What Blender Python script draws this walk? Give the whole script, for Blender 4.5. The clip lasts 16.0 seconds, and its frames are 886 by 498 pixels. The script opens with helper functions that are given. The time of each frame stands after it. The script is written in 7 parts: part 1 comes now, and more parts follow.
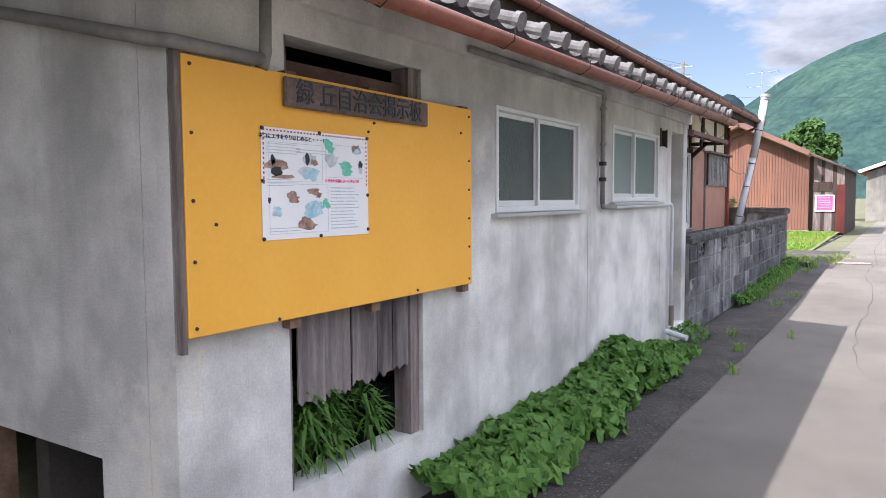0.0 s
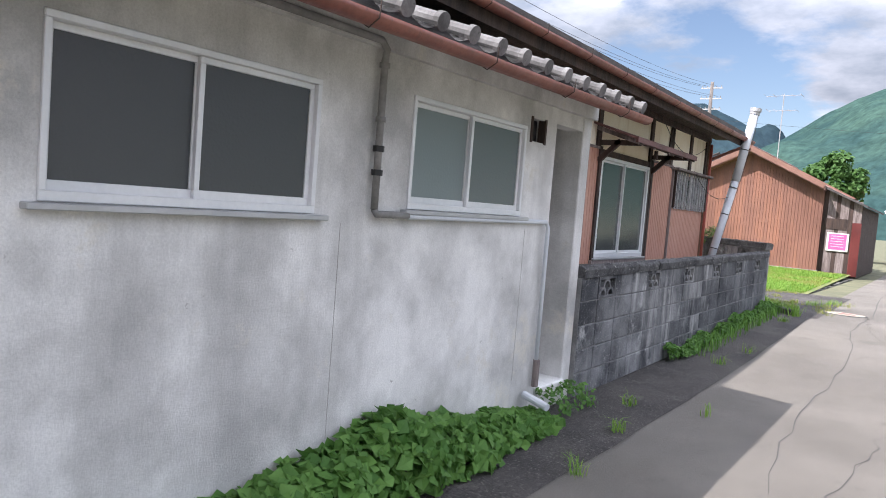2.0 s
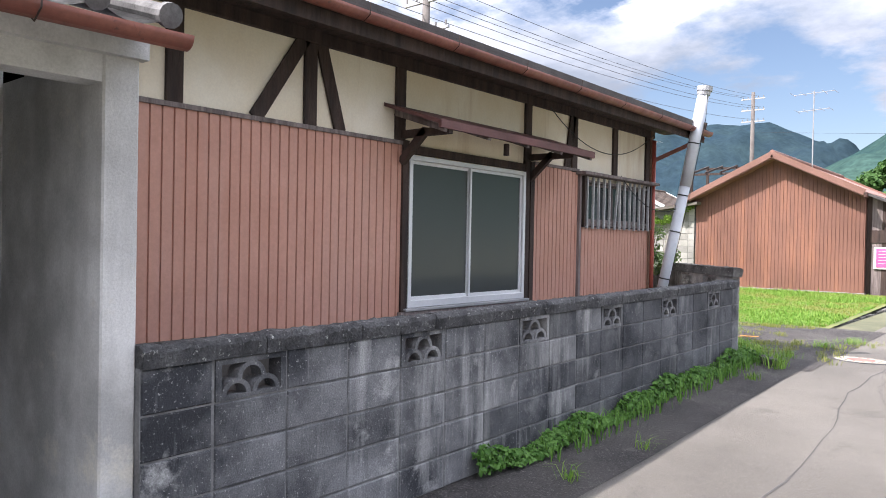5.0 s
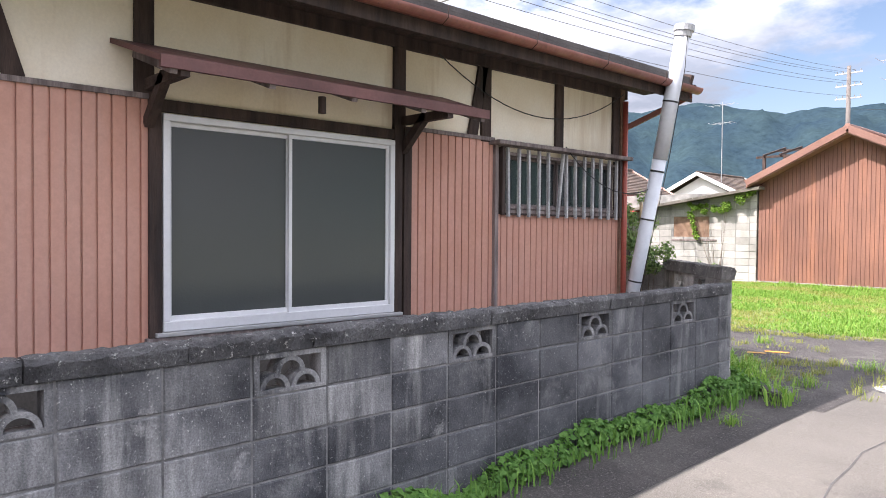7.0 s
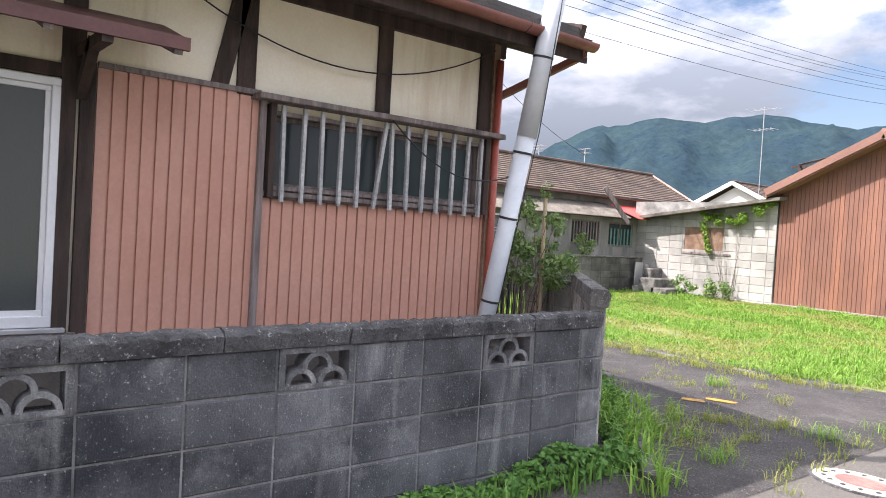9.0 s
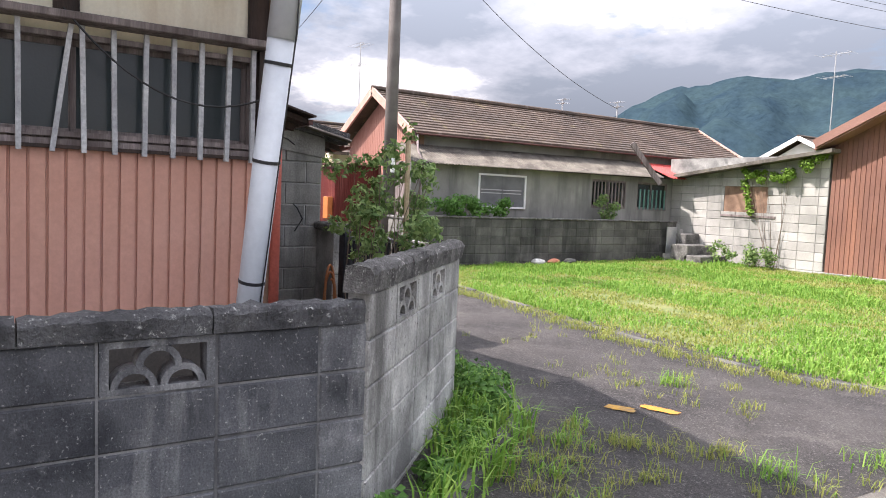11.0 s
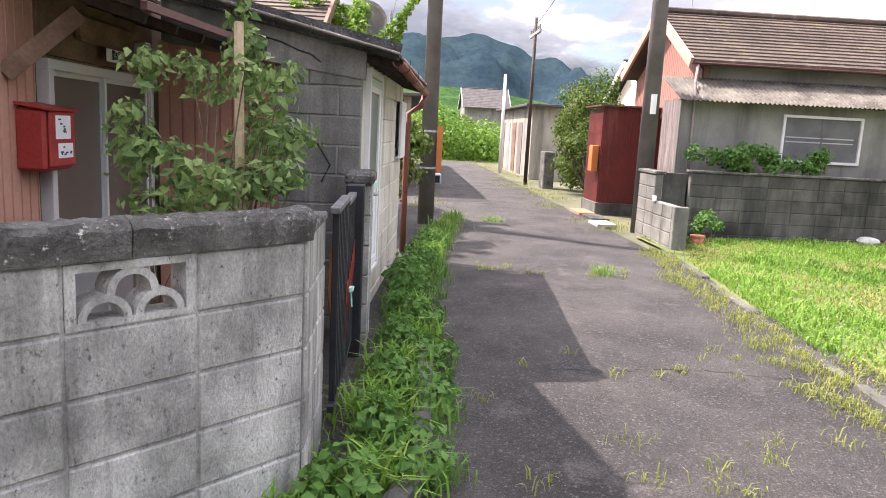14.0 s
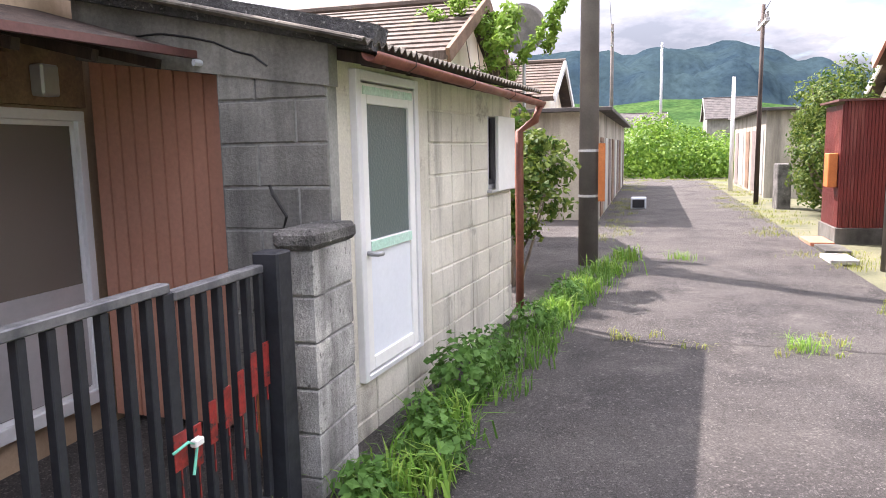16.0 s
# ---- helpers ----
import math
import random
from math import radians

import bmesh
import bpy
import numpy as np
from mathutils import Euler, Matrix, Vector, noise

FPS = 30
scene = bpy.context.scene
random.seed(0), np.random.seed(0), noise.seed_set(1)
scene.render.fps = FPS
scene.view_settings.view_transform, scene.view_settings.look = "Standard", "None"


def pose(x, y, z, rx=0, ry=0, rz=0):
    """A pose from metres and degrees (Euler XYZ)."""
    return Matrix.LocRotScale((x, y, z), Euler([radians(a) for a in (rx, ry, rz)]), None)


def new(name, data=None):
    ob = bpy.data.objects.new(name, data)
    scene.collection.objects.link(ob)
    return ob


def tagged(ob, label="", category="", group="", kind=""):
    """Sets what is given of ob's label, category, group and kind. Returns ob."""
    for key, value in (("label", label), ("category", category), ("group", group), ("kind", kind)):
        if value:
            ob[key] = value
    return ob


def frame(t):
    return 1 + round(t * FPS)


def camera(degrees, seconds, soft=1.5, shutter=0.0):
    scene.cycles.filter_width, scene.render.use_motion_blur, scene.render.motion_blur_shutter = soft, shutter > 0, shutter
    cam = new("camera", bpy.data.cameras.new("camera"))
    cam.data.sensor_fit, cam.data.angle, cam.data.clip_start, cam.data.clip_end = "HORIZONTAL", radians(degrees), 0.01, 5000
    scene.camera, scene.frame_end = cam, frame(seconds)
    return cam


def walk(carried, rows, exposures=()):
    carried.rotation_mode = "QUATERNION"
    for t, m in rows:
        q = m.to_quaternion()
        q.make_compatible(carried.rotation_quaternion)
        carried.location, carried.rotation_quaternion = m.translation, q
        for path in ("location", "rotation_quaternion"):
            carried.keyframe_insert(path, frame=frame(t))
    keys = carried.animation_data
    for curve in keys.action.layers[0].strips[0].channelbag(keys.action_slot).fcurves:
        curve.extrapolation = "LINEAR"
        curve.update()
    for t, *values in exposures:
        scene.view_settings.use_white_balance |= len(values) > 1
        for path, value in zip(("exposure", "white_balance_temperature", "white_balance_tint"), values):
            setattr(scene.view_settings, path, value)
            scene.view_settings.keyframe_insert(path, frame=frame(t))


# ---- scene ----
cam = camera(63.2, 16.0, 0.95)
METRES, EYE, TILT, LEAN, TURN = 19.9, 1.5, 0.0, 0.0, 32.8
ROWS = [
    (0.0, 0.0, 0.0, 0.0, -0.02, -3.94, 0.34),
    (0.5, 0.0205, 0.0231, 0.0007, 0.28, -3.41, -0.79),
    (1.0, 0.0421, 0.0454, 0.0001, 2.31, -4.08, -1.67),
    (1.5, 0.0636, 0.07, 0.0006, 1.96, -4.23, -3.15),
    (2.0, 0.0864, 0.0949, 0.0009, 2.3, -3.64, -4.61),
    (2.5, 0.1076, 0.1199, 0.0012, 3.34, -3.01, -4.06),
    (3.0, 0.1312, 0.1462, 0.0019, 3.93, -1.83, -3.24),
    (3.5, 0.1529, 0.1704, 0.0015, 3.89, -1.36, -3.7),
    (6.0, 0.2555, 0.305, 0.0042, 11.09, -0.69, 0.44),
    (6.5, 0.2747, 0.3316, 0.0037, 13.16, -1.15, -0.17),
    (7.0, 0.2927, 0.3604, 0.0044, 14.49, -1.37, -0.47),
    (7.5, 0.3123, 0.3869, 0.0048, 14.53, -1.22, -1.48),
    (8.0, 0.3289, 0.416, 0.0057, 14.13, -0.53, -1.91),
    (8.5, 0.3454, 0.4433, 0.0058, 16.9, -0.49, -2.59),
    (9.0, 0.3604, 0.4706, 0.0053, 18.66, -1.47, -3.42),
    (9.5, 0.377, 0.4966, 0.0053, 20.25, -2.39, -3.52),
    (10.0, 0.3918, 0.5224, 0.0045, 20.95, -3.02, -3.55),
    (12.5, 0.4316, 0.6606, 0.0052, 38.63, -7.18, -0.48),
    (13.0, 0.4375, 0.6884, 0.0047, 45.42, -8.31, -0.97),
    (13.5, 0.438, 0.7156, 0.0045, 49.99, -9.46, -1.95),
    (14.0, 0.4346, 0.744, 0.0047, 54.23, -9.39, -2.89),
    (14.5, 0.4273, 0.77, 0.0043, 58.5, -9.31, -3.32),
    (15.0, 0.4148, 0.7961, 0.004, 64.77, -9.2, -1.99),
    (15.5, 0.3994, 0.821, 0.0043, 71.08, -8.75, -0.72),
    (16.0, 0.3798, 0.8449, 0.0054, 73.15, -7.83, 1.1),
]
walk(cam, [(t, pose(0, 0, EYE, TILT, LEAN, TURN) @ pose(METRES * x, METRES * y, METRES * z, 90 + pitch, roll, yaw)) for t, x, y, z, yaw, pitch, roll in ROWS],
     [(0.0, 1.12, 6350, 19), (3.5, 0.98, 6280, 16), (7.0, 1.34, 6500, 20), (10.0, 1.16, 6500, 19), (12.5, 1.08, 6650, 20), (14.0, 1.36, 6750, 22), (16.0, 1.68, 6700, 23)])

# ---- world, sun ----
world = bpy.data.worlds.new("sky")
scene.world = world
world.use_nodes = True
SUN_DIR = Vector((0.419, 0.67, -1.0)).normalized()


def build_sky():
    nt = world.node_tree
    nt.nodes.clear()
    N, L = nt.nodes.new, nt.links.new
    out, bg = N("ShaderNodeOutputWorld"), N("ShaderNodeBackground")
    sky = N("ShaderNodeTexSky")
    sky.sky_type, sky.sun_disc = "NISHITA", False
    sky.sun_elevation, sky.sun_rotation = radians(51.7), radians(212.0)
    co, sep = N("ShaderNodeTexCoord"), N("ShaderNodeSeparateXYZ")
    L(co.outputs["Generated"], sep.inputs[0])
    up = N("ShaderNodeMath"); up.operation = "MAXIMUM"; up.inputs[1].default_value = 0.0
    L(sep.outputs[2], up.inputs[0])
    add = N("ShaderNodeMath"); add.operation = "ADD"; add.inputs[1].default_value = 0.22
    L(up.outputs[0], add.inputs[0])
    comb = N("ShaderNodeCombineXYZ")
    for i in (0, 1):
        dv = N("ShaderNodeMath"); dv.operation = "DIVIDE"
        L(sep.outputs[i], dv.inputs[0]); L(add.outputs[0], dv.inputs[1]); L(dv.outputs[0], comb.inputs[i])
    def noise(scale, detail, rough, off):
        mp = N("ShaderNodeMapping"); mp.inputs["Location"].default_value = off
        L(comb.outputs[0], mp.inputs[0])
        n = N("ShaderNodeTexNoise")
        n.inputs["Scale"].default_value, n.inputs["Detail"].default_value, n.inputs["Roughness"].default_value = scale, detail, rough
        L(mp.outputs[0], n.inputs["Vector"])
        return n
    cover, shade = noise(0.9, 9, 0.6, (3.4, 1.3, 0)), noise(1.3, 9, 0.6, (7.1, 2.2, 0.5))
    def ramp(node, stops):
        r = N("ShaderNodeValToRGB")
        L(node.outputs[0], r.inputs[0])
        while len(r.color_ramp.elements) < len(stops):
            r.color_ramp.elements.new(0.5)
        for e, (p, c) in zip(r.color_ramp.elements, stops):
            e.position, e.color = p, (*c, 1)
        return r
    mask = ramp(cover, [(0.4, (0, 0, 0)), (0.47, (1, 1, 1))])
    tone = ramp(shade, [(0.4, (3.3, 3.8, 4.5)), (0.52, (5.6, 6.0, 6.7)), (0.58, (10.2, 10.3, 10.5)), (0.7, (11.5, 11.5, 11.6))])
    lum = N("ShaderNodeMapRange")
    for i, v in zip((1, 2, 3, 4), (0.0, 0.85, 0.28, 2.85)):
        lum.inputs[i].default_value = v
    L(up.outputs[0], lum.inputs[0])
    lit = N("ShaderNodeMix"); lit.data_type, lit.blend_type = "RGBA", "MULTIPLY"
    lit.inputs[0].default_value = 1.0
    L(tone.outputs[0], lit.inputs[6]); L(lum.outputs[0], lit.inputs[7])
    mix = N("ShaderNodeMix"); mix.data_type = "RGBA"
    L(mask.outputs[0], mix.inputs[0]); L(sky.outputs[0], mix.inputs[6]); L(lit.outputs[2], mix.inputs[7])
    L(mix.outputs[2], bg.inputs[0])
    bg.inputs[1].default_value = SKY
    L(bg.outputs[0], out.inputs[0])


SKY = 0.078
build_sky()
sun_data = bpy.data.lights.new("sun", "SUN")
sun_data.energy, sun_data.angle, sun_data.color = 5.0, radians(0.53), (1.0, 0.955, 0.89)
sun = new("sun", sun_data)
sun.rotation_euler = SUN_DIR.to_track_quat("-Z", "Y").to_euler()

# ---- materials ----


def mat(name, c1, c2, scale=1.5, rough=0.85, bump=0.25, grain=60.0, grain_amt=0.25, streak=None, streak_lo=0.5, streak_hi=0.7, rnd=0.0, metal=0.0,
        spots=None, spot_scale=26.0, spot_lo=0.6, streak_scale=5.0, transmission=0.0, bump_dist=0.01, stretch=(1, 1, 1), moss=None):
    m = bpy.data.materials.new(name)
    m.use_nodes = True
    nt = m.node_tree
    N, L = nt.nodes.new, nt.links.new
    bsdf = nt.nodes["Principled BSDF"]
    geo = N("ShaderNodeNewGeometry")
    mp = N("ShaderNodeMapping"); mp.inputs["Scale"].default_value = stretch
    L(geo.outputs["Position"], mp.inputs[0])
    def tex(s, detail=5, rough_=0.6, vec=None):
        n = N("ShaderNodeTexNoise")
        n.inputs["Scale"].default_value, n.inputs["Detail"].default_value, n.inputs["Roughness"].default_value = s, detail, rough_
        L(vec or mp.outputs[0], n.inputs["Vector"])
        return n.outputs[0]
    def rng(v, a, b, c=0.0, d=1.0):
        r = N("ShaderNodeMapRange")
        for i, q in zip((1, 2, 3, 4), (a, b, c, d)):
            r.inputs[i].default_value = q
        L(v, r.inputs[0])
        return r.outputs[0]
    def mixc(f, a, b, mode="MIX"):
        x = N("ShaderNodeMix"); x.data_type, x.blend_type = "RGBA", mode
        if isinstance(f, float): x.inputs[0].default_value = f
        else: L(f, x.inputs[0])
        for i, q in ((6, a), (7, b)):
            if isinstance(q, tuple): x.inputs[i].default_value = (*q, 1)
            else: L(q, x.inputs[i])
        return x.outputs[2]
    col = mixc(rng(tex(scale), 0.35, 0.65), c1, c2)
    if streak:
        ms = N("ShaderNodeMapping"); ms.inputs["Scale"].default_value = (1, 1, 0.12)
        L(geo.outputs["Position"], ms.inputs[0])
        col = mixc(rng(tex(streak_scale, 5, 0.65, ms.outputs[0]), streak_lo, streak_hi), col, streak)
    if moss:
        col = mixc(rng(tex(2.3, 6, 0.7), 0.58, 0.7), col, moss)
    if spots:
        col = mixc(rng(tex(spot_scale, 4, 0.75), spot_lo, spot_lo + 0.08), col, spots)
    fine = tex(grain, 4, 0.7)
    g = rng(fine, 0.25, 0.75, 1 - grain_amt, 1 + grain_amt)
    col = mixc(1.0, col, g, "MULTIPLY")
    if rnd:
        oi = N("ShaderNodeObjectInfo")
        col = mixc(1.0, col, rng(oi.outputs["Random"], 0, 1, 1 - rnd, 1 + rnd), "MULTIPLY")
    L(col, bsdf.inputs["Base Color"])
    L(rng(tex(scale * 3), 0.3, 0.7, max(rough - 0.12, 0.02), min(rough + 0.1, 1)), bsdf.inputs["Roughness"])
    bsdf.inputs["Metallic"].default_value = metal
    bsdf.inputs["Transmission Weight"].default_value = transmission
    if bump:
        b = N("ShaderNodeBump"); b.inputs["Strength"].default_value, b.inputs["Distance"].default_value = bump, bump_dist
        L(fine, b.inputs["Height"]); L(b.outputs[0], bsdf.inputs["Normal"])
    return m


def leaf_mat(name, c1, c2, through_amt=0.35):
    m = bpy.data.materials.new(name)
    m.use_nodes = True
    nt = m.node_tree
    N, L = nt.nodes.new, nt.links.new
    bsdf, out = nt.nodes["Principled BSDF"], nt.nodes["Material Output"]
    geo = N("ShaderNodeNewGeometry")
    x = N("ShaderNodeMix"); x.data_type = "RGBA"
    L(geo.outputs["Random Per Island"], x.inputs[0])
    x.inputs[6].default_value, x.inputs[7].default_value = (*c1, 1), (*c2, 1)
    L(x.outputs[2], bsdf.inputs["Base Color"])
    bsdf.inputs["Roughness"].default_value = 0.55
    bsdf.inputs["Specular IOR Level"].default_value = 0.2
    tr = N("ShaderNodeBsdfTranslucent")
    L(x.outputs[2], tr.inputs[0])
    ms = N("ShaderNodeMixShader"); ms.inputs[0].default_value = through_amt
    L(bsdf.outputs[0], ms.inputs[1]); L(tr.outputs[0], ms.inputs[2]); L(ms.outputs[0], out.inputs[0])
    return m


def glass_mat(name, base, rough=0.3, transmission=0.5, ripple=0.0):
    m = bpy.data.materials.new(name)
    m.use_nodes = True
    nt = m.node_tree
    bsdf = nt.nodes["Principled BSDF"]
    bsdf.inputs["Base Color"].default_value = (*base, 1)
    bsdf.inputs["Roughness"].default_value = rough
    bsdf.inputs["Transmission Weight"].default_value = transmission
    if ripple:
        n, b, g = nt.nodes.new("ShaderNodeTexNoise"), nt.nodes.new("ShaderNodeBump"), nt.nodes.new("ShaderNodeNewGeometry")
        nt.links.new(g.outputs["Position"], n.inputs["Vector"])
        n.inputs["Scale"].default_value = 70
        b.inputs["Strength"].default_value, b.inputs["Distance"].default_value = ripple, 0.004
        nt.links.new(n.outputs[0], b.inputs["Height"]); nt.links.new(b.outputs[0], bsdf.inputs["Normal"])
    return m


CONCRETE = mat("grey render", (0.4, 0.396, 0.382), (0.76, 0.752, 0.735), 1.7, 0.9, 0.4, 90, 0.14, streak=(0.34, 0.335, 0.325), streak_scale=1.6, streak_lo=0.5, streak_hi=0.8, spots=(0.3, 0.29, 0.27), spot_scale=9.0, spot_lo=0.68, moss=(0.6, 0.57, 0.5))
# Second, darker tone for the long wall's blocks.
BLOCK_DARKER = mat("blackened block", (0.024, 0.026, 0.032), (0.122, 0.125, 0.134), 2.1, 0.95, 0.7, 110, 0.4, streak=(0.34, 0.34, 0.335), streak_scale=3.6, streak_lo=0.56, streak_hi=0.8, rnd=0.2, spots=(0.28, 0.28, 0.27), spot_scale=60.0, moss=(0.16, 0.162, 0.166))
BLOCK_DARK = mat("sooty block", (0.032, 0.034, 0.04), (0.205, 0.207, 0.213), 2.4, 0.95, 0.7, 110, 0.4, streak=(0.48, 0.48, 0.47), streak_scale=3.6, streak_lo=0.54, streak_hi=0.76, rnd=0.16, spots=(0.36, 0.36, 0.35), spot_scale=60.0, moss=(0.36, 0.36, 0.355))
BLOCK_GREY = mat("weathered block", (0.17, 0.167, 0.158), (0.56, 0.55, 0.52), 2.6, 0.95, 0.8, 100, 0.35, streak=(0.12, 0.117, 0.11), streak_scale=3.0, streak_lo=0.5, streak_hi=0.64, rnd=0.14, moss=(0.58, 0.57, 0.53), spots=(0.12, 0.115, 0.11), spot_scale=34.0, stretch=(1, 1, 0.7))
BLOCK_CREAM = mat("cream painted block", (0.47, 0.44, 0.365), (0.62, 0.59, 0.51), 1.6, 0.85, 0.5, 90, 0.18, streak=(0.22, 0.205, 0.17), streak_scale=4.0, streak_lo=0.5, streak_hi=0.72, rnd=0.12, moss=(0.26, 0.24, 0.2))
BLOCK_PALE = mat("pale block", (0.25, 0.246, 0.225), (0.4, 0.39, 0.36), 0.9, 0.9, 0.5, 60, 0.2, streak=(0.2, 0.195, 0.18), streak_scale=2.5, streak_lo=0.52, streak_hi=0.7, rnd=0.14)
BLOCK_STUB = mat("stained stub block", (0.12, 0.117, 0.106), (0.26, 0.254, 0.23), 1.8, 0.9, 0.5, 60, 0.25, streak=(0.08, 0.078, 0.07), streak_scale=2.8, streak_lo=0.52, streak_hi=0.7, rnd=0.16)
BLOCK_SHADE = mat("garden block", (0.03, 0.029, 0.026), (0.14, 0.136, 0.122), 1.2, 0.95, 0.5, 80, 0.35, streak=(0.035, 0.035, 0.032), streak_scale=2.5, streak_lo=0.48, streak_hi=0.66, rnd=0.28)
MORTAR_DARK = mat("sooty mortar", (0.09, 0.09, 0.092), (0.26, 0.26, 0.26), 3, 0.95, 0.4)
MORTAR = mat("mortar", (0.13, 0.13, 0.125), (0.3, 0.3, 0.28), 3, 0.95, 0.4)
COPING = mat("dark coping", (0.042, 0.042, 0.045), (0.125, 0.125, 0.128), 5, 0.95, 1.0, 60, 0.5, spots=(0.42, 0.42, 0.4), spot_scale=34.0, bump_dist=0.03)
COPING_GREY = mat("grey coping", (0.065, 0.063, 0.059), (0.2, 0.192, 0.18), 5, 0.95, 1.0, 60, 0.45, spots=(0.42, 0.41, 0.38), spot_scale=30.0, bump_dist=0.03)
ASPHALT = mat("asphalt", (0.038, 0.034, 0.034), (0.085, 0.077, 0.072), 1.3, 0.92, 1.0, 95, 0.8, bump_dist=0.035, spots=(0.17, 0.155, 0.145), spot_scale=55.0, spot_lo=0.56, moss=(0.12, 0.108, 0.1))
ROAD = mat("worn road", (0.13, 0.12, 0.105), (0.19, 0.176, 0.154), 0.5, 0.92, 1.0, 130, 0.55, moss=(0.13, 0.12, 0.106), spots=(0.29, 0.27, 0.235), spot_scale=70.0, bump_dist=0.02)
GROUND = mat("soil", (0.075, 0.08, 0.045), (0.13, 0.13, 0.075), 1.5, 0.95, 0.6, 40, 0.35)
SIDING = mat("brown ribbed metal", (0.47, 0.235, 0.17), (0.56, 0.31, 0.24), 0.8, 0.55, 0.1, 40, 0.1, streak=(0.5, 0.3, 0.24), streak_scale=3.0, streak_lo=0.5, streak_hi=0.8)
SIDING_DK = mat("dark brown ribbed metal", (0.46, 0.225, 0.155), (0.55, 0.29, 0.21), 0.8, 0.5, 0.1, 40, 0.12)
SIDING_OR = mat("orange-brown ribbed metal", (0.145, 0.066, 0.046), (0.2, 0.094, 0.066), 0.6, 0.6, 0.1, 20, 0.15, streak=(0.32, 0.14, 0.08), streak_scale=2.2, streak_lo=0.5, streak_hi=0.8)
REDMETAL = mat("red corrugated metal", (0.075, 0.011, 0.01), (0.13, 0.02, 0.017), 1.0, 0.5, 0.1, 40, 0.15, streak=(0.26, 0.1, 0.08), streak_scale=2.5, streak_lo=0.58, streak_hi=0.75)
PLASTER = mat("cream plaster", (0.76, 0.66, 0.49), (0.87, 0.82, 0.7), 0.9, 0.9, 0.15, 60, 0.06, streak=(0.5, 0.36, 0.21), streak_lo=0.56, streak_hi=0.8, streak_scale=2.2)
# Brown-cream plaster; the shade under the eave is put into its colour.
OCHRE_SHADED = mat("stained ochre plaster", (0.36, 0.25, 0.16), (0.5, 0.38, 0.27), 1.2, 0.9, 0.2, 60, 0.1, streak=(0.24, 0.15, 0.09), streak_scale=2.2)
TIMBER = mat("dark timber", (0.02, 0.0125, 0.01), (0.062, 0.038, 0.03), 4, 0.8, 0.4, 60, 0.3, stretch=(3, 3, 0.4))
TIMBER_GREY = mat("weathered grey board", (0.13, 0.105, 0.1), (0.27, 0.225, 0.215), 5, 0.9, 0.5, 50, 0.3, stretch=(6, 6, 0.4), streak=(0.08, 0.06, 0.055))
TIMBER_BR = mat("brown timber", (0.12, 0.07, 0.045), (0.24, 0.15, 0.1), 4, 0.85, 0.4, 50, 0.3)
GUTTER = mat("rust brown gutter", (0.16, 0.05, 0.035), (0.25, 0.09, 0.062), 3, 0.5, 0.1, 40, 0.2, spots=(0.12, 0.05, 0.04))
AWNING = mat("maroon sheet metal", (0.085, 0.035, 0.031), (0.14, 0.06, 0.053), 2, 0.6, 0.2, 40, 0.2)
TILE = mat("silver-grey roof tile", (0.07, 0.069, 0.069), (0.165, 0.163, 0.163), 6, 0.82, 0.2, 50, 0.3, rnd=0.22, spots=(0.06, 0.06, 0.06))
ROOF_DARK = mat("dark roof", (0.05, 0.045, 0.045), (0.1, 0.09, 0.085), 2, 0.8, 0.3)
ROOF_BROWN = mat("brown slate roof", (0.048, 0.033, 0.024), (0.095, 0.065, 0.047), 1.2, 0.8, 0.4, 30, 0.3, moss=(0.13, 0.1, 0.05), streak=(0.15, 0.12, 0.1), streak_lo=0.58)
ASBESTOS = mat("lichened corrugated sheet", (0.06, 0.052, 0.044), (0.16, 0.145, 0.12), 2.5, 0.95, 0.6, 25, 0.4, spots=(0.26, 0.245, 0.21), spot_scale=14.0)
ALU = mat("white aluminium", (0.66, 0.67, 0.68), (0.76, 0.76, 0.77), 2, 0.4, 0.0, 40, 0.05, metal=0.2)
ALU_GREY = mat("grey aluminium", (0.4, 0.41, 0.42), (0.5, 0.5, 0.51), 2, 0.45, 0.0, 40, 0.05, metal=0.4)
PVC = mat("pale grey pipe", (0.5, 0.53, 0.57), (0.6, 0.63, 0.66), 3, 0.5, 0.05, 30, 0.06)
PIPE_GREY = mat("painted grey pipe", (0.17, 0.165, 0.16), (0.27, 0.26, 0.25), 5, 0.6, 0.1, 30, 0.2)
YELLOW = mat("orange-yellow board", (0.82, 0.40, 0.045), (0.88, 0.45, 0.06), 1.0, 0.6, 0.08, 40, 0.04, streak=(0.72, 0.32, 0.03), streak_lo=0.66, streak_hi=0.9)
PAPER = mat("paper", (0.78, 0.79, 0.82), (0.84, 0.84, 0.86), 2, 0.5, 0.0, 30, 0.02)
# Black paint, also used to colour in the shade of openings.
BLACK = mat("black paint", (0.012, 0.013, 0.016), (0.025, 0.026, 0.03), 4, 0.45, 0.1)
# Room gloom is put into this dark colour, for sheets closing off openings.
INTERIOR_GLOOM = mat("dim interior", (0.05, 0.045, 0.04), (0.09, 0.08, 0.07), 2, 0.9, 0.0)
REDPAINT = mat("red paint", (0.32, 0.03, 0.025), (0.42, 0.06, 0.048), 3, 0.5, 0.1)
YELLOWMARK = mat("yellow road paint", (0.5, 0.2, 0.012), (0.36, 0.17, 0.03), 14, 0.85, 0.4, 60, 0.35, spots=(0.1, 0.09, 0.08), spot_scale=30.0)
WHITE = mat("white paint", (0.72, 0.72, 0.7), (0.8, 0.8, 0.78), 2, 0.5, 0.05, 30, 0.04)
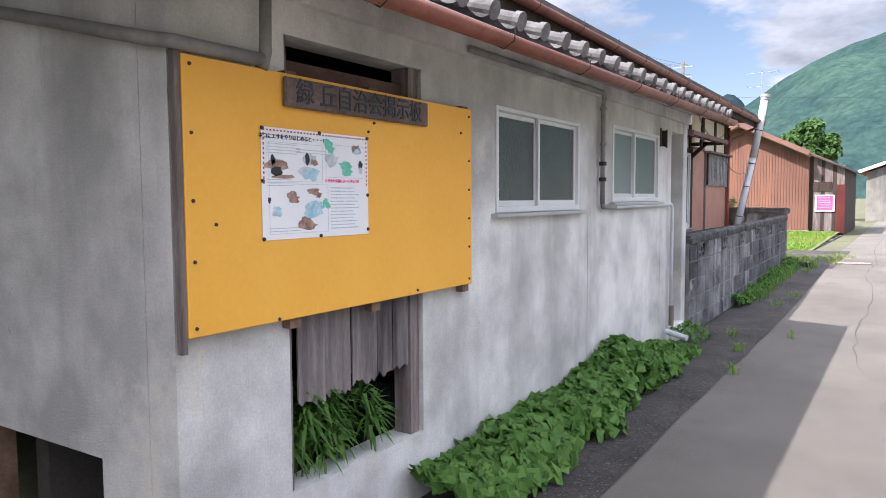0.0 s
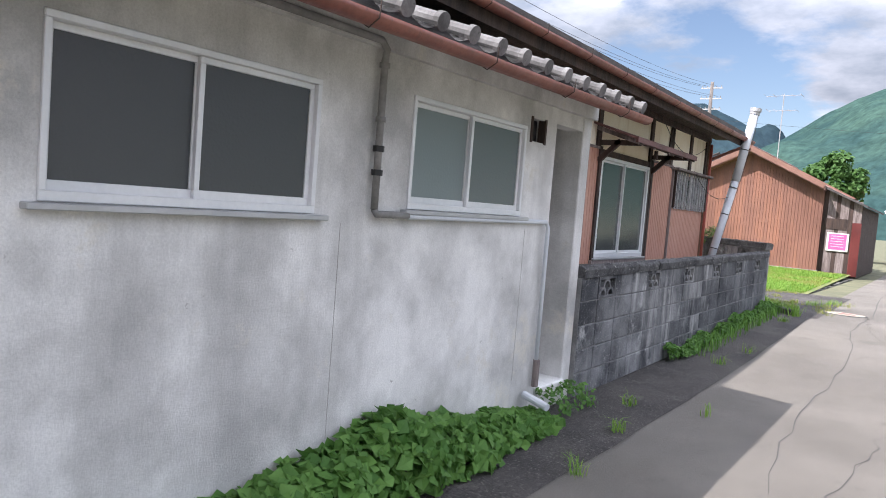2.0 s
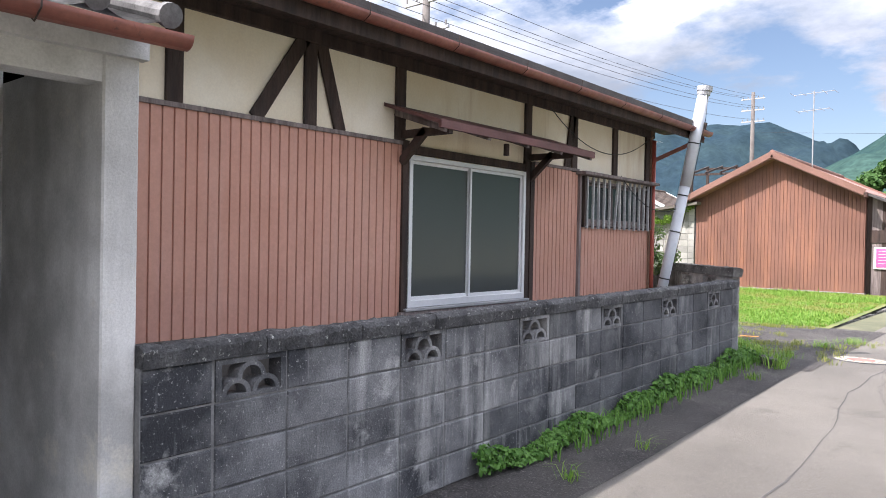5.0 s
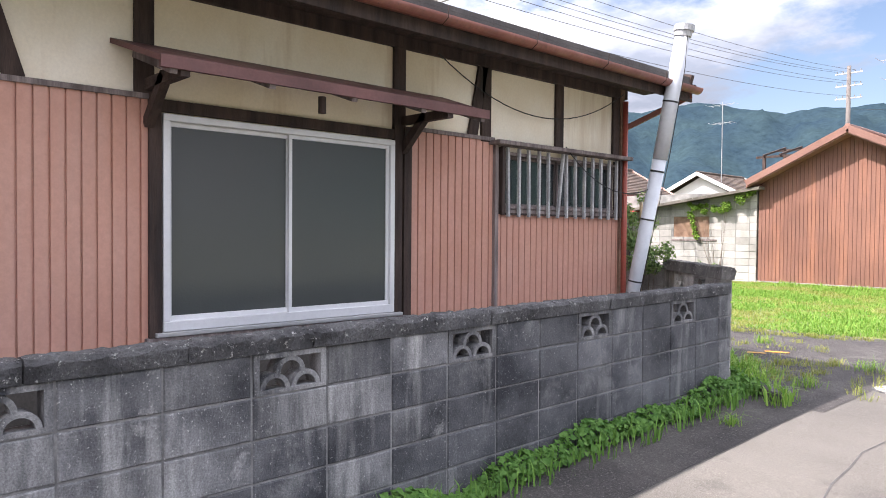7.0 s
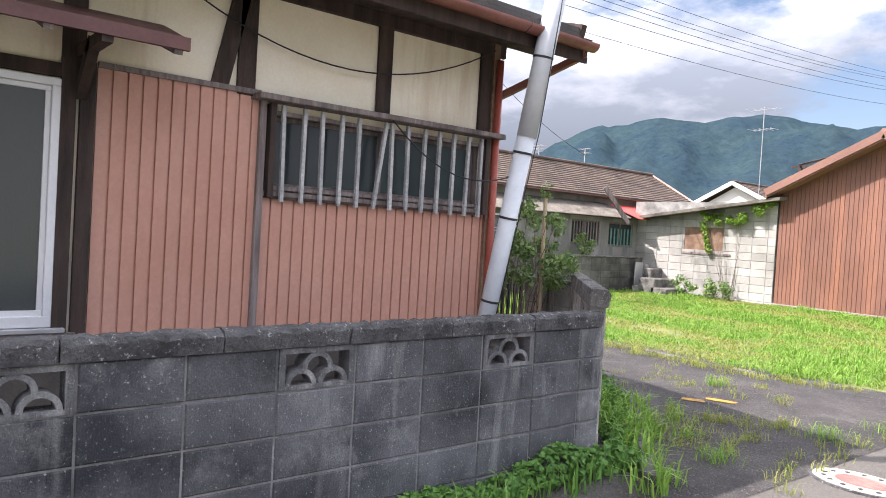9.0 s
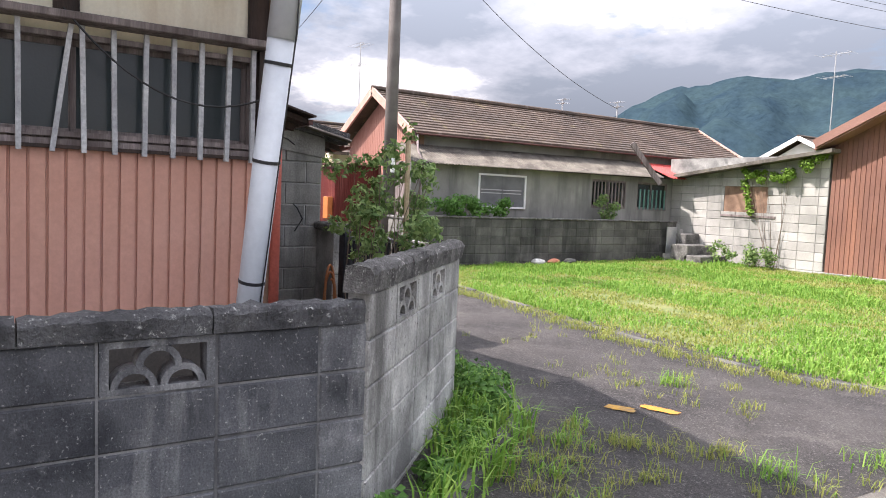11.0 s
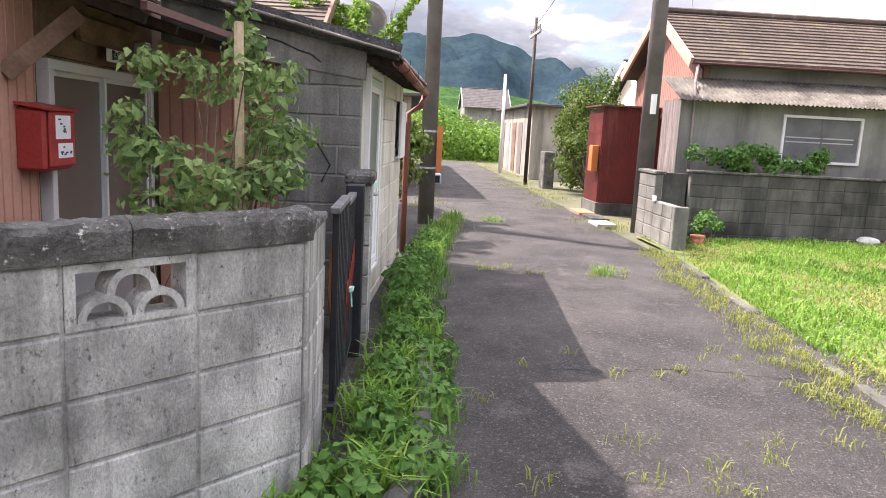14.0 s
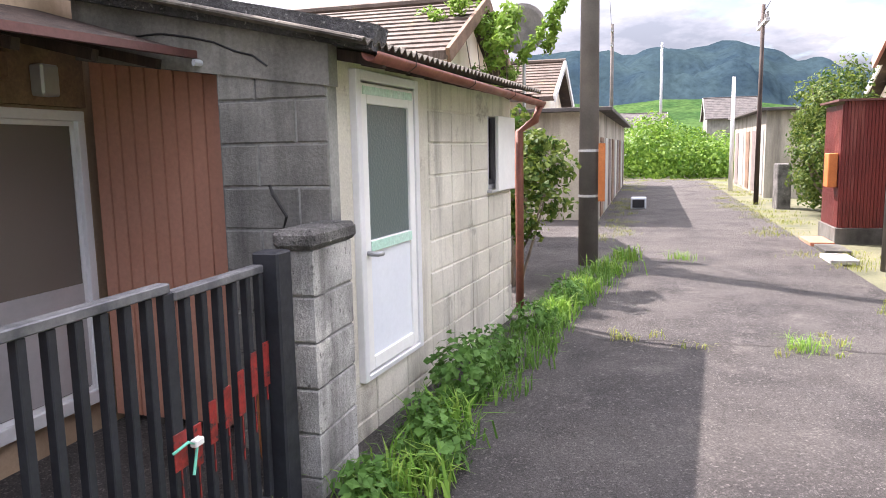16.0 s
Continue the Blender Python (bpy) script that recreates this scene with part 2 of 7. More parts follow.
DOORBLUE = mat("pale blue-white door panel", (0.66, 0.7, 0.76), (0.74, 0.77, 0.81), 1, 0.4, 0.0, 30, 0.04)
POLE = mat("concrete pole", (0.1, 0.088, 0.082), (0.155, 0.14, 0.13), 2, 0.85, 0.2, 60, 0.12)
STEEL = mat("galvanised steel", (0.4, 0.41, 0.42), (0.5, 0.5, 0.5), 4, 0.5, 0.0, metal=0.6)
GREYWALL = mat("grey stucco", (0.165, 0.162, 0.147), (0.28, 0.275, 0.25), 1.0, 0.9, 0.2, 40, 0.14, streak=(0.1, 0.098, 0.09), streak_scale=2.0, streak_lo=0.5, streak_hi=0.72)
CABLE = mat("black cable", (0.012, 0.012, 0.012), (0.02, 0.02, 0.02), 3, 0.6, 0)
PINK = mat("pink poster", (0.8, 0.08, 0.24), (0.85, 0.11, 0.28), 3, 0.6, 0.0, 30, 0.03)
GREENPAINT = mat("green print", (0.12, 0.5, 0.36), (0.15, 0.55, 0.4), 3, 0.6, 0)
BLUEPRINT = mat("blue print", (0.25, 0.5, 0.62), (0.5, 0.66, 0.74), 20, 0.6, 0)
BROWNPRINT = mat("brown print", (0.22, 0.12, 0.09), (0.45, 0.3, 0.25), 30, 0.6, 0)
GREYPRINT = mat("grey print", (0.4, 0.45, 0.52), (0.6, 0.63, 0.68), 20, 0.6, 0)
ORANGE = mat("orange panel", (0.4, 0.12, 0.03), (0.5, 0.17, 0.045), 2, 0.6, 0)
BLUE = mat("blue plastic", (0.03, 0.12, 0.35), (0.04, 0.16, 0.4), 2, 0.4, 0)
TERRA = mat("terracotta", (0.4, 0.14, 0.08), (0.5, 0.2, 0.12), 4, 0.8, 0.2)
FROST = glass_mat("frosted glass", (0.09, 0.096, 0.1), 0.26, 0.3, 0.5)
FROST_MID = glass_mat("grey frosted glass", (0.18, 0.205, 0.205), 0.26, 0.3, 0.4)
FROST_DEEP = glass_mat("dark frosted glass", (0.1, 0.11, 0.106), 0.16, 0.3, 0.2)
FROST_GREEN = glass_mat("greenish frosted glass", (0.26, 0.31, 0.31), 0.28, 0.3, 0.25)
GLASS_DARK = glass_mat("dark window glass", (0.05, 0.062, 0.066), 0.14, 0.3, 0.12)
ENTRY = glass_mat("pale entrance glass", (0.2, 0.175, 0.15), 0.12, 0.3, 0.06)
RIPPLE = glass_mat("wired ripple glass", (0.16, 0.22, 0.21), 0.28, 0.4, 0.9)
LEAF_VINE = leaf_mat("vine leaf", (0.06, 0.15, 0.03), (0.13, 0.26, 0.06))
LEAF_DARK = leaf_mat("dark leaf", (0.04, 0.1, 0.025), (0.09, 0.18, 0.05))
LEAF_BUSH = leaf_mat("bush leaf", (0.07, 0.14, 0.04), (0.26, 0.36, 0.13))
LEAF_LIME = leaf_mat("lime leaf", (0.12, 0.24, 0.03), (0.22, 0.34, 0.06))
LEAF_TREE = leaf_mat("tree leaf", (0.024, 0.07, 0.012), (0.16, 0.21, 0.042))
GRASS = leaf_mat("grass blade", (0.11, 0.26, 0.03), (0.25, 0.38, 0.075))
GRASS_DRY = leaf_mat("yellowing grass", (0.17, 0.24, 0.045), (0.34, 0.33, 0.1))
# Darker copy of the grass green, with wall-foot shade in the colour.
GRASS_SHADED = leaf_mat("shaded grass", (0.075, 0.18, 0.03), (0.17, 0.31, 0.065))
CRACK = mat("crack filler", (0.05, 0.048, 0.046), (0.09, 0.086, 0.082), 5, 0.95, 0.3)
BARK = mat("bark", (0.1, 0.075, 0.055), (0.2, 0.16, 0.12), 6, 0.9, 0.4)
# Both mountain greens carry the blue of distance haze in their base colour.
MOUNT_HAZED = mat("forested mountain", (0.024, 0.05, 0.05), (0.041, 0.077, 0.064), 0.012, 1.0, 0.0, 0.11, 0.4)
MOUNT_FAR_HAZED = mat("far mountain", (0.02, 0.036, 0.05), (0.028, 0.048, 0.056), 0.008, 1.0, 0.0, 0.06, 0.3)
HILL = mat("wooded hill", (0.018, 0.048, 0.018), (0.05, 0.092, 0.03), 0.05, 1.0, 0.0, 0.4, 0.45)
for wooded in (MOUNT_HAZED, MOUNT_FAR_HAZED, HILL):
    wooded.node_tree.nodes["Principled BSDF"].inputs["Specular IOR Level"].default_value = 0.0

# ---- building helpers ----


def gz(y):
    s = min(max((y - 9.0) / 7.0, 0), 1)
    return 0.15 * s * s * (3 - 2 * s)


def wm(ob):
    return wm(ob.parent) @ ob.matrix_basis if ob.parent else ob.matrix_basis.copy()


def thing(name, label="", category="", at=(0, 0, 0), rz=0, group="", kind=""):
    ob = new(name)
    ob.matrix_basis = pose(*at, 0, 0, rz)
    return tagged(ob, label, category, group, kind)


def part(name, bm, material, parent=None, label="", m=None, smooth=False, kind="", category=""):
    me = bpy.data.meshes.new(name)
    bm.normal_update()
    bm.to_mesh(me)
    bm.free()
    if m is not None:
        me.transform(m)
    if parent:
        me.transform(wm(parent).inverted())
    me.materials.append(material)
    if smooth:
        me.polygons.foreach_set("use_smooth", [True] * len(me.polygons))
    ob = new(name, me)
    ob.parent = parent
    return tagged(ob, label, category, "", kind)


def raw(name, verts, faces, material, parent=None, label="", smooth=False, kind="", category=""):
    me = bpy.data.meshes.new(name)
    me.from_pydata(verts, [], faces)
    me.update()
    if parent:
        me.transform(wm(parent).inverted())
    me.materials.append(material)
    if smooth:
        me.polygons.foreach_set("use_smooth", [True] * len(me.polygons))
    ob = new(name, me)
    ob.parent = parent
    return tagged(ob, label, category, "", kind)


def shared(name, me, parent, m):
    ob = new(name, me)
    ob.parent = parent
    ob.matrix_basis = wm(parent).inverted() @ m
    return ob


def box(bm, x0, x1, y0, y1, z0, z1, bevel=0.0):
    r = bmesh.ops.create_cube(bm, size=1, matrix=Matrix.LocRotScale(((x0 + x1) / 2, (y0 + y1) / 2, (z0 + z1) / 2), None, (abs(x1 - x0), abs(y1 - y0), abs(z1 - z0))))
    if bevel:
        es = list({e for v in r["verts"] for e in v.link_edges})
        bmesh.ops.bevel(bm, geom=es, offset=bevel, segments=1, affect="EDGES")
    return bm


def bx(*a):
    return box(bmesh.new(), *a)


def beam(bm, p, q, w, d, up=(0, 0, 1)):
    """A bar of section w x d from p to q."""
    p, q = Vector(p), Vector(q)
    ax = (q - p).normalized()
    s = ax.cross(Vector(up))
    if s.length < 1e-4:
        s = ax.cross(Vector((1, 0, 0)))
    s.normalize()
    u = s.cross(ax)
    vs = [bm.verts.new(c + s * (w / 2 * i) + u * (d / 2 * j)) for c in (p, q) for i, j in ((-1, -1), (1, -1), (1, 1), (-1, 1))]
    for f in ((3, 2, 1, 0), (4, 5, 6, 7), (0, 1, 5, 4), (1, 2, 6, 5), (2, 3, 7, 6), (3, 0, 4, 7)):
        bm.faces.new([vs[i] for i in f])
    return bm


def tube(bm, pts, r, seg=10, cap=True, r2=None):
    pts = [Vector(p) for p in pts]
    rings = []
    for i, p in enumerate(pts):
        d = (pts[min(i + 1, len(pts) - 1)] - pts[max(i - 1, 0)]).normalized()
        s = d.cross(Vector((0.13, 0.21, 1)))
        if s.length < 0.2:
            s = d.cross(Vector((1, 0.1, 0)))
        s.normalize()
        u = d.cross(s)
        rr = r if r2 is None else r + (r2 - r) * i / (len(pts) - 1)
        rings.append([bm.verts.new(p + (s * math.cos(a) + u * math.sin(a)) * rr) for a in (2 * math.pi * k / seg for k in range(seg))])
    for a, b in zip(rings, rings[1:]):
        for k in range(seg):
            bm.faces.new((a[k], a[(k + 1) % seg], b[(k + 1) % seg], b[k]))
    if cap:
        bm.faces.new(rings[0][::-1])
        bm.faces.new(rings[-1])
    return bm


def sag(p, q, drop, n=14):
    p, q = Vector(p), Vector(q)
    return [p.lerp(q, i / n) - Vector((0, 0, drop * 4 * (i / n) * (1 - i / n))) for i in range(n + 1)]


def wall_bm(u1, z0, z1, th, openings=(), u0=0.0):
    """A wall in its own frame: u to the right, front at y=0, th thick, with openings (u0, u1, z0, z1) through it."""
    bm = bmesh.new()
    us = sorted({u0, u1, *[o[i] for o in openings for i in (0, 1)]})
    zs = sorted({z0, z1, *[o[i] for o in openings for i in (2, 3)]})
    full = lambda i, k: 0 <= i < len(us) - 1 and 0 <= k < len(zs) - 1 and not any(
        o[0] < (us[i] + us[i + 1]) / 2 < o[1] and o[2] < (zs[k] + zs[k + 1]) / 2 < o[3] for o in openings)
    vs = {}
    def v(i, j, k):
        if (i, j, k) not in vs:
            vs[i, j, k] = bm.verts.new((us[i], th * j, zs[k]))
        return vs[i, j, k]
    for i in range(len(us) - 1):
        for k in range(len(zs) - 1):
            if not full(i, k):
                continue
            bm.faces.new((v(i, 0, k), v(i + 1, 0, k), v(i + 1, 0, k + 1), v(i, 0, k + 1)))
            bm.faces.new((v(i, 1, k), v(i, 1, k + 1), v(i + 1, 1, k + 1), v(i + 1, 1, k)))
            if not full(i - 1, k): bm.faces.new((v(i, 0, k), v(i, 0, k + 1), v(i, 1, k + 1), v(i, 1, k)))
            if not full(i + 1, k): bm.faces.new((v(i + 1, 0, k), v(i + 1, 1, k), v(i + 1, 1, k + 1), v(i + 1, 0, k + 1)))
            if not full(i, k - 1): bm.faces.new((v(i, 0, k), v(i, 1, k), v(i + 1, 1, k), v(i + 1, 0, k)))
            if not full(i, k + 1): bm.faces.new((v(i, 0, k + 1), v(i + 1, 0, k + 1), v(i + 1, 1, k + 1), v(i, 1, k + 1)))
    return bm


def ribbed(u0, u1, z0, z1, pitch=0.077, depth=0.012, th=0.015, ztop=None):
    """Ribbed sheet: broad flats parted by narrow grooves. ztop(u) slopes the top."""
    depth = min(depth, 0.8 * th)
    bm = bmesh.new()
    prof = []
    u = u0
    while u < u1 - 1e-6:
        for du, dd in ((0, 0), (0.83 * pitch, 0), (0.86 * pitch, depth), (0.97 * pitch, depth)):
            if u + du < u1:
                prof.append((u + du, dd))
        u += pitch
    prof.append((u1, 0))
    top = lambda a: ztop(a) if ztop else z1
    rows = [[bm.verts.new((a, d + o, z if z is not None else top(a))) for a, d in prof] for o, z in ((0, z0), (0, None))]
    back = [[bm.verts.new((a, th, z if z is not None else top(a))) for a in (u0, u1)] for z in (z0, None)]
    for i in range(len(prof) - 1):
        bm.faces.new((rows[0][i], rows[0][i + 1], rows[1][i + 1], rows[1][i]))
    bm.faces.new((rows[0][-1], back[0][1], back[1][1], rows[1][-1]))
    bm.faces.new((back[0][0], rows[0][0], rows[1][0], back[1][0]))
    if not ztop:
        bm.faces.new((back[0][1], back[0][0], back[1][0], back[1][1]))
    if not ztop:
        bm.faces.new(rows[1] + [back[1][1], back[1][0]])
    return bm


def wavy(p, along, down, n_along, pitch, amp, th=0.008):
    """Corrugated sheet from corner p: waves follow 'along', each wave runs the length of 'down'."""
    bm = bmesh.new()
    p, along, down = Vector(p), Vector(along), Vector(down)
    nrm = along.cross(down).normalized()
    if nrm.z < 0:
        nrm = -nrm
    n = int(along.length / pitch * n_along)
    rows = []
    for o in (0, -th):
        for s in (0, 1):
            rows.append([bm.verts.new(p + along * (i / n) + down * s + nrm * (amp * math.sin(2 * math.pi * i / n_along) + o)) for i in range(n + 1)])
    for i in range(n):
        bm.faces.new((rows[0][i], rows[1][i], rows[1][i + 1], rows[0][i + 1]))
        bm.faces.new((rows[2][i], rows[2][i + 1], rows[3][i + 1], rows[3][i]))
        bm.faces.new((rows[1][i], rows[3][i], rows[3][i + 1], rows[1][i + 1]))
        bm.faces.new((rows[0][i + 1], rows[2][i + 1], rows[2][i], rows[0][i]))
    return bm


def window(parent, m, u0, u1, z0, z1, glass=FROST, frame_mat=ALU, sash=2, fw=0.026, sill=True, sill_out=0.05, deep=0.03, frost_label="", glass_b=None):
    """A sliding window in the wall frame m, its front deep behind the face."""
    bm = bmesh.new()
    for a in ((u0, u1, z1 - fw, z1), (u0, u1, z0, z0 + fw * 1.4), (u0, u0 + fw, z0 + fw * 1.4, z1 - fw), (u1 - fw, u1, z0 + fw * 1.4, z1 - fw)):
        box(bm, a[0], a[1], -0.012 + deep, 0.07 + deep, a[2], a[3], 0.003)
    win = part("window", bm, frame_mat, parent, "", m)
    w = (u1 - u0 - 2 * fw) / sash
    for i in range(sash):
        a, b, y = u0 + fw + i * w - (0.02 if i else 0), u0 + fw + (i + 1) * w + 0.0, deep + (0.012 if i % 2 else 0.036)
        sb = bmesh.new()
        for q in ((a, b, z1 - fw - 0.026, z1 - fw), (a, b, z0 + fw, z0 + fw + 0.045), (a, a + 0.025, z0 + fw + 0.045, z1 - fw - 0.026), (b - 0.025, b, z0 + fw + 0.045, z1 - fw - 0.026)):
            box(sb, q[0], q[1], y, y + 0.022, q[2], q[3], 0.002)
        part("sash", sb, frame_mat, win, "", m)
        part("pane", bx(a + 0.023, b - 0.023, y + 0.009, y + 0.013, z0 + fw + 0.043, z1 - fw - 0.024), glass_b if glass_b and i else glass, win, frost_label, m)
    if sill:
        sb = bx(u0 - 0.05, u1 + 0.06, -sill_out, 0.03, z0 - 0.028, z0 - 0.003, 0.004)
        part("sill", sb, ALU_GREY, win, "", m)
    return win


def block_mesh(name, material, w=0.39, h=0.19, d=0.1, c=0.006):
    x, z = w / 2, h / 2
    V = [(-x + c, 0, -z + c), (x - c, 0, -z + c), (x - c, 0, z - c), (-x + c, 0, z - c), (-x, c, -z), (x, c, -z), (x, c, z), (-x, c, z), (-x, d, -z), (x, d, -z), (x, d, z), (-x, d, z)]
    F = [(0, 1, 2, 3), (4, 5, 1, 0), (5, 6, 2, 1), (6, 7, 3, 2), (7, 4, 0, 3), (4, 8, 9, 5), (5, 9, 10, 6), (6, 10, 11, 7), (7, 11, 8, 4), (9, 8, 11, 10)]
    me = bpy.data.meshes.new(name)
    me.from_pydata(V, [], F)
    me.materials.append(material)
    me.update()
    return me


def openwork(name, material, d=0.1):
    """A pierced block: a frame with overlapping wave arches."""
    bm = bmesh.new()
    for a in ((-0.195, 0.195, 0.07, 0.095), (-0.195, 0.195, -0.095, -0.075), (-0.195, -0.165, -0.075, 0.07), (0.165, 0.195, -0.075, 0.07)):
        box(bm, a[0], a[1], 0, d, a[2], a[3])
    for cx, cz, r, a0, a1 in ((-0.083, -0.075, 0.078, 0, 180), (0.083, -0.075, 0.078, 0, 180), (0.0, -0.0, 0.078, -5, 185)):
        n = 10
        prev = None
        for i in range(n + 1):
            t = radians(a0 + (a1 - a0) * i / n)
            ring = [bm.verts.new((cx + q * math.cos(t), y, cz + q * math.sin(t) * 0.95)) for q, y in ((r, 0.004), (r - 0.024, 0.004), (r - 0.024, d - 0.01), (r, d - 0.01))]
            if prev:
                for k in range(4):
                    bm.faces.new((prev[k], prev[(k + 1) % 4], ring[(k + 1) % 4], ring[k]))
            prev = ring
    me = bpy.data.meshes.new(name)
    bm.normal_update()
    bm.to_mesh(me)
    bm.free()
    me.materials.append(material)
    return me


def block_wall(parent, m, length, z0, rows, material, mortar, th=0.1, pierced=None, pitch=0.4, openings=(), pitch_z=0.2, bond=False, top=None, u_start=0.0, other=None, share=None):
    """Blocks laid on the frame m, stack bond (or half bond), with a recessed mortar core."""
    full, half = block_mesh("block", material, pitch - 0.01, pitch_z - 0.01, th), block_mesh("block", material, pitch / 2 - 0.01, pitch_z - 0.01, th)
    full_b = block_mesh("block", other, pitch - 0.01, pitch_z - 0.01, th) if other else None
    orn = openwork("pierced_block", material, th) if pierced else None
    for r in range(rows):
        cells = []
        u = u_start
        if bond and r % 2:
            cells.append((u, pitch / 2)); u += pitch / 2
        while u < length - 0.05:
            w = pitch if u + pitch <= length + 0.02 else length - u
            cells.append((u, w)); u += w
        for u, w in cells:
            uc, zc = u + w / 2, z0 + pitch_z * (r + 0.5)
            if any(o[0] < uc < o[1] and o[2] < zc < o[3] for o in openings) or (top and zc + 0.04 > top(uc)):
                continue
            if pierced and pierced(r, u):
                shared("pierced_block", orn, parent, m @ Matrix.Translation((uc, 0, zc)))
                continue
            me = full if w > pitch * 0.75 else half
            sx = (w - 0.01) / ((pitch if me is full else pitch / 2) - 0.01)
            jitter = random.uniform(-0.002, 0.002)
            if other and me is full and random.random() < share(uc):
                me = full_b
            shared("block", me, parent, m @ Matrix.Translation((uc, jitter, zc)) @ Matrix.Diagonal((sx, 1, 1, 1)))
    holes = list(openings)
    if pierced:
        u = u_start
        for i in range(int(length / pitch) + 1):
            for r in range(rows):
                if pierced(r, u_start + i * pitch):
                    holes.append((u_start + i * pitch + 0.008, u_start + (i + 1) * pitch - 0.008, z0 + r * pitch_z + 0.01, z0 + (r + 1) * pitch_z - 0.01))
    return m


def mortar_core(parent, m, length, z0, z1, th, holes=(), u0=0.0, material=MORTAR):
    return part("mortar", wall_bm(length, z0, z1, th - 0.016, holes, u0), material, parent, "", m @ Matrix.Translation((0, 0.008, 0)))


def leaves(name, pts, nrm, size, material, parent=None, label="", category="", kind="", aspect=0.7, fold=0.25, seed=1):
    """Many small folded leaves at pts, facing roughly along nrm."""
    rs = np.random.RandomState(seed)
    n = len(pts)
    P, Nn = np.asarray(pts, float), np.asarray(nrm, float) + rs.normal(0, 0.55, (n, 3))
    Nn /= np.linalg.norm(Nn, axis=1)[:, None] + 1e-9
    A = rs.normal(0, 1, (n, 3))
    A -= Nn * (A * Nn).sum(1)[:, None]
    A /= np.linalg.norm(A, axis=1)[:, None] + 1e-9
    B = np.cross(Nn, A)
    s = size * rs.uniform(0.6, 1.25, n)[:, None]
    w = s * aspect * 0.5
    tip, base = P + A * s * 0.5 - Nn * s * 0.12, P - A * s * 0.5
    l, r = P + B * w + Nn * w * fold - A * s * 0.08, P - B * w + Nn * w * fold - A * s * 0.08
    mid = P + A * s * 0.05
    V = np.stack([base, l, tip, r, mid], 1).reshape(-1, 3)
    F = (np.arange(n)[:, None, None] * 5 + np.array([[0, 4, 1], [1, 4, 2], [2, 4, 3], [3, 4, 0]])[None]).reshape(-1, 3)
    return raw(name, V.tolist(), F.tolist(), material, parent, label, kind=kind, category=category)


def blob_pts(blobs, n, seed, shell=0.55):
    """Points and outward normals in a set of ellipsoids (cx, cy, cz, rx, ry, rz), thicker towards the shell."""
    rs = np.random.RandomState(seed)
    vol = np.array([b[3] * b[4] + b[4] * b[5] + b[3] * b[5] for b in blobs])
    pick = rs.choice(len(blobs), n, p=vol / vol.sum())
    d = rs.normal(0, 1, (n, 3))
    d /= np.linalg.norm(d, axis=1)[:, None]
    rad = rs.uniform(shell, 1.05, n)[:, None]
    b = np.array(blobs)[pick]
    return b[:, :3] + d * b[:, 3:] * rad, d + np.array((0, 0, 0.35))


def rand_blobs(centre, spread, n, r0, r1, seed):
    rs = np.random.RandomState(seed)
    out = []
    for _ in range(n):
        d = rs.normal(0, 1, 3)
        d = d / np.linalg.norm(d) * rs.uniform(0.2, 1) ** 0.5
        r = rs.uniform(r0, r1)
        out.append((centre[0] + d[0] * spread[0], centre[1] + d[1] * spread[1], centre[2] + d[2] * spread[2], r, r, r * 0.85))
    return out


def blades(name, roots, height, material, parent=None, label="", category="", kind="", lean=0.5, width=0.006, seed=3, zfun=None):
    """Curved grass blades rising from roots."""
    rs = np.random.RandomState(seed)
    n = len(roots)
    P = np.asarray(roots, float)
    h = height * rs.uniform(0.45, 1.15, n)[:, None] * np.ones((n, 1))
    a = rs.uniform(0, 2 * np.pi, n)
    D = np.stack([np.cos(a), np.sin(a), np.zeros(n)], 1)
    S = np.stack([-np.sin(a), np.cos(a), np.zeros(n)], 1) * (width * rs.uniform(0.6, 1.3, n)[:, None])
    k = lean * rs.uniform(0.2, 1.3, n)[:, None]
    Z = np.array([0, 0, 1.0])
    mid = P + Z * h * 0.6 + D * h * k * 0.3
    tip = P + Z * h * (1 - 0.35 * k) + D * h * k
    V = np.stack([P - S, P + S, mid - S * 0.8, mid + S * 0.8, tip], 1).reshape(-1, 3)
    F = (np.arange(n)[:, None, None] * 5 + np.array([[0, 1, 3], [0, 3, 2], [2, 3, 4]])[None]).reshape(-1, 3)
    return raw(name, V.tolist(), F.tolist(), material, parent, label, kind=kind, category=category)


def lettering(parent, body, m, size, material, name="lettering"):
    c = bpy.data.curves.new("text", "FONT")
    c.body, c.size, c.align_x, c.align_y, c.extrude, c.offset = body, size, "CENTER", "CENTER", 0.0015, size * 0.008
    o = bpy.data.objects.new("text", c)
    scene.collection.objects.link(o)
    bpy.context.view_layer.update()
    me = bpy.data.meshes.new_from_object(o.evaluated_get(bpy.context.evaluated_depsgraph_get()))
    bpy.data.objects.remove(o)
    me.transform(wm(parent).inverted() @ m @ pose(0, 0, 0, 90, 0, 0))
    me.materials.clear()
    me.materials.append(material)
    ob = new(name, me)
    ob.parent = parent
    return ob


# ---- ground, roads, distance ----


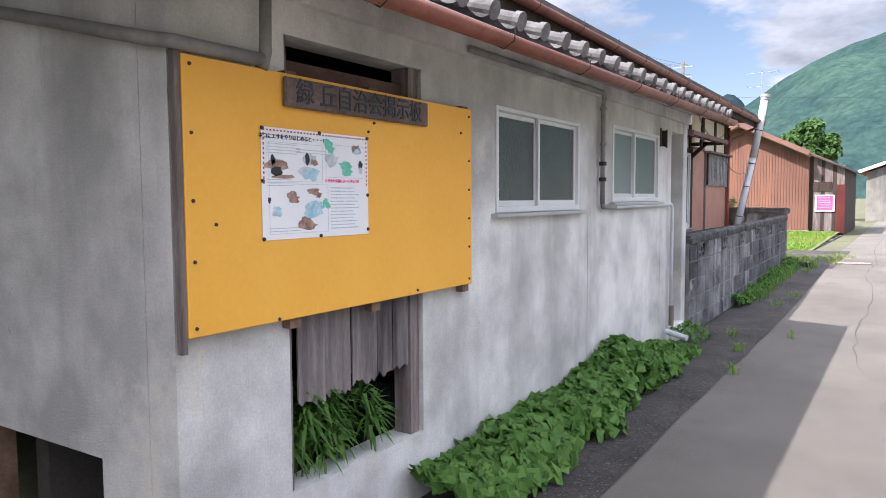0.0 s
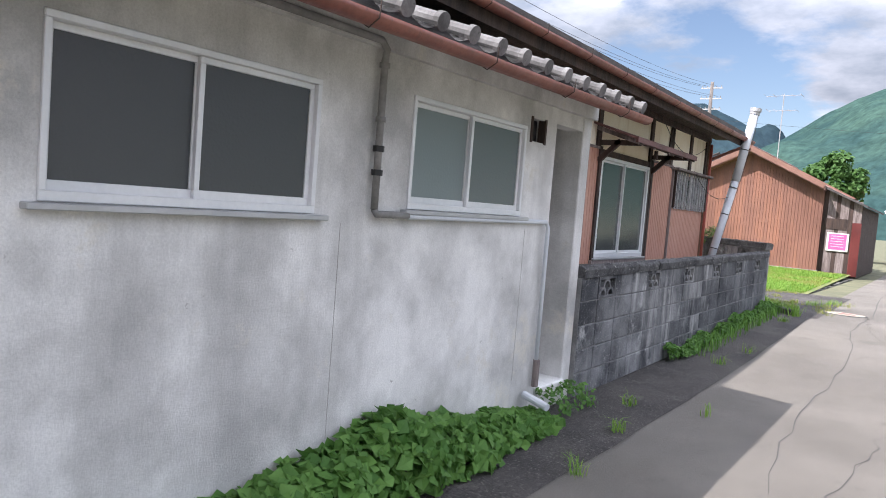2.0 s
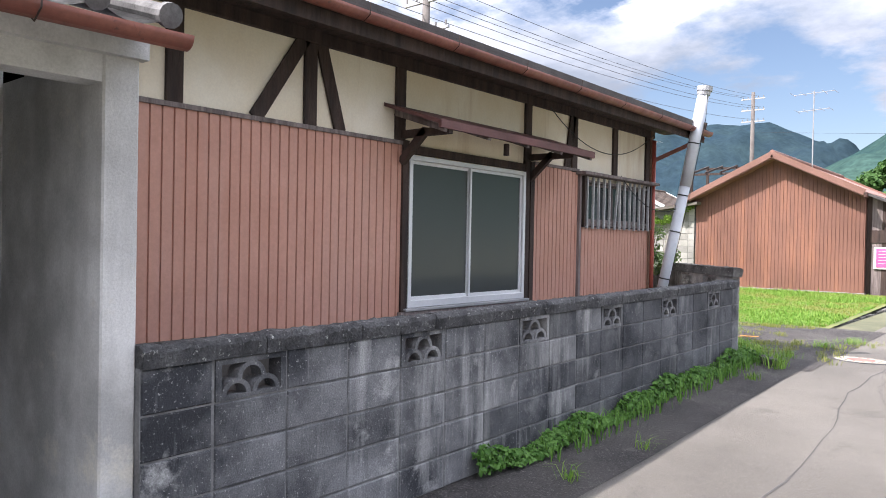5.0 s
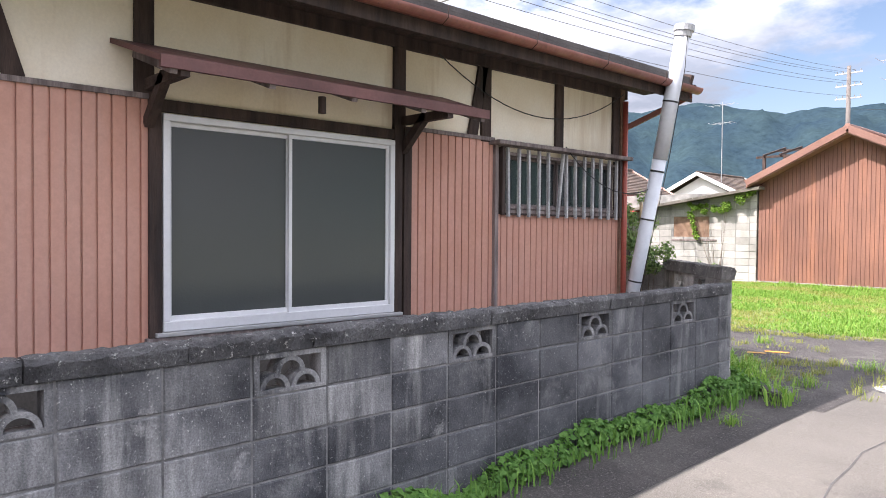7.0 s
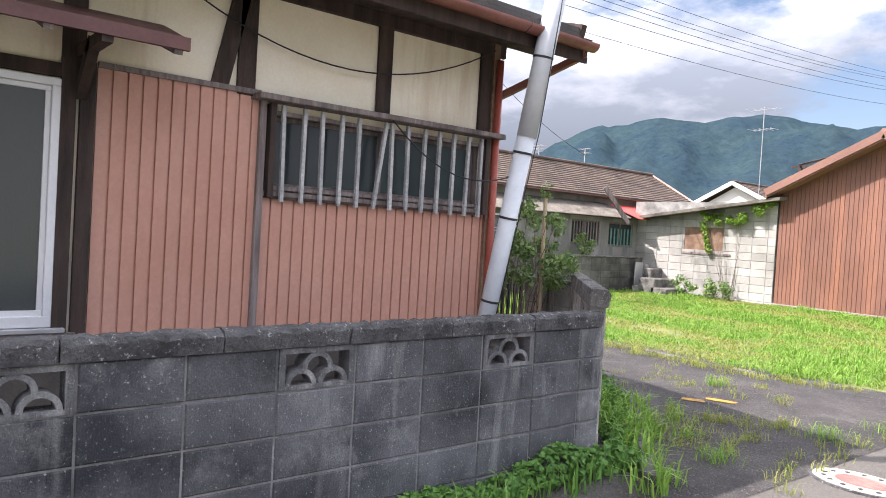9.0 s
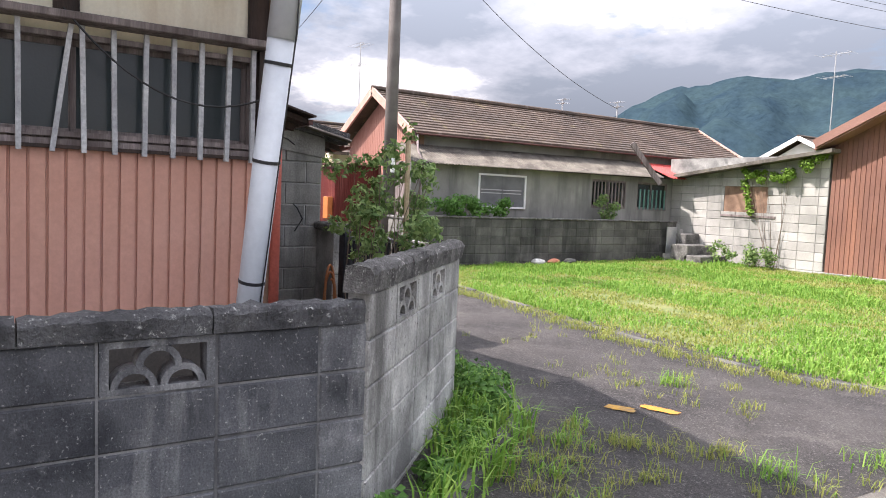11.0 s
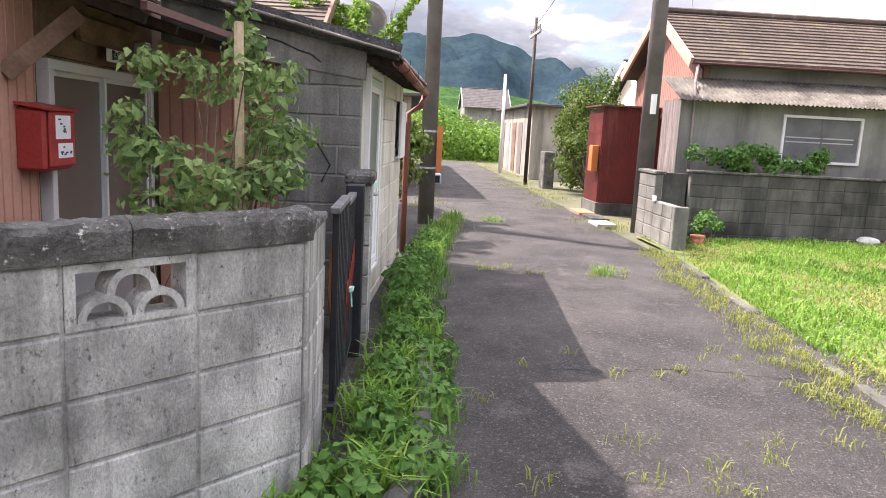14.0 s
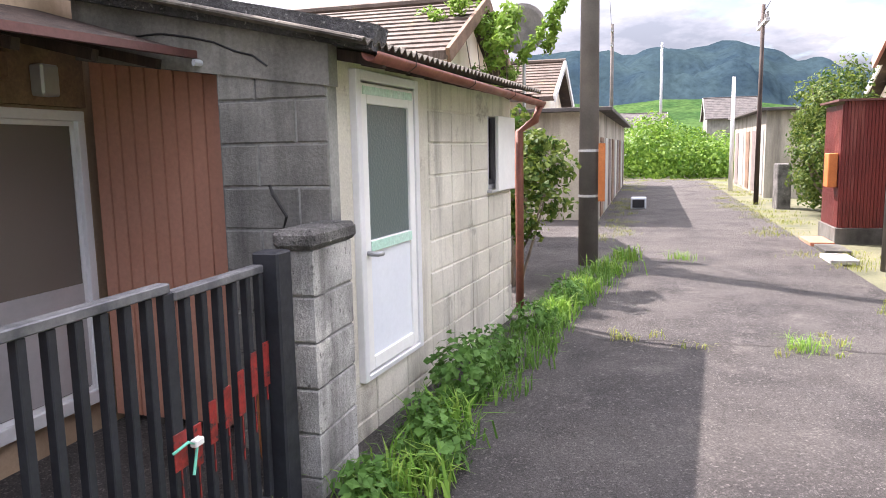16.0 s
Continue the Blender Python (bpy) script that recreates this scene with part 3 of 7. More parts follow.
def sheet(name, x0, x1, y0, y1, step, dz, material, label, kind="structure", wobble=0.0):
    nx, ny = max(2, int((x1 - x0) / step) + 1), max(2, int((y1 - y0) / step) + 1)
    V, F = [], []
    for j in range(ny + 1):
        for i in range(nx + 1):
            x, y = x0 + (x1 - x0) * i / nx, y0 + (y1 - y0) * j / ny
            ex = wobble * noise.noise((x * 1.3, y * 1.3, 5)) if 0 < i < nx and 0 < j < ny else 0
            bx_ = wobble * 6 * noise.noise((x * 0.9, y * 0.9, 9)) if wobble and (i in (0, nx) or j in (0, ny)) else 0
            V.append((x + (bx_ if i in (0, nx) else 0), y + (bx_ if j in (0, ny) else 0), gz(y) + dz + ex))
    for j in range(ny):
        for i in range(nx):
            a = j * (nx + 1) + i
            F.append((a, a + 1, a + nx + 2, a + nx + 1))
    return raw(name, V, F, material, None, label, True, kind, "ground")


def build_ground():
    V, F = [], []
    ys = [-2500, -400, -60, -10, 0, 4, 8, 9, 10, 11, 12, 13, 14, 15, 16, 18, 24, 40, 100, 500, 2500]
    xs = [-2500, -400, -80, -40, -20, -10, -4, 0, 4, 10, 40, 400, 2500]
    for y in ys:
        for x in xs:
            V.append((x, y, gz(y) - 0.03))
    n = len(xs)
    for j in range(len(ys) - 1):
        for i in range(n - 1):
            a = j * n + i
            F.append((a, a + 1, a + n + 1, a + n))
    raw("ground", V, F, GROUND, None, "dry earth ground with sparse grass", True, "structure", "ground")
    sheet("road", -1.35, 5.2, -40, 90, 0.5, 0.0, ROAD, "sunlit worn grey road with fine cracks")
    # Asphalt edge whose dark tone also paints in the house's shadow.
    sheet("road_edge", -2.05, -1.25, -6, 15.4, 0.3, 0.006, ASPHALT, "asphalt strip beside the walls, darkened for the house's shadow", wobble=0.004)
    sheet("lane", -36.0, -1.15, 15.4, 20.45, 0.3, 0.004, ASPHALT, "dark coarse asphalt lane with weeds in the joints")


build_ground()


def ridge(name, prof, dist, deep, material, label, rough_amp, seed):
    """A mountain range: prof gives (bearing to the left of +y, elevation) in degrees."""
    az = np.arange(prof[0][0], prof[-1][0] + 0.01, 0.5)
    el = np.interp(az, [p[0] for p in prof], [p[1] for p in prof])
    rows = 12
    V, F = [], []
    for j in range(rows):
        s = j / (rows - 1)
        for i, a in enumerate(az):
            d = dist + deep * s
            top = math.tan(radians(el[i])) * (dist + deep) + 1.5
            k = s ** 0.8
            x, y = -math.sin(radians(a)) * d, 10 + math.cos(radians(a)) * d
            nz = noise.fractal((x / 160 + seed, y / 160, 0.3), 1.0, 2.1, 5) * rough_amp * dist / 700
            V.append((x, y, top * k + nz * 0.55 * math.sin(math.pi * s) + nz * 0.16 * s - (6 if j == 0 else 0)))
    for j in range(rows - 1):
        for i in range(len(az) - 1):
            q = j * len(az) + i
            F.append((q, q + 1, q + len(az) + 1, q + len(az)))
    return raw(name, V, F, material, None, label, True, "structure", "mountain")


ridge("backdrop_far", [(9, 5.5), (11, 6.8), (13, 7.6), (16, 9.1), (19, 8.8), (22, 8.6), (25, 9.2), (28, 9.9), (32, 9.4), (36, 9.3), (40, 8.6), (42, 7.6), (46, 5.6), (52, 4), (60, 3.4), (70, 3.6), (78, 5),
                        (81, 6.2), (84, 7.2), (87, 7.2), (91, 6.8), (95, 7.3), (98, 7.1), (105, 6.4), (115, 5), (130, 3)], 1500, 900, MOUNT_FAR_HAZED, "forested mountains under clouds, blue haze in their colour", 60, 3)
ridge("backdrop_near", [(-60, 4), (-40, 9), (-20, 13), (-8, 12.6), (1, 11.3), (4, 10.4), (6, 9.6), (8, 8.4), (10, 7.0), (13, 5.0), (16, 3.5), (20, 2.5)], 650, 450, MOUNT_HAZED, "green wooded mountainside tinted blue for haze", 60, 8)
ridge("backdrop_hill", [(74, 1.5), (78, 2.4), (83, 3.2), (88, 3.4), (92, 3.0), (96, 3.5), (104, 3.1), (112, 2)], 260, 120, HILL, "low wooded hill behind the lane", 20, 5)

# ---- roadside annex with the notice board ----
FA = pose(-2.01, 0, 0, 0, 0, 90)
annex = thing("annex_house", "low grey rendered annex with tiled eave and rusty gutter", "house", (-2.01, 1.49, 0), 90)
W1, W2, DOOR, VENT = (3.68, 4.93, 1.42, 2.04), (5.63, 6.9, 1.47, 2.09), (2.01, 2.93, 0.34, 2.13), (6.97, 7.18, 2.0, 2.16)
part("wall", wall_bm(7.36, 0, 2.33, 0.15, (W1, W2, DOOR, VENT), 1.49), CONCRETE, annex, "stained grey rendered wall", FA)
part("wall", bx(-3.13, -2.01, 7.83, 7.98, 0, 2.3, 0.008), CONCRETE, annex, "rendered fin wall")
part("wall", bx(-3.2, -3.1, 7.21, 7.83, 0, 2.4), CONCRETE, annex)
part("wall", bx(-3.1, -2.16, 7.21, 7.36, 0, 2.33), CONCRETE, annex)
part("lintel", bx(-2.16, -2.02, 7.36, 7.83, 2.17, 2.33), CONCRETE, annex)
part("step", bx(-3.1, -1.98, 7.363, 7.827, 0, 0.19, 0.01), CONCRETE, annex, "mossy concrete step")
part("wall", bx(-5.2, -2.163, 1.49, 1.64, 0.56, 2.9), CONCRETE, annex, "rendered side wall open at its foot")
part("wall", bx(-2.45, -2.163, 1.49, 1.64, 0, 0.56), CONCRETE, annex)
part("back_wall", bx(-3.2, -3.1, 1.64, 7.2, 0, 2.4), INTERIOR_GLOOM, annex)
part("floor_slab", bx(-3.1, -2.16, 1.64, 7.2, 0.02, 0.12), INTERIOR_GLOOM, annex)
for x in (-3.35,):
    part("underfloor_post", bx(x - 0.045, x + 0.045, 1.52, 1.61, 0, 0.56), TIMBER_BR, annex)
# Black sheet painting in the dark of the open space under the floor.
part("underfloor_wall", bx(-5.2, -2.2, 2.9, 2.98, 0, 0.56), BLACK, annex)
part("door_frame", box(box(bmesh.new(), 2.01, 2.04, 0.02, 0.12, 0.34, 2.13), 2.85, 2.92, 0.02, 0.12, 0.34, 2.13), TIMBER_GREY, annex, "weathered timber door frame", FA)
part("transom_panel", bx(2.07, 2.85, 0.06, 0.08, 1.0, 2.05), mat("maroon board", (0.07, 0.035, 0.032), (0.13, 0.07, 0.062), 3, 0.8, 0.3, 40, 0.25), annex, "dark maroon board", FA)
window(annex, FA, *W1[:2], W1[2], W1[3], FROST, deep=0.0)
window(annex, FA, *W2[:2], W2[2], W2[3], FROST_GREEN, deep=0.0, glass_b=FROST_MID)
# Black backing colours in the shade inside the vent hole.
part("vent", bx(6.97, 7.18, 0.07, 0.09, 2.0, 2.16), BLACK, annex, "", FA)
for u in (6.96, 7.165):
    part("vent_frame", bx(u, u + 0.025, -0.008, 0.05, 1.99, 2.17), TIMBER, annex, "", FA)
for y in (5.12, 7.0):
    part("render_joint", bx(y, y + 0.002, -0.002, 0.002, 0.3, 1.38), BLOCK_PALE, annex, "", FA)
# eave: soffit, rafters, tiles and gutter
bm = bmesh.new()
beam(bm, (-2.0, 0.9, 2.3), (-2.0, 8.0, 2.33), 0.06, 0.1)
part("wall_plate", bm, CONCRETE, annex)
bm = bmesh.new()
vs = [bm.verts.new(p) for p in ((-1.56, 0.8, 2.225), (-1.56, 7.95, 2.26), (-3.16, 7.95, 2.75), (-3.16, 0.8, 2.715), (-1.56, 0.8, 2.25), (-1.56, 7.95, 2.285), (-3.16, 7.95, 2.775), (-3.16, 0.8, 2.74))]
for f in ((0, 1, 2, 3), (7, 6, 5, 4), (0, 4, 5, 1), (1, 5, 6, 2), (2, 6, 7, 3), (3, 7, 4, 0)):
    bm.faces.new([vs[i] for i in f])
part("roof_deck", bm, CONCRETE, annex, "grey rendered soffit")


def gutter(parent, p, q, r, material):
    """A half-round gutter with hooks."""
    p, q = Vector(p), Vector(q)
    bm = bmesh.new()
    ax = (q - p).normalized()
    s = ax.cross(Vector((0, 0, 1))).normalized()
    rows = []
    for c in (p, q):
        rows.append([bm.verts.new(c + s * (rr * math.cos(a)) + Vector((0, 0, -rr * math.sin(a)))) for rr, rng_ in ((r, range(9)), (r - 0.006, range(8, -1, -1))) for a in (math.pi * k / 8 for k in rng_)])
    n = len(rows[0])
    for k in range(n):
        bm.faces.new((rows[0][k], rows[0][(k + 1) % n], rows[1][(k + 1) % n], rows[1][k]))
    for row, c in ((rows[0], p), (rows[1], q)):
        bm.faces.new(row if c is q else row[::-1])
    g = part("gutter", bm, material, parent, "rust-brown half-round gutter", smooth=True)
    hk = bmesh.new()
    L = (q - p).length
    for i in range(int(L / 0.9)):
        c = p + ax * (0.4 + i * 0.9)
        tube(hk, [c - s * r * 1.05 + Vector((0, 0, 0.02)), c - s * r * 1.1 + Vector((0, 0, -r * 0.5)), c + Vector((0, 0, -r - 0.008)), c + s * r * 1.1 + Vector((0, 0, -r * 0.5)), c + s * r * 1.2 + Vector((0, 0, 0.05))], 0.003, 5)
    part("gutter_hooks", hk, TIMBER, g, kind="stuff")
    return g


gutter(annex, (-1.54, 0.7, 2.2), (-1.54, 7.92, 2.285), 0.05, GUTTER)


def roof_tiles(parent, name, x_e, y0, y1, n, z0, z1, slope, length):
    """Round-capped tile rows running up the slope from the eave."""
    sl = Vector((-1, 0, slope)).normalized()
    step = (y1 - y0) / n
    roll = bmesh.new()
    c = Vector((0, 0, 0))
    tube(roll, [c + sl * (length * i / 4) for i in range(5)], 0.038, 12)
    cap = bmesh.new()
    tube(cap, [c - sl * 0.012, c + sl * 0.02], 0.046, 14)
    pan = bmesh.new()
    for a in range(6):
        for b in (0, 1):
            pan.verts.new(c + sl * (length * b) + Vector((0, 0.03 + (step - 0.06) * a / 5, -0.005 - 0.03 * math.sin(math.pi * a / 5))))
    pan.verts.ensure_lookup_table()
    for a in range(5):
        pan.faces.new([pan.verts[i] for i in (2 * a, 2 * a + 2, 2 * a + 3, 2 * a + 1)])
    bmesh.ops.solidify(pan, geom=pan.faces[:], thickness=0.018)
    meshes = []
    for nm, bm in (("ridge_tile", roll), ("end_tile", cap), ("pan_tile", pan)):
        me = bpy.data.meshes.new(nm)
        bm.normal_update(); bm.to_mesh(me); bm.free()
        me.materials.append(TILE)
        meshes.append(me)
    for i in range(n + 1):
        y = y0 + step * i
        z = z0 + (z1 - z0) * i / n
        for me in meshes[:2] + ([meshes[2]] if i < n else []):
            shared(me.name.split(".")[0], me, parent, Matrix.Translation((x_e, y, z + (0.0 if me is meshes[2] else 0.022))))


roof_tiles(annex, "tile", -1.56, 0.72, 7.86, 27, 2.3, 2.335, 0.31, 1.66)
# pipes on the rendered wall
bm = bmesh.new()
tube(bm, [(-1.955, 3.3, 2.285), (-1.955, 5.27, 2.295), (-1.96, 5.32, 2.26), (-1.97, 5.32, 2.2), (-1.97, 5.32, 1.46)], 0.019)
for z in (1.9, 2.17):
    tube(bm, [(-1.97, 5.32, z), (-1.97, 5.32, z + 0.025)], 0.027)
tube(bm, [(-1.97, 5.32, 1.46), (-1.97, 5.34, 1.435), (-1.97, 5.6, 1.435)], 0.019)
part("drain_pipe", bm, PIPE_GREY, annex, "grey painted pipe with collars", smooth=True)
bm = bmesh.new()
tube(bm, [(-1.98, 5.6, 1.43), (-1.98, 7.26, 1.44), (-1.97, 7.28, 1.4), (-1.97, 7.28, 0.25)], 0.016)
collars = bmesh.new()
for z in (1.63, 1.75):
    tube(collars, [(-1.97, 5.32, z), (-1.97, 5.32, z + 0.03)], 0.029)
part("pipe_collar", collars, CABLE, annex, "dark pipe collars", kind="stuff")
part("supply_pipe", bm, PVC, annex, "thin pale pipe", smooth=True)
part("pipe_lagging", tube(bmesh.new(), [(-1.965, 7.28, 0.22), (-1.965, 7.28, 0.42)], 0.026), TIMBER_GREY, annex)
bm = bmesh.new()
tube(bm, [(-5.0, 1.43, 2.7), (-2.02, 1.43, 2.01), (-1.95, 1.47, 2.0), (-1.95, 1.84, 2.0)], 0.024)
tube(bm, [(-1.95, 1.84, 1.97), (-1.95, 1.86, 2.03), (-1.95, 1.87, 2.4)], 0.024)
part("drain_pipe", bm, PIPE_GREY, annex, "grey pipe round the corner", smooth=True)
part("stub_pipe", tube(bmesh.new(), [(-1.98, 7.15, 0.18), (-1.76, 7.1, 0.14)], 0.028), PVC, annex, "short pale blue drain stub")

# ragged board hanging in the opening
PLY = mat("purple-grey weathered plywood", (0.15, 0.125, 0.125), (0.28, 0.245, 0.24), 4, 0.9, 0.5, 50, 0.3, stretch=(5, 5, 0.4), streak=(0.05, 0.04, 0.045))
hanging = thing("board_screen", "weathered grey plywood screen with split ragged lower edge", "screen", (-2.04, 2.47, 1.02), 90)
rs = np.random.RandomState(4)
edges = [2.08, 2.25, 2.42, 2.6, 2.72, 2.85]
for a, b in zip(edges, edges[1:]):
    bm = bmesh.new()
    n = 9
    lows = [0.66 + 0.035 * ((a + b) / 2 - 2.1) / 0.7 + rs.uniform(-0.02, 0.02) for _ in range(n)]
    cols = []
    for i in range(n):
        u = a + 0.004 + (b - a - 0.008) * i / (n - 1)
        cols.append([bm.verts.new((u, y, z)) for y in (0.03, 0.038) for z in (lows[i], 1.1)])
    for p, q in zip(cols, cols[1:]):
        bm.faces.new((p[0], q[0], q[1], p[1])); bm.faces.new((p[2], p[3], q[3], q[2])); bm.faces.new((p[0], p[2], q[2], q[0])); bm.faces.new((p[1], q[1], q[3], p[3]))
    bm.faces.new((cols[0][0], cols[0][1], cols[0][3], cols[0][2])); bm.faces.new((cols[-1][0], cols[-1][2], cols[-1][3], cols[-1][1]))
    part("strip", bm, PLY, hanging, "", FA @ Matrix.Translation((0, rs.uniform(-0.006, 0.006), 0)))

# notice board
board = thing("notice_board", "large orange-yellow painted notice board on the wall", "notice board", (-1.95, 2.4, 1.05), 90)
FN = pose(-1.95, 0, 0, 0, 0, 90)
part("panel", bx(1.5, 3.31, 0, 0.015, 1.05, 1.97, 0.003), YELLOW, board, "orange-yellow painted panel", FN)
part("side_batten", bx(1.475, 1.497, 0.004, 0.03, 1.0, 1.99), TIMBER_GREY, board, "weathered batten", FN)
for u in (2.0, 2.5, 3.27):
    part("batten", bx(u - 0.03, u + 0.03, 0.016, 0.055, 1.01, 1.985), TIMBER_BR, board, "", FN)
bm = bmesh.new()
for u, z in [(1.53, 1.08), (1.53, 1.3), (1.53, 1.5), (1.53, 1.72), (1.53, 1.94), (3.28, 1.08), (3.28, 1.25), (3.28, 1.4), (3.28, 1.55), (3.28, 1.7), (3.28, 1.93), (2.48, 1.83), (3.2, 1.84), (1.9, 1.06), (2.8, 1.07), (1.62, 1.42), (2.44, 1.79)]:
    bmesh.ops.create_cone(bm, cap_ends=True, segments=8, radius1=0.007, radius2=0.005, depth=0.006, matrix=Matrix.Translation((u, -0.003, z)) @ Matrix.Rotation(radians(90), 4, "X"))
part("screws", bm, BLACK, board, "", FN, kind="stuff")
poster = thing("poster", "white paper leaflet about feeding stray cats, with small coloured drawings", "poster", (-1.953, 2.1, 1.36), 90)
FP = FN @ Matrix.Translation((0, -0.003, 0))
part("sheet", bx(1.825, 2.43, 0, 0.0012, 1.355, 1.765), PAPER, poster, "", FP)
bm = bmesh.new()
for i in range(34):
    u = 1.833 + i * 0.0175
    box(bm, u, u + 0.009, -0.0008, 0.0, 1.752, 1.758)
for i in range(11):
    box(bm, 1.833, 1.839, -0.0008, 0.0, 1.56 + i * 0.0175, 1.569 + i * 0.0175)
    box(bm, 2.416, 2.422, -0.0008, 0.0, 1.56 + i * 0.0175, 1.569 + i * 0.0175)
part("dashed_border", bm, REDPAINT, poster, "", FP)
lettering(poster, "ネコにエサをやりはじめると・・・?", FP @ Matrix.Translation((1.985, -0.001, 1.732)), 0.021, BLACK)
lettering(poster, "エサをやる前によ〜く考えて!!", FP @ Matrix.Translation((2.262, -0.001, 1.576)), 0.0155, PINK)


def splotch(u, z, w, h, material, seed, nm="drawing", y=-0.0008):
    r = np.random.RandomState(seed)
    bm = bmesh.new()
    vs = []
    for k in range(14):
        a = 2 * math.pi * k / 14
        q = r.uniform(0.55, 1.05)
        vs.append(bm.verts.new((u + w / 2 * q * math.cos(a), y, z + h / 2 * q * math.sin(a))))
    bm.faces.new(vs)
    part(nm, bm, material, poster, "", FP)


for i, (u, z, w, h, mt) in enumerate([(1.9, 1.63, 0.13, 0.05, BROWNPRINT), (2.07, 1.66, 0.1, 0.06, GREYPRINT), (2.05, 1.61, 0.11, 0.05, GREYPRINT), (2.18, 1.72, 0.07, 0.05, GREENPAINT), (2.28, 1.64, 0.09, 0.04, GREENPAINT),
                                       (2.2, 1.66, 0.1, 0.06, GREYPRINT), (2.35, 1.71, 0.07, 0.05, BROWNPRINT), (2.38, 1.64, 0.04, 0.05, BLACK), (1.97, 1.52, 0.06, 0.04, BROWNPRINT), (2.09, 1.535, 0.1, 0.035, BROWNPRINT),
                                       (2.12, 1.475, 0.08, 0.045, BLUEPRINT), (2.05, 1.42, 0.1, 0.05, BROWNPRINT), (1.9, 1.46, 0.05, 0.05, BLUEPRINT), (2.16, 1.49, 0.04, 0.035, GREENPAINT), (1.86, 1.5, 0.02, 0.03, BLACK), (1.88, 1.65, 0.03, 0.05, BLACK)]):
    splotch(u, z, w, h, mt, i)
for i, (u, z, w, h, mt) in enumerate([(1.9, 1.609, 0.07, 0.042, BLACK), (1.94, 1.588, 0.15, 0.022, BROWNPRINT), (2.078, 1.6, 0.11, 0.06, BLUEPRINT), (2.195, 1.702, 0.065, 0.04, GREENPAINT), (2.2, 1.655, 0.075, 0.055, GREYPRINT),
                                       (2.287, 1.617, 0.085, 0.042, GREENPAINT), (2.36, 1.7, 0.06, 0.03, BLUEPRINT), (2.38, 1.62, 0.03, 0.04, GREYPRINT), (1.985, 1.503, 0.07, 0.045, BROWNPRINT), (2.09, 1.463, 0.13, 0.075, BLUEPRINT),
                                       (2.174, 1.478, 0.035, 0.035, GREENPAINT), (1.885, 1.452, 0.035, 0.03, GREYPRINT), (2.06, 1.405, 0.11, 0.045, BROWNPRINT), (2.06, 1.655, 0.03, 0.07, BLACK), (2.1, 1.645, 0.05, 0.035, BROWNPRINT), (2.12, 1.52, 0.045, 0.03, BROWNPRINT)]):
    splotch(u, z, w, h, mt, i + 40, "drawing", -0.0013)
bm = bmesh.new()
for a, b, c, d in ((1.86, 2.145, 1.57, 1.712), (1.86, 2.175, 1.375, 1.56), (2.165, 2.405, 1.59, 1.72)):
    for q in ((a, b, c, c + 0.0015), (a, b, d, d + 0.0015), (a, a + 0.0015, c, d), (b, b + 0.0015, c, d)):
        box(bm, q[0], q[1], -0.0005, 0.0, q[2], q[3])
part("panel_border", bm, GREYPRINT, poster, "", FP)
bm = bmesh.new()
for k in range(13):
    box(bm, 2.19, 2.19 + 0.13 + 0.05 * rs.rand(), -0.0006, 0.0, 1.385 + k * 0.0135, 1.389 + k * 0.0135)
for u, z, n in ((1.85, 1.705, 4), (1.85, 1.575, 3), (2.0, 1.69, 2), (1.86, 1.395, 2)):
    for k in range(n):
        box(bm, u, u + 0.12 + 0.06 * rs.rand(), -0.0006, 0.0, z - k * 0.011, z - k * 0.011 + 0.003)
part("small_print", bm, GREYPRINT, poster, "", FP, kind="stuff")
bm = bmesh.new()
for u, z in [(1.83, 1.76), (2.13, 1.762), (2.425, 1.76), (1.83, 1.57), (2.425, 1.52), (1.83, 1.36), (2.13, 1.36), (2.425, 1.375)]:
    bmesh.ops.create_cone(bm, cap_ends=True, segments=8, radius1=0.008, radius2=0.006, depth=0.006, matrix=Matrix.Translation((u, -0.003, z)) @ Matrix.Rotation(radians(90), 4, "X"))
part("pins", bm, BLACK, poster, "", FP, kind="stuff")
sign = thing("sign_board", "old dark wooden name plank with carved black characters", "sign", (-1.93, 2.39, 1.84), 90)
FS = FN @ Matrix.Translation((0, -0.022, 0))
part("plank", bx(1.935, 2.87, 0, 0.02, 1.845, 1.955, 0.006), mat("dark carved plank", (0.085, 0.055, 0.05), (0.165, 0.115, 0.105), 8, 0.8, 0.5, 60, 0.3), sign, "", FS)
lettering(sign, "緑 丘自治会掲示板", FS @ Matrix.Translation((2.4, -0.0015, 1.9)), 0.1, BLACK)

# ---- timber-framed house ----
FM = pose(-3.13, 0, 0, 0, 0, 90)
house = thing("timber_house", "old half-timbered house with brown ribbed metal siding and cream plaster", "house", (-3.13, 15.5, 0), 90)
W3, WG = (10.8, 12.49, 1.0, 2.25), (13.62, 15.3, 1.76, 2.27)
part("wall", wall_bm(15.42, 0.4, 3.2, 0.12, (W3, WG), 7.98), PLASTER, house, "cream plastered wall", FM)
part("wall", bx(-7.2, -3.253, 15.22, 15.34, 0.0, 3.1), OCHRE_SHADED, house, "ochre gable plaster darkened for the eave's shade")
for a, b, z0, z1 in ((7.99, 10.74, 0.55, 2.32), (12.66, 13.55, 0.94, 2.34), (13.58, 15.37, 0.93, 1.75)):
    part("siding", ribbed(a, b, z0, z1, 0.077, 0.014, 0.018), SIDING, house, "brown ribbed metal siding", FM @ Matrix.Translation((0, -0.018, 0)))
    part("siding_cap", bx(a, b, -0.035, 0.0, z1, z1 + 0.03), TIMBER_GREY, house, "", FM)
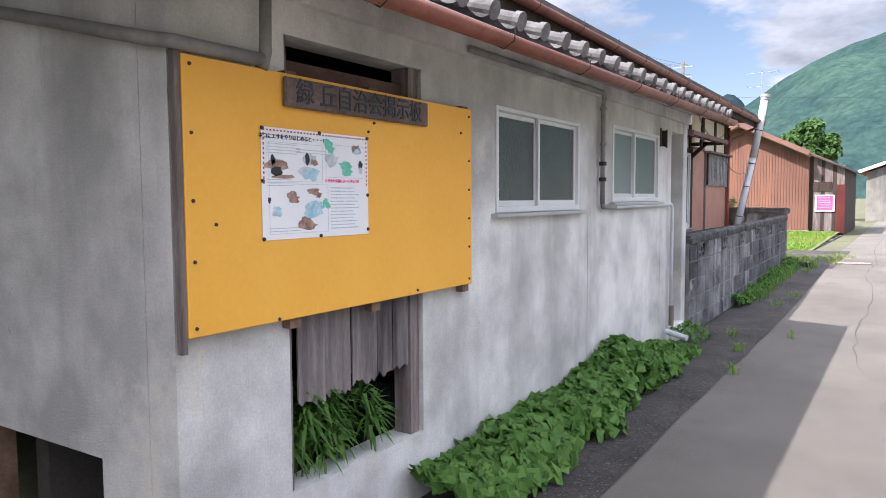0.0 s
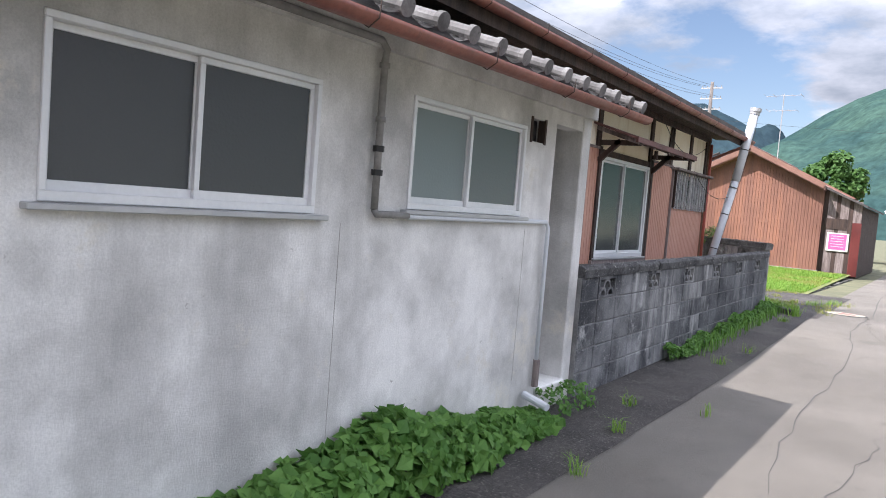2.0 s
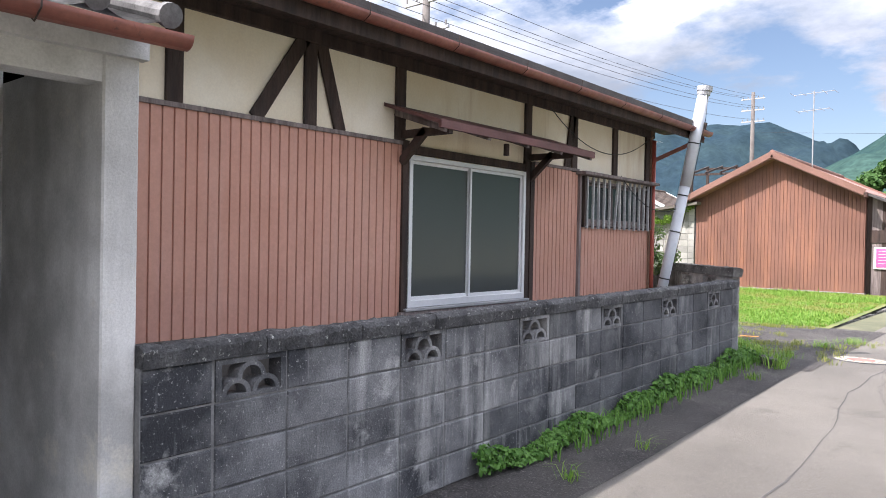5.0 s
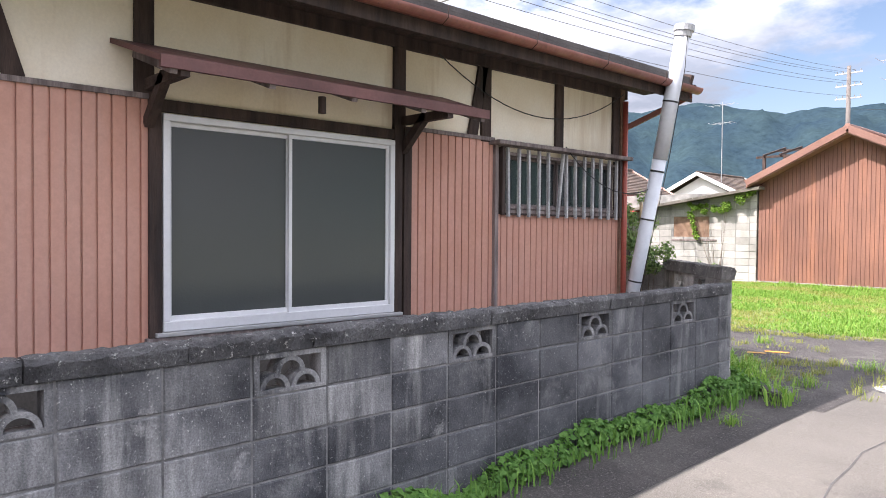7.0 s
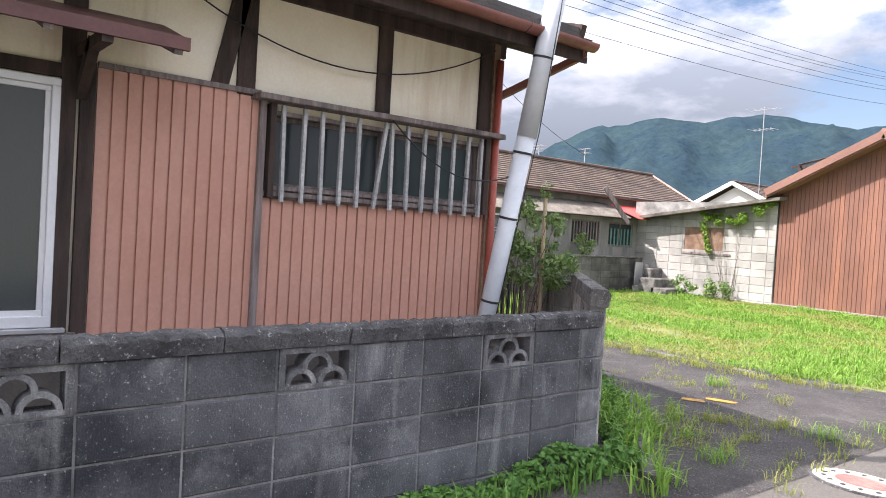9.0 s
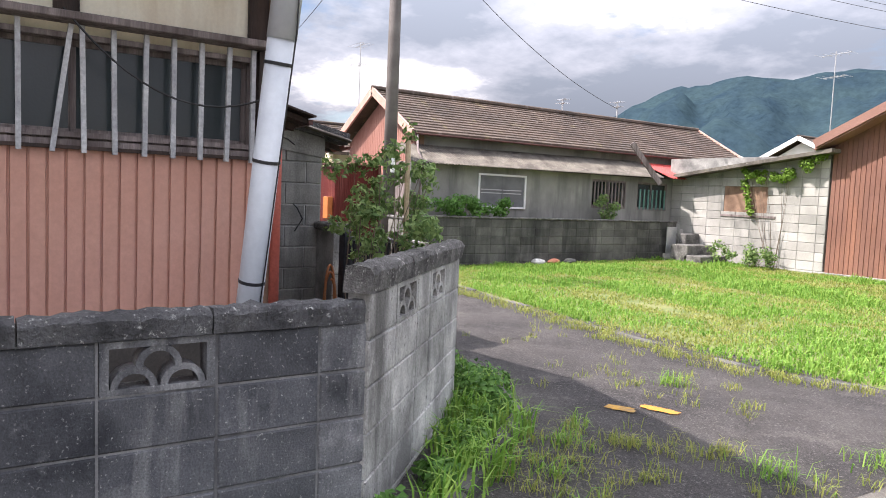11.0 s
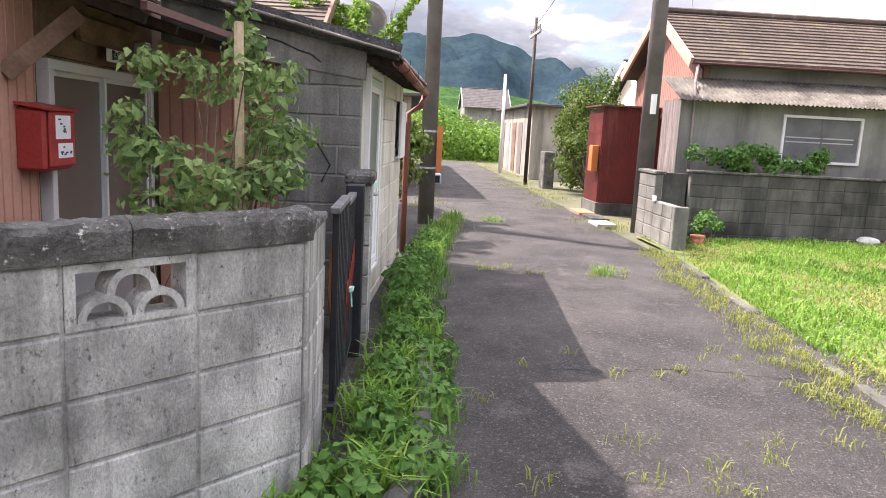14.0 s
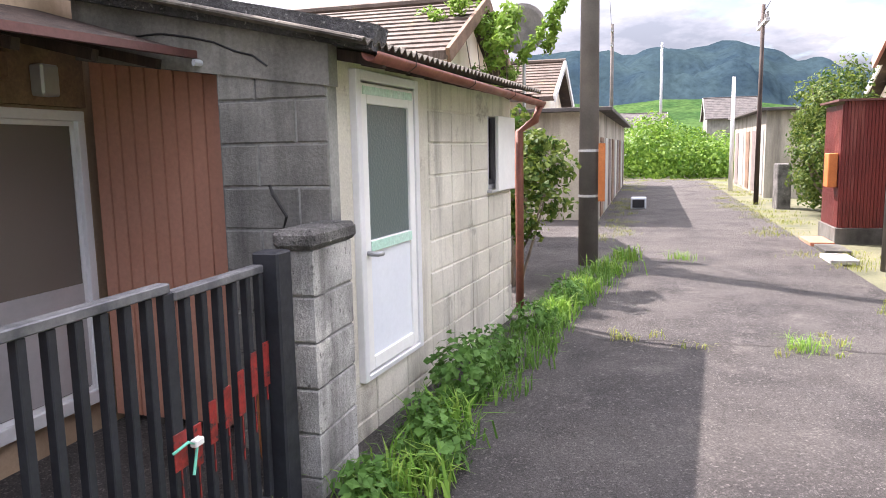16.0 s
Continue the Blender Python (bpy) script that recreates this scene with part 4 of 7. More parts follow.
# Dark sheet that paints the shade below the siding.
part("underfloor", bx(-3.1, -3.05, 7.99, 15.45, 0, 0.93), INTERIOR_GLOOM, house)
POSTS = (8.75, 9.78, 10.7, 12.545, 13.46, 14.42, 15.32)
for u in POSTS:
    part("post", bx(u - 0.055, u + 0.055, -0.028, 0.0, 2.33, 3.0, 0.004), TIMBER, house, "", FM)
for a, b in (((9.32, 2.34), (9.74, 2.98)), ((10.06, 2.34), (9.86, 2.98)), ((13.3, 2.36), (13.43, 2.98))):
    bm = bmesh.new()
    beam(bm, (a[0], -0.018, a[1]), (b[0], -0.018, b[1]), 0.1, 0.02, (0, -1, 0))
    part("brace", bm, TIMBER, house, "", FM)
part("wall_beam", bx(7.98, 15.5, -0.035, 0.0, 2.93, 3.06, 0.005), TIMBER, house, "", FM)
for u in (10.76, 12.53, 12.62):
    part("window_post", bx(u - 0.04, u + 0.03, -0.04, 0.0, 0.94, 2.36), TIMBER, house, "", FM)
part("window_head", bx(10.74, 12.6, -0.03, 0.0, 2.26, 2.33), TIMBER, house, "", FM)
window(house, FM, *W3, FROST_DEEP, deep=-0.03, sill_out=0.07, fw=0.04, frost_label="dark frosted pane")
part("sill_board", bx(10.7, 12.6, -0.06, 0.0, 0.93, 0.97), TIMBER_GREY, house, "", FM)
part("room_back", bx(-4.4, -4.3, 8.0, 15.35, 0.3, 3.0), INTERIOR_GLOOM, house)
part("ceiling", bx(-4.4, -3.26, 8.0, 15.35, 2.75, 2.8), INTERIOR_GLOOM, house)
# awning
bm = bmesh.new()
p = [(-3.12, 10.52, 2.63), (-3.12, 12.98, 2.63), (-2.6, 12.94, 2.46), (-2.6, 10.6, 2.46)]
vs = [bm.verts.new(q) for q in p] + [bm.verts.new((q[0], q[1], q[2] - 0.03)) for q in p]
for f in ((3, 2, 1, 0), (4, 5, 6, 7), (0, 1, 5, 4), (1, 2, 6, 5), (2, 3, 7, 6), (3, 0, 4, 7)):
    bm.faces.new([vs[i] for i in f])
aw = part("awning", bm, AWNING, house, "maroon sheet metal awning over the window")
part("awning_edge", bx(-2.612, -2.585, 10.59, 12.95, 2.4, 2.462), AWNING, aw)
bm = bmesh.new()
for i in range(5):
    y = 10.66 + i * 0.56
    beam(bm, (-2.6, y, 2.40), (-3.12, y, 2.57), 0.04, 0.05)
part("awning_rafters", bm, TIMBER_GREY, aw, kind="stuff")
for y in (10.72, 12.58):
    bm = bmesh.new()
    beam(bm, (-3.11, y, 2.18), (-2.85, y, 2.42), 0.05, 0.06)
    beam(bm, (-3.11, y, 2.4), (-2.6, y, 2.4), 0.05, 0.06)
    part("awning_bracket", bm, TIMBER, aw)
part("awning_cap", tube(bmesh.new(), [(-2.72, 11.62, 2.4), (-2.72, 11.62, 2.3)], 0.025), TIMBER, aw)
# slatted window
SLAT = mat("pale weathered slat", (0.32, 0.32, 0.33), (0.5, 0.5, 0.5), 6, 0.9, 0.4, 50, 0.3)
part("window_frame", box(box(box(bmesh.new(), 13.6, 13.635, -0.08, 0.0, 1.74, 2.3), 15.31, 15.35, -0.08, 0.0, 1.74, 2.3), 13.64, 15.3, -0.045, 0.0, 1.735, 1.752), TIMBER, house, "weathered window frame", FM)
part("window_hood", bx(13.5, 15.45, -0.14, 0.0, 2.31, 2.345, 0.004), TIMBER_GREY, house, "grey weathered hood board", FM)
window(house, FM, *WG, GLASS_DARK, TIMBER_GREY, deep=0.01, sill=False, fw=0.03)
for i in range(13):
    u = 13.7 + i * 0.132
    tilt = rs.uniform(-0.012, 0.012) + (0.07 if i == 5 else 0)
    bm = bmesh.new()
    beam(bm, (u, -0.055, 1.72), (u + tilt, -0.055, 2.3), 0.026, 0.022)
    part("slat", bm, SLAT, house, "", FM)
for z in (1.79, 2.24):
    part("rail", bx(13.64, 15.3, -0.04, -0.02, z, z + 0.025), TIMBER_GREY, house, "", FM)
# corner posts and joint strips
part("corner_post", bx(15.37, 15.43, -0.045, 0.02, 0.93, 3.02), TIMBER_BR, house, "", FM)
part("joint_strip", bx(13.545, 13.585, -0.05, 0, 0.93, 2.33), TIMBER_GREY, house, "", FM)
part("back_wall", bx(-7.3, -7.2, -1.2, 15.3, 0.0, 3.1), PLASTER, house)
# Out of view: closes the house and is widened to shade the annex side.
part("south_wall", bx(-7.2, -2.75, -1.2, -1.1, 0.0, 3.0), PLASTER, house)
# roof


def gable_roof(parent, x_e, z_e, x_r, z_r, x_e2, y0, y1, th, material, label, rows=0, verge=None):
    z_e2 = z_r - (z_r - z_e) * abs(x_e2 - x_r) / abs(x_e - x_r)
    slopes = []
    for xe, ze in ((x_e, z_e), (x_e2, z_e2)):
        courses = []
        if rows:
            for k in range(rows):
                bm = bmesh.new()
                a, b = k / rows, (k + 1) / rows
                xa, za, xb, zb = xe + (x_r - xe) * a, ze + (z_r - ze) * a, xe + (x_r - xe) * b, ze + (z_r - ze) * b
                q = [(xa, za + 0.03), (xb, zb + 0.008), (xb, zb - 0.02), (xa, za - 0.005)]
                vs = [bm.verts.new((x, y, z)) for y in (y0, y1) for x, z in q]
                for f in ((0, 1, 5, 4), (1, 2, 6, 5), (2, 3, 7, 6), (3, 0, 4, 7), (3, 2, 1, 0), (4, 5, 6, 7)):
                    bm.faces.new([vs[i] for i in f])
                bmesh.ops.recalc_face_normals(bm, faces=bm.faces)
                courses.append(bm)
        bm = bmesh.new()
        q = [(xe, ze - 0.006), (x_r, z_r - 0.006), (x_r, z_r - th), (xe, ze - th)]
        vs = [bm.verts.new((x, y, z)) for y in (y0 + 0.01, y1 - 0.01) for x, z in q]
        for f in ((0, 1, 5, 4), (1, 2, 6, 5), (2, 3, 7, 6), (3, 0, 4, 7), (3, 2, 1, 0), (4, 5, 6, 7)):
            bm.faces.new([vs[i] for i in f])
        bmesh.ops.recalc_face_normals(bm, faces=bm.faces)
        slopes.append(part("roof", bm, material, parent, label))
        for c in courses:
            part("slate_course", c, material, slopes[-1])
    rb = tube(bmesh.new(), [(x_r, y0 - 0.02, z_r + 0.03), (x_r, y1 + 0.02, z_r + 0.03)], 0.07, 8)
    part("ridge_cap", rb, material, slopes[0])
    if verge:
        for y in (y0, y1):
            for xe, ze in ((x_e, z_e), (x_e2, z_e2)):
                bm = bmesh.new()
                beam(bm, (xe, y, ze - 0.03), (x_r, y, z_r - 0.03), 0.05, 0.17)
                part("bargeboard", bm, verge, slopes[0])


def gable_wall(parent, y, th, x0, x1, z0, ze, xr, zr, material, label=""):
    bm = bmesh.new()
    vs = [bm.verts.new((x, yy, z)) for yy in (y, y + th) for x, z in ((x0, z0), (x1, z0), (x1, ze), (xr, zr), (x0, ze))]
    for f in ((4, 3, 2, 1, 0), (5, 6, 7, 8, 9), (0, 1, 6, 5), (1, 2, 7, 6), (2, 3, 8, 7), (3, 4, 9, 8), (4, 0, 5, 9)):
        bm.faces.new([vs[i] for i in f])
    bmesh.ops.recalc_face_normals(bm, faces=bm.faces)
    return part("gable_wall", bm, material, parent, label)


gable_roof(house, -2.5, 3.06, -5.1, 3.74, -7.7, -1.5, 15.66, 0.05, ROOF_DARK, "dark tiled roof", 14, TIMBER)
gable_wall(house, 15.22, 0.115, -7.2, -3.3, 2.95, 3.1, -5.1, 3.62, OCHRE_SHADED)
gutter(house, (-2.5, -1.5, 3.03), (-2.5, 15.8, 3.0), 0.055, GUTTER)
part("soffit", bx(-3.1, -2.52, -1.4, 15.8, 3.02, 3.04), TIMBER, house)
bm = bmesh.new()
beam(bm, (-3.13, 15.43, 2.62), (-2.56, 15.78, 2.94), 0.05, 0.05)
part("eave_strut", bm, GUTTER, house)
part("fascia", bx(-2.58, -2.56, -1.4, 15.8, 2.88, 3.03), TIMBER, house, "dark fascia board")
bm = tube(bmesh.new(), [(-3.07, 15.42, 2.9), (-3.07, 15.42, 0.2)], 0.028, 12)
part("downpipe", bm, mat("red downpipe", (0.34, 0.07, 0.045), (0.4, 0.1, 0.07), 2, 0.5, 0.05), house, "red-brown downpipe at the corner", smooth=True)
# north side with the entrance
FE = pose(-3.13, 15.34, 0, 0, 0, 180)
part("siding", ribbed(0.0, 1.24, 0.3, 2.3), SIDING, house, "", FE @ Matrix.Translation((0, -0.02, 0)))
part("entrance_head", bx(1.24, 2.8, -0.04, 0.0, 1.86, 2.3), TIMBER_BR, house, "dark timber panel above the entrance", FE)
ent = window(house, FE, 1.29, 2.76, 0.3, 1.84, ENTRY, ALU, deep=-0.05, sill=False, fw=0.05)
part("kick_panel", bx(1.36, 1.98, -0.035, -0.03, 0.4, 0.95), ALU_GREY, ent, "", FE)
part("kick_panel", bx(2.06, 2.7, -0.035, -0.03, 0.4, 0.95), ALU_GREY, ent, "", FE)
part("porch_lamp", bx(2.45, 2.56, -0.12, -0.04, 1.9, 2.05, 0.01), ALU_GREY, house, "", FE)
part("shutter_box", bx(1.6, 2.3, -0.1, -0.04, 1.96, 2.1, 0.02), TIMBER_BR, house, "", FE)
part("siding", ribbed(0.0, 0.86, 0.2, 2.1, 0.085, 0.026), SIDING_DK, house, "dark brown ribbed partition", pose(-5.93, 15.42, 0, 0, 0, 90))
part("siding", ribbed(0.0, 0.14, 0.2, 2.05, 0.07), SIDING, house, "", pose(-5.79, 16.285, 0, 0, 0, 180))
bm = bmesh.new()
beam(bm, (-4.1, 15.36, 1.74), (-4.24, 15.63, 2.03), 0.05, 0.08)
part("canopy_brace", bm, TIMBER_BR, house)
p = [(-4.03, 15.345, 2.25), (-4.03, 15.98, 2.075), (-5.7, 16.15, 2.09), (-5.7, 15.345, 2.32)]
bm = bmesh.new()
vs = [bm.verts.new(q) for q in p] + [bm.verts.new((q[0], q[1], q[2] - 0.035)) for q in p]
for f in ((0, 1, 2, 3), (7, 6, 5, 4), (0, 4, 5, 1), (1, 5, 6, 2), (2, 6, 7, 3), (3, 7, 4, 0)):
    bm.faces.new([vs[i] for i in f])
bmesh.ops.recalc_face_normals(bm, faces=bm.faces)
part("canopy", bm, TIMBER, house, "dark lean-to canopy over the entrance")
part("canopy_edge", beam(bmesh.new(), (-4.02, 15.995, 2.055), (-5.82, 16.18, 2.07), 0.03, 0.035), AWNING, house)
for i in range(5):
    x = -4.2 - 0.36 * i
    part("canopy_rafter", beam(bmesh.new(), (x, 15.35, 2.19), (x, 15.94 + 0.03 * i, 2.02), 0.04, 0.045), TIMBER, house)
part("canopy_sheet", beam(bmesh.new(), (-4.08, 15.6, 2.2), (-4.08, 16.01, 2.09), 0.24, 0.012), TIMBER, house, "loose weathered board on the canopy")
part("drip_pipe", tube(bmesh.new(), [(-5.72, 16.19, 2.03), (-5.84, 16.23, 2.03)], 0.016, 8), PVC, house)
lettering(house, "第5号", FE @ Matrix.Translation((2.0, -0.112, 1.915)), 0.06, BLACK, "house_number")
part("number_plate", bx(1.88, 2.12, -0.11, -0.1, 1.88, 1.95), PAPER, house, "white house number plate", FE)
bm = bmesh.new()
tube(bm, sag((-3.08, 12.9, 2.95), (-3.05, 15.35, 2.96), 0.36, 20), 0.005, 5)
part("cable", bm, CABLE, house)
bm = bmesh.new()
tube(bm, sag((-3.02, 14.4, 2.36), (-2.62, 15.28, 2.05), 0.22), 0.005, 5)
part("cable", bm, CABLE, house)

flue = thing("vent_pipe", "pale grey leaning vent pipe with a cap and black bands", "pipe", (-2.87, 15.22, 0.2))
bm = tube(bmesh.new(), [(-2.98, 15.18, 0.2), (-2.58, 15.255, 2.3)], 0.064, 18)
part("lower_pipe", bm, PVC, flue, smooth=True)
part("upper_pipe", tube(bmesh.new(), [(-2.58, 15.255, 2.28), (-2.4, 15.315, 3.42)], 0.069, 18), PVC, flue, smooth=True)
part("cap", tube(tube(bmesh.new(), [(-2.403, 15.314, 3.4), (-2.395, 15.316, 3.45)], 0.08, 16), [(-2.393, 15.317, 3.445), (-2.387, 15.32, 3.5)], 0.092, 16), STEEL, flue)
for z in (1.13, 1.72, 2.17, 2.81):
    q = Vector((-2.98, 15.18, 0.2)).lerp(Vector((-2.58, 15.255, 2.3)), (z - 0.2) / 2.1) if z < 2.3 else Vector((-2.58, 15.255, 2.3)).lerp(Vector((-2.4, 15.315, 3.42)), (z - 2.3) / 1.12)
    ax = Vector((0.18, 0.045, 1)).normalized()
    part("band", tube(bmesh.new(), [q - ax * 0.008, q + ax * 0.008], 0.067 if z < 2.28 else 0.072, 16), BLACK, flue)
part("cable", tube(bmesh.new(), [(-2.79, 15.24, 0.9), (-2.51, 15.3, 2.3), (-2.35, 15.27, 3.1), (-2.34, 15.29, 3.4)], 0.004, 6), CABLE, flue)

mailbox = thing("mailbox", "red metal mailbox with a torn white sticker", "mailbox", (-4.31, 15.5, 1.3))
part("box_body", bx(-4.46, -4.17, 15.35, 15.49, 1.31, 1.6, 0.015), REDPAINT, mailbox)
part("lid", beam(bmesh.new(), (-4.315, 15.345, 1.622), (-4.315, 15.515, 1.596), 0.31, 0.012), REDPAINT, mailbox)
part("flap", bx(-4.44, -4.19, 15.491, 15.506, 1.33, 1.59, 0.006), REDPAINT, mailbox)
rm = np.random.RandomState(8)
for x0, x1, z0, z1 in ((-4.39, -4.24, 1.46, 1.57), (-4.41, -4.26, 1.37, 1.44)):
    part("sticker", bx(x0, x1, 15.5065, 15.508, z0, z1), PAPER, mailbox, "torn white sticker")
    bm = bmesh.new()
    for k in range(7):
        a, b = rm.uniform(x0 + 0.01, x1 - 0.04), rm.uniform(z0 + 0.01, z1 - 0.02)
        box(bm, a, a + rm.uniform(0.01, 0.03), 15.5082, 15.509, b, b + 0.008)
    part("sticker_print", bm, BLACK, mailbox, kind="stuff")

# ---- block walls ----
FBW = pose(-1.965, 7.985, 0.0, 0, 0, 90) @ pose(0, 0, 0, 0, -0.45, 0)
wall_a = thing("block_wall_long", "soot-stained grey concrete block garden wall with pierced blocks", "wall", (-1.965, 7.985, 0), 90)
PA = 0.406
ORN = [0.345 + PA * k for k in (0, 3, 6, 9, 12, 15)]


def coping(parent, m, u0, u1, z, h, material, over=0.012, th=0.1, seg=0.62):
    rs_ = np.random.RandomState(int(abs(u1) * 100))
    n = max(1, round((u1 - u0) / seg))
    for i in range(n):
        a, b = u0 + (u1 - u0) * i / n + 0.003, u0 + (u1 - u0) * (i + 1) / n - 0.003
        k = 18
        bm = bmesh.new()
        rings = []
        for j in range(k + 1):
            u = a + (b - a) * j / k
            e = [rs_.normal(0, 0.0045) for _ in range(6)]
            rings.append([bm.verts.new(q) for q in ((u, -over + e[0], z), (u, -over - 0.008 + e[1], z + h * 0.7 + e[2]), (u, -over + 0.008 + e[2], z + h - 0.008 + e[3]), (u, 0.04, z + h + e[4]), (u, th, z + h - 0.006 + e[5]), (u, th + 0.01, z))])
        for p_, q_ in zip(rings, rings[1:]):
            for t in range(6):
                bm.faces.new((p_[t], q_[t], q_[(t + 1) % 6], p_[(t + 1) % 6]))
        bm.faces.new(rings[0]); bm.faces.new(rings[-1][::-1])
        bmesh.ops.recalc_face_normals(bm, faces=bm.faces)
        part("coping", bm, material, parent, "", m)


def pierced_a(r, u):
    return r == 4 and any(abs(u - o) < 0.05 for o in ORN)


mortar_core(wall_a, FBW, 7.46, 0, 1.0, 0.1, [(o + 0.006, o + PA - 0.006, 0.805, 0.995) for o in ORN], material=MORTAR_DARK)
coping(wall_a, FBW, 0, 7.44, 1.0, 0.095, COPING)
FC = pose(-1.965, 15.45, 0, 0, 0, 135)
wall_b = thing("block_wall_corner", "grey weathered block wall cut across the corner", "wall", (-1.965, 15.45, 0), 135)
CB = [-0.02, 0.385, 0.79, 1.075, 1.48, 1.9]
mortar_core(wall_b, FC, 1.9, -0.02, 1.18, 0.1, [(0.391, 0.784, 0.985, 1.175), (1.081, 1.474, 0.985, 1.175)], material=BLOCK_GREY)
coping(wall_b, FC, -0.06, 1.93, 1.18, 0.115, COPING_GREY, seg=0.7)
FL = pose(-3.31, 16.8, 0, 0, 0, 180)
mortar_core(wall_b, FL, 0.62, -0.02, 1.18, 0.1)
part("coping", bx(0.02, 0.62, -0.005, 0.1, 1.18, 1.215, 0.006), COPING_GREY, wall_b, "", FL)
# The share of darker blocks rises along the wall towards the corner.
block_wall(wall_a, FBW, 7.46, 0, 5, BLOCK_DARK, MORTAR, 0.1, pierced_a, PA, u_start=0.345, other=BLOCK_DARKER, share=lambda u: (u - 1.8) / 2.9)
block_wall(wall_a, FBW, 0.345, 0, 5, BLOCK_DARK, MORTAR, 0.1, None, 0.34)
for k, (a, b) in enumerate(zip(CB, CB[1:])):
    block_wall(wall_b, FC, b, -0.02, 6, BLOCK_GREY, MORTAR, 0.1, (lambda r, u: r == 5) if k in (1, 3) else None, b - a, u_start=a)
block_wall(wall_b, FL, 0.62, -0.02, 6, BLOCK_GREY, MORTAR, 0.1, None, 0.31)

# ---- lean-to shed on the lane ----
FSH = pose(-5.78, 16.83, 0, 0, 0, 175.1)
shed = thing("block_shed", "lean-to shed of cream and sooty concrete blocks with a rusty gutter", "shed", (-5.78, 16.83, 0.15), 175.1)
SD, SW = (0.22, 0.98, 0.45, 2.0), (2.42, 2.98, 1.3, 1.9)
mortar_core(shed, FSH, 3.05, 0.05, 2.05, 0.12, (SD, SW), 0.03, BLOCK_CREAM)
FG = pose(-5.768, 16.27, 0, 0, 0, 90)
mortar_core(shed, FG, 0.56, 0.05, 2.02, 0.12)
part("wall", bx(-8.82, -8.72, 15.5, 17.0, 0.05, 2.1), BLOCK_CREAM, shed)
bm = bmesh.new()
for a in ((SD[0], SD[0] + 0.05, SD[2], SD[3]), (SD[1] - 0.05, SD[1], SD[2], SD[3]), (SD[0] + 0.05, SD[1] - 0.05, SD[3] - 0.05, SD[3]), (SD[0] + 0.05, SD[1] - 0.05, SD[2], SD[2] + 0.03)):
    box(bm, a[0], a[1], -0.03, 0.06, a[2], a[3], 0.004)
door = part("door", bm, ALU, shed, "white aluminium door frame", FSH)
FDR = FSH @ Matrix.Translation((-0.1, 0, 0))
lf = bmesh.new()
for a in ((0.375, 0.445, 0.49, 1.94), (0.955, 1.025, 0.49, 1.94), (0.445, 0.955, 1.84, 1.94), (0.445, 0.955, 1.1, 1.16), (0.445, 0.955, 0.49, 0.56)):
    box(lf, a[0], a[1], -0.02, 0.015, a[2], a[3], 0.004)
part("door_leaf", lf, WHITE, door, "", FDR)
part("door_trim", bx(0.445, 0.955, -0.024, -0.02, 1.105, 1.155), mat("faded green tape", (0.35, 0.62, 0.5), (0.5, 0.7, 0.6), 6, 0.6, 0), door, "faded green strip", FDR)
part("door_trim", bx(0.4, 1.0, -0.024, -0.02, 1.885, 1.925), mat("faded green edge", (0.45, 0.66, 0.56), (0.62, 0.74, 0.68), 9, 0.6, 0), door, "faded green strip", FDR)
part("pane", bx(0.44, 0.96, -0.004, 0.002, 1.155, 1.845), RIPPLE, door, "rippled glass pane", FDR)
part("lower_panel", bx(0.44, 0.96, -0.008, 0.002, 0.555, 1.105), DOORBLUE, door, "", FDR)
kb = tube(bmesh.new(), [(0.405, -0.02, 1.1), (0.405, -0.075, 1.1), (0.44, -0.085, 1.1)], 0.014, 10)
part("door_handle", kb, STEEL, door, "", FDR, smooth=True)
part("interior_back", bx(-8.7, -5.95, 15.6, 15.7, 0.1, 2.2), INTERIOR_GLOOM, shed)
window(shed, FSH, *SW, GLASS_DARK, ALU_GREY, deep=0.02, sill_out=0.04)
part("shutter_panel", bx(2.52, 3.0, -0.05, -0.02, 1.28, 1.86, 0.005), WHITE, shed, "white sheet over the window", FSH)
bm = wavy((-5.62, 17.07, 2.07), (-3.2, 0.28, 0.0), (0.0, -1.62, 0.38), 8, 0.07, 0.012)
part("roof", bm, ASBESTOS, shed, "corrugated cement roof")
bm = bmesh.new()
beam(bm, (-5.76, 15.42, 2.44), (-5.8, 17.08, 2.09), 0.17, 0.11)
part("verge", bm, COPING, shed, "thick grey cement verge")
bm = bmesh.new()
vs = [bm.verts.new(q) for q in ((-5.755, 15.5, 2.08), (-5.755, 16.85, 1.9), (-5.755, 16.85, 2.14), (-5.755, 15.5, 2.42), (-5.85, 15.5, 2.08), (-5.85, 16.85, 1.9), (-5.85, 16.85, 2.14), (-5.85, 15.5, 2.42))]
for f in ((0, 1, 2, 3), (7, 6, 5, 4), (0, 4, 5, 1), (1, 5, 6, 2), (2, 6, 7, 3), (3, 7, 4, 0)):
    bm.faces.new([vs[i] for i in f])
bmesh.ops.recalc_face_normals(bm, faces=bm.faces)
part("verge_render", bm, BLOCK_STUB, shed, "cracked grey render under the verge")
for i in range(12):
    u = 0.1 + i * 0.27
    part("rafter", beam(bmesh.new(), (u, -0.24, 2.0), (u, 0.1, 2.07), 0.035, 0.05), TIMBER, shed, "", FSH)
g0, g1 = FSH @ Vector((-0.05, -0.24, 2.03)), FSH @ Vector((3.15, -0.24, 1.99))
gutter(shed, g0, g1, 0.042, GUTTER)
tp = [FSH @ Vector(q) for q in ((3.1, -0.24, 1.96), (3.1, -0.2, 1.84), (3.1, -0.06, 1.75), (3.1, -0.06, 0.2))]
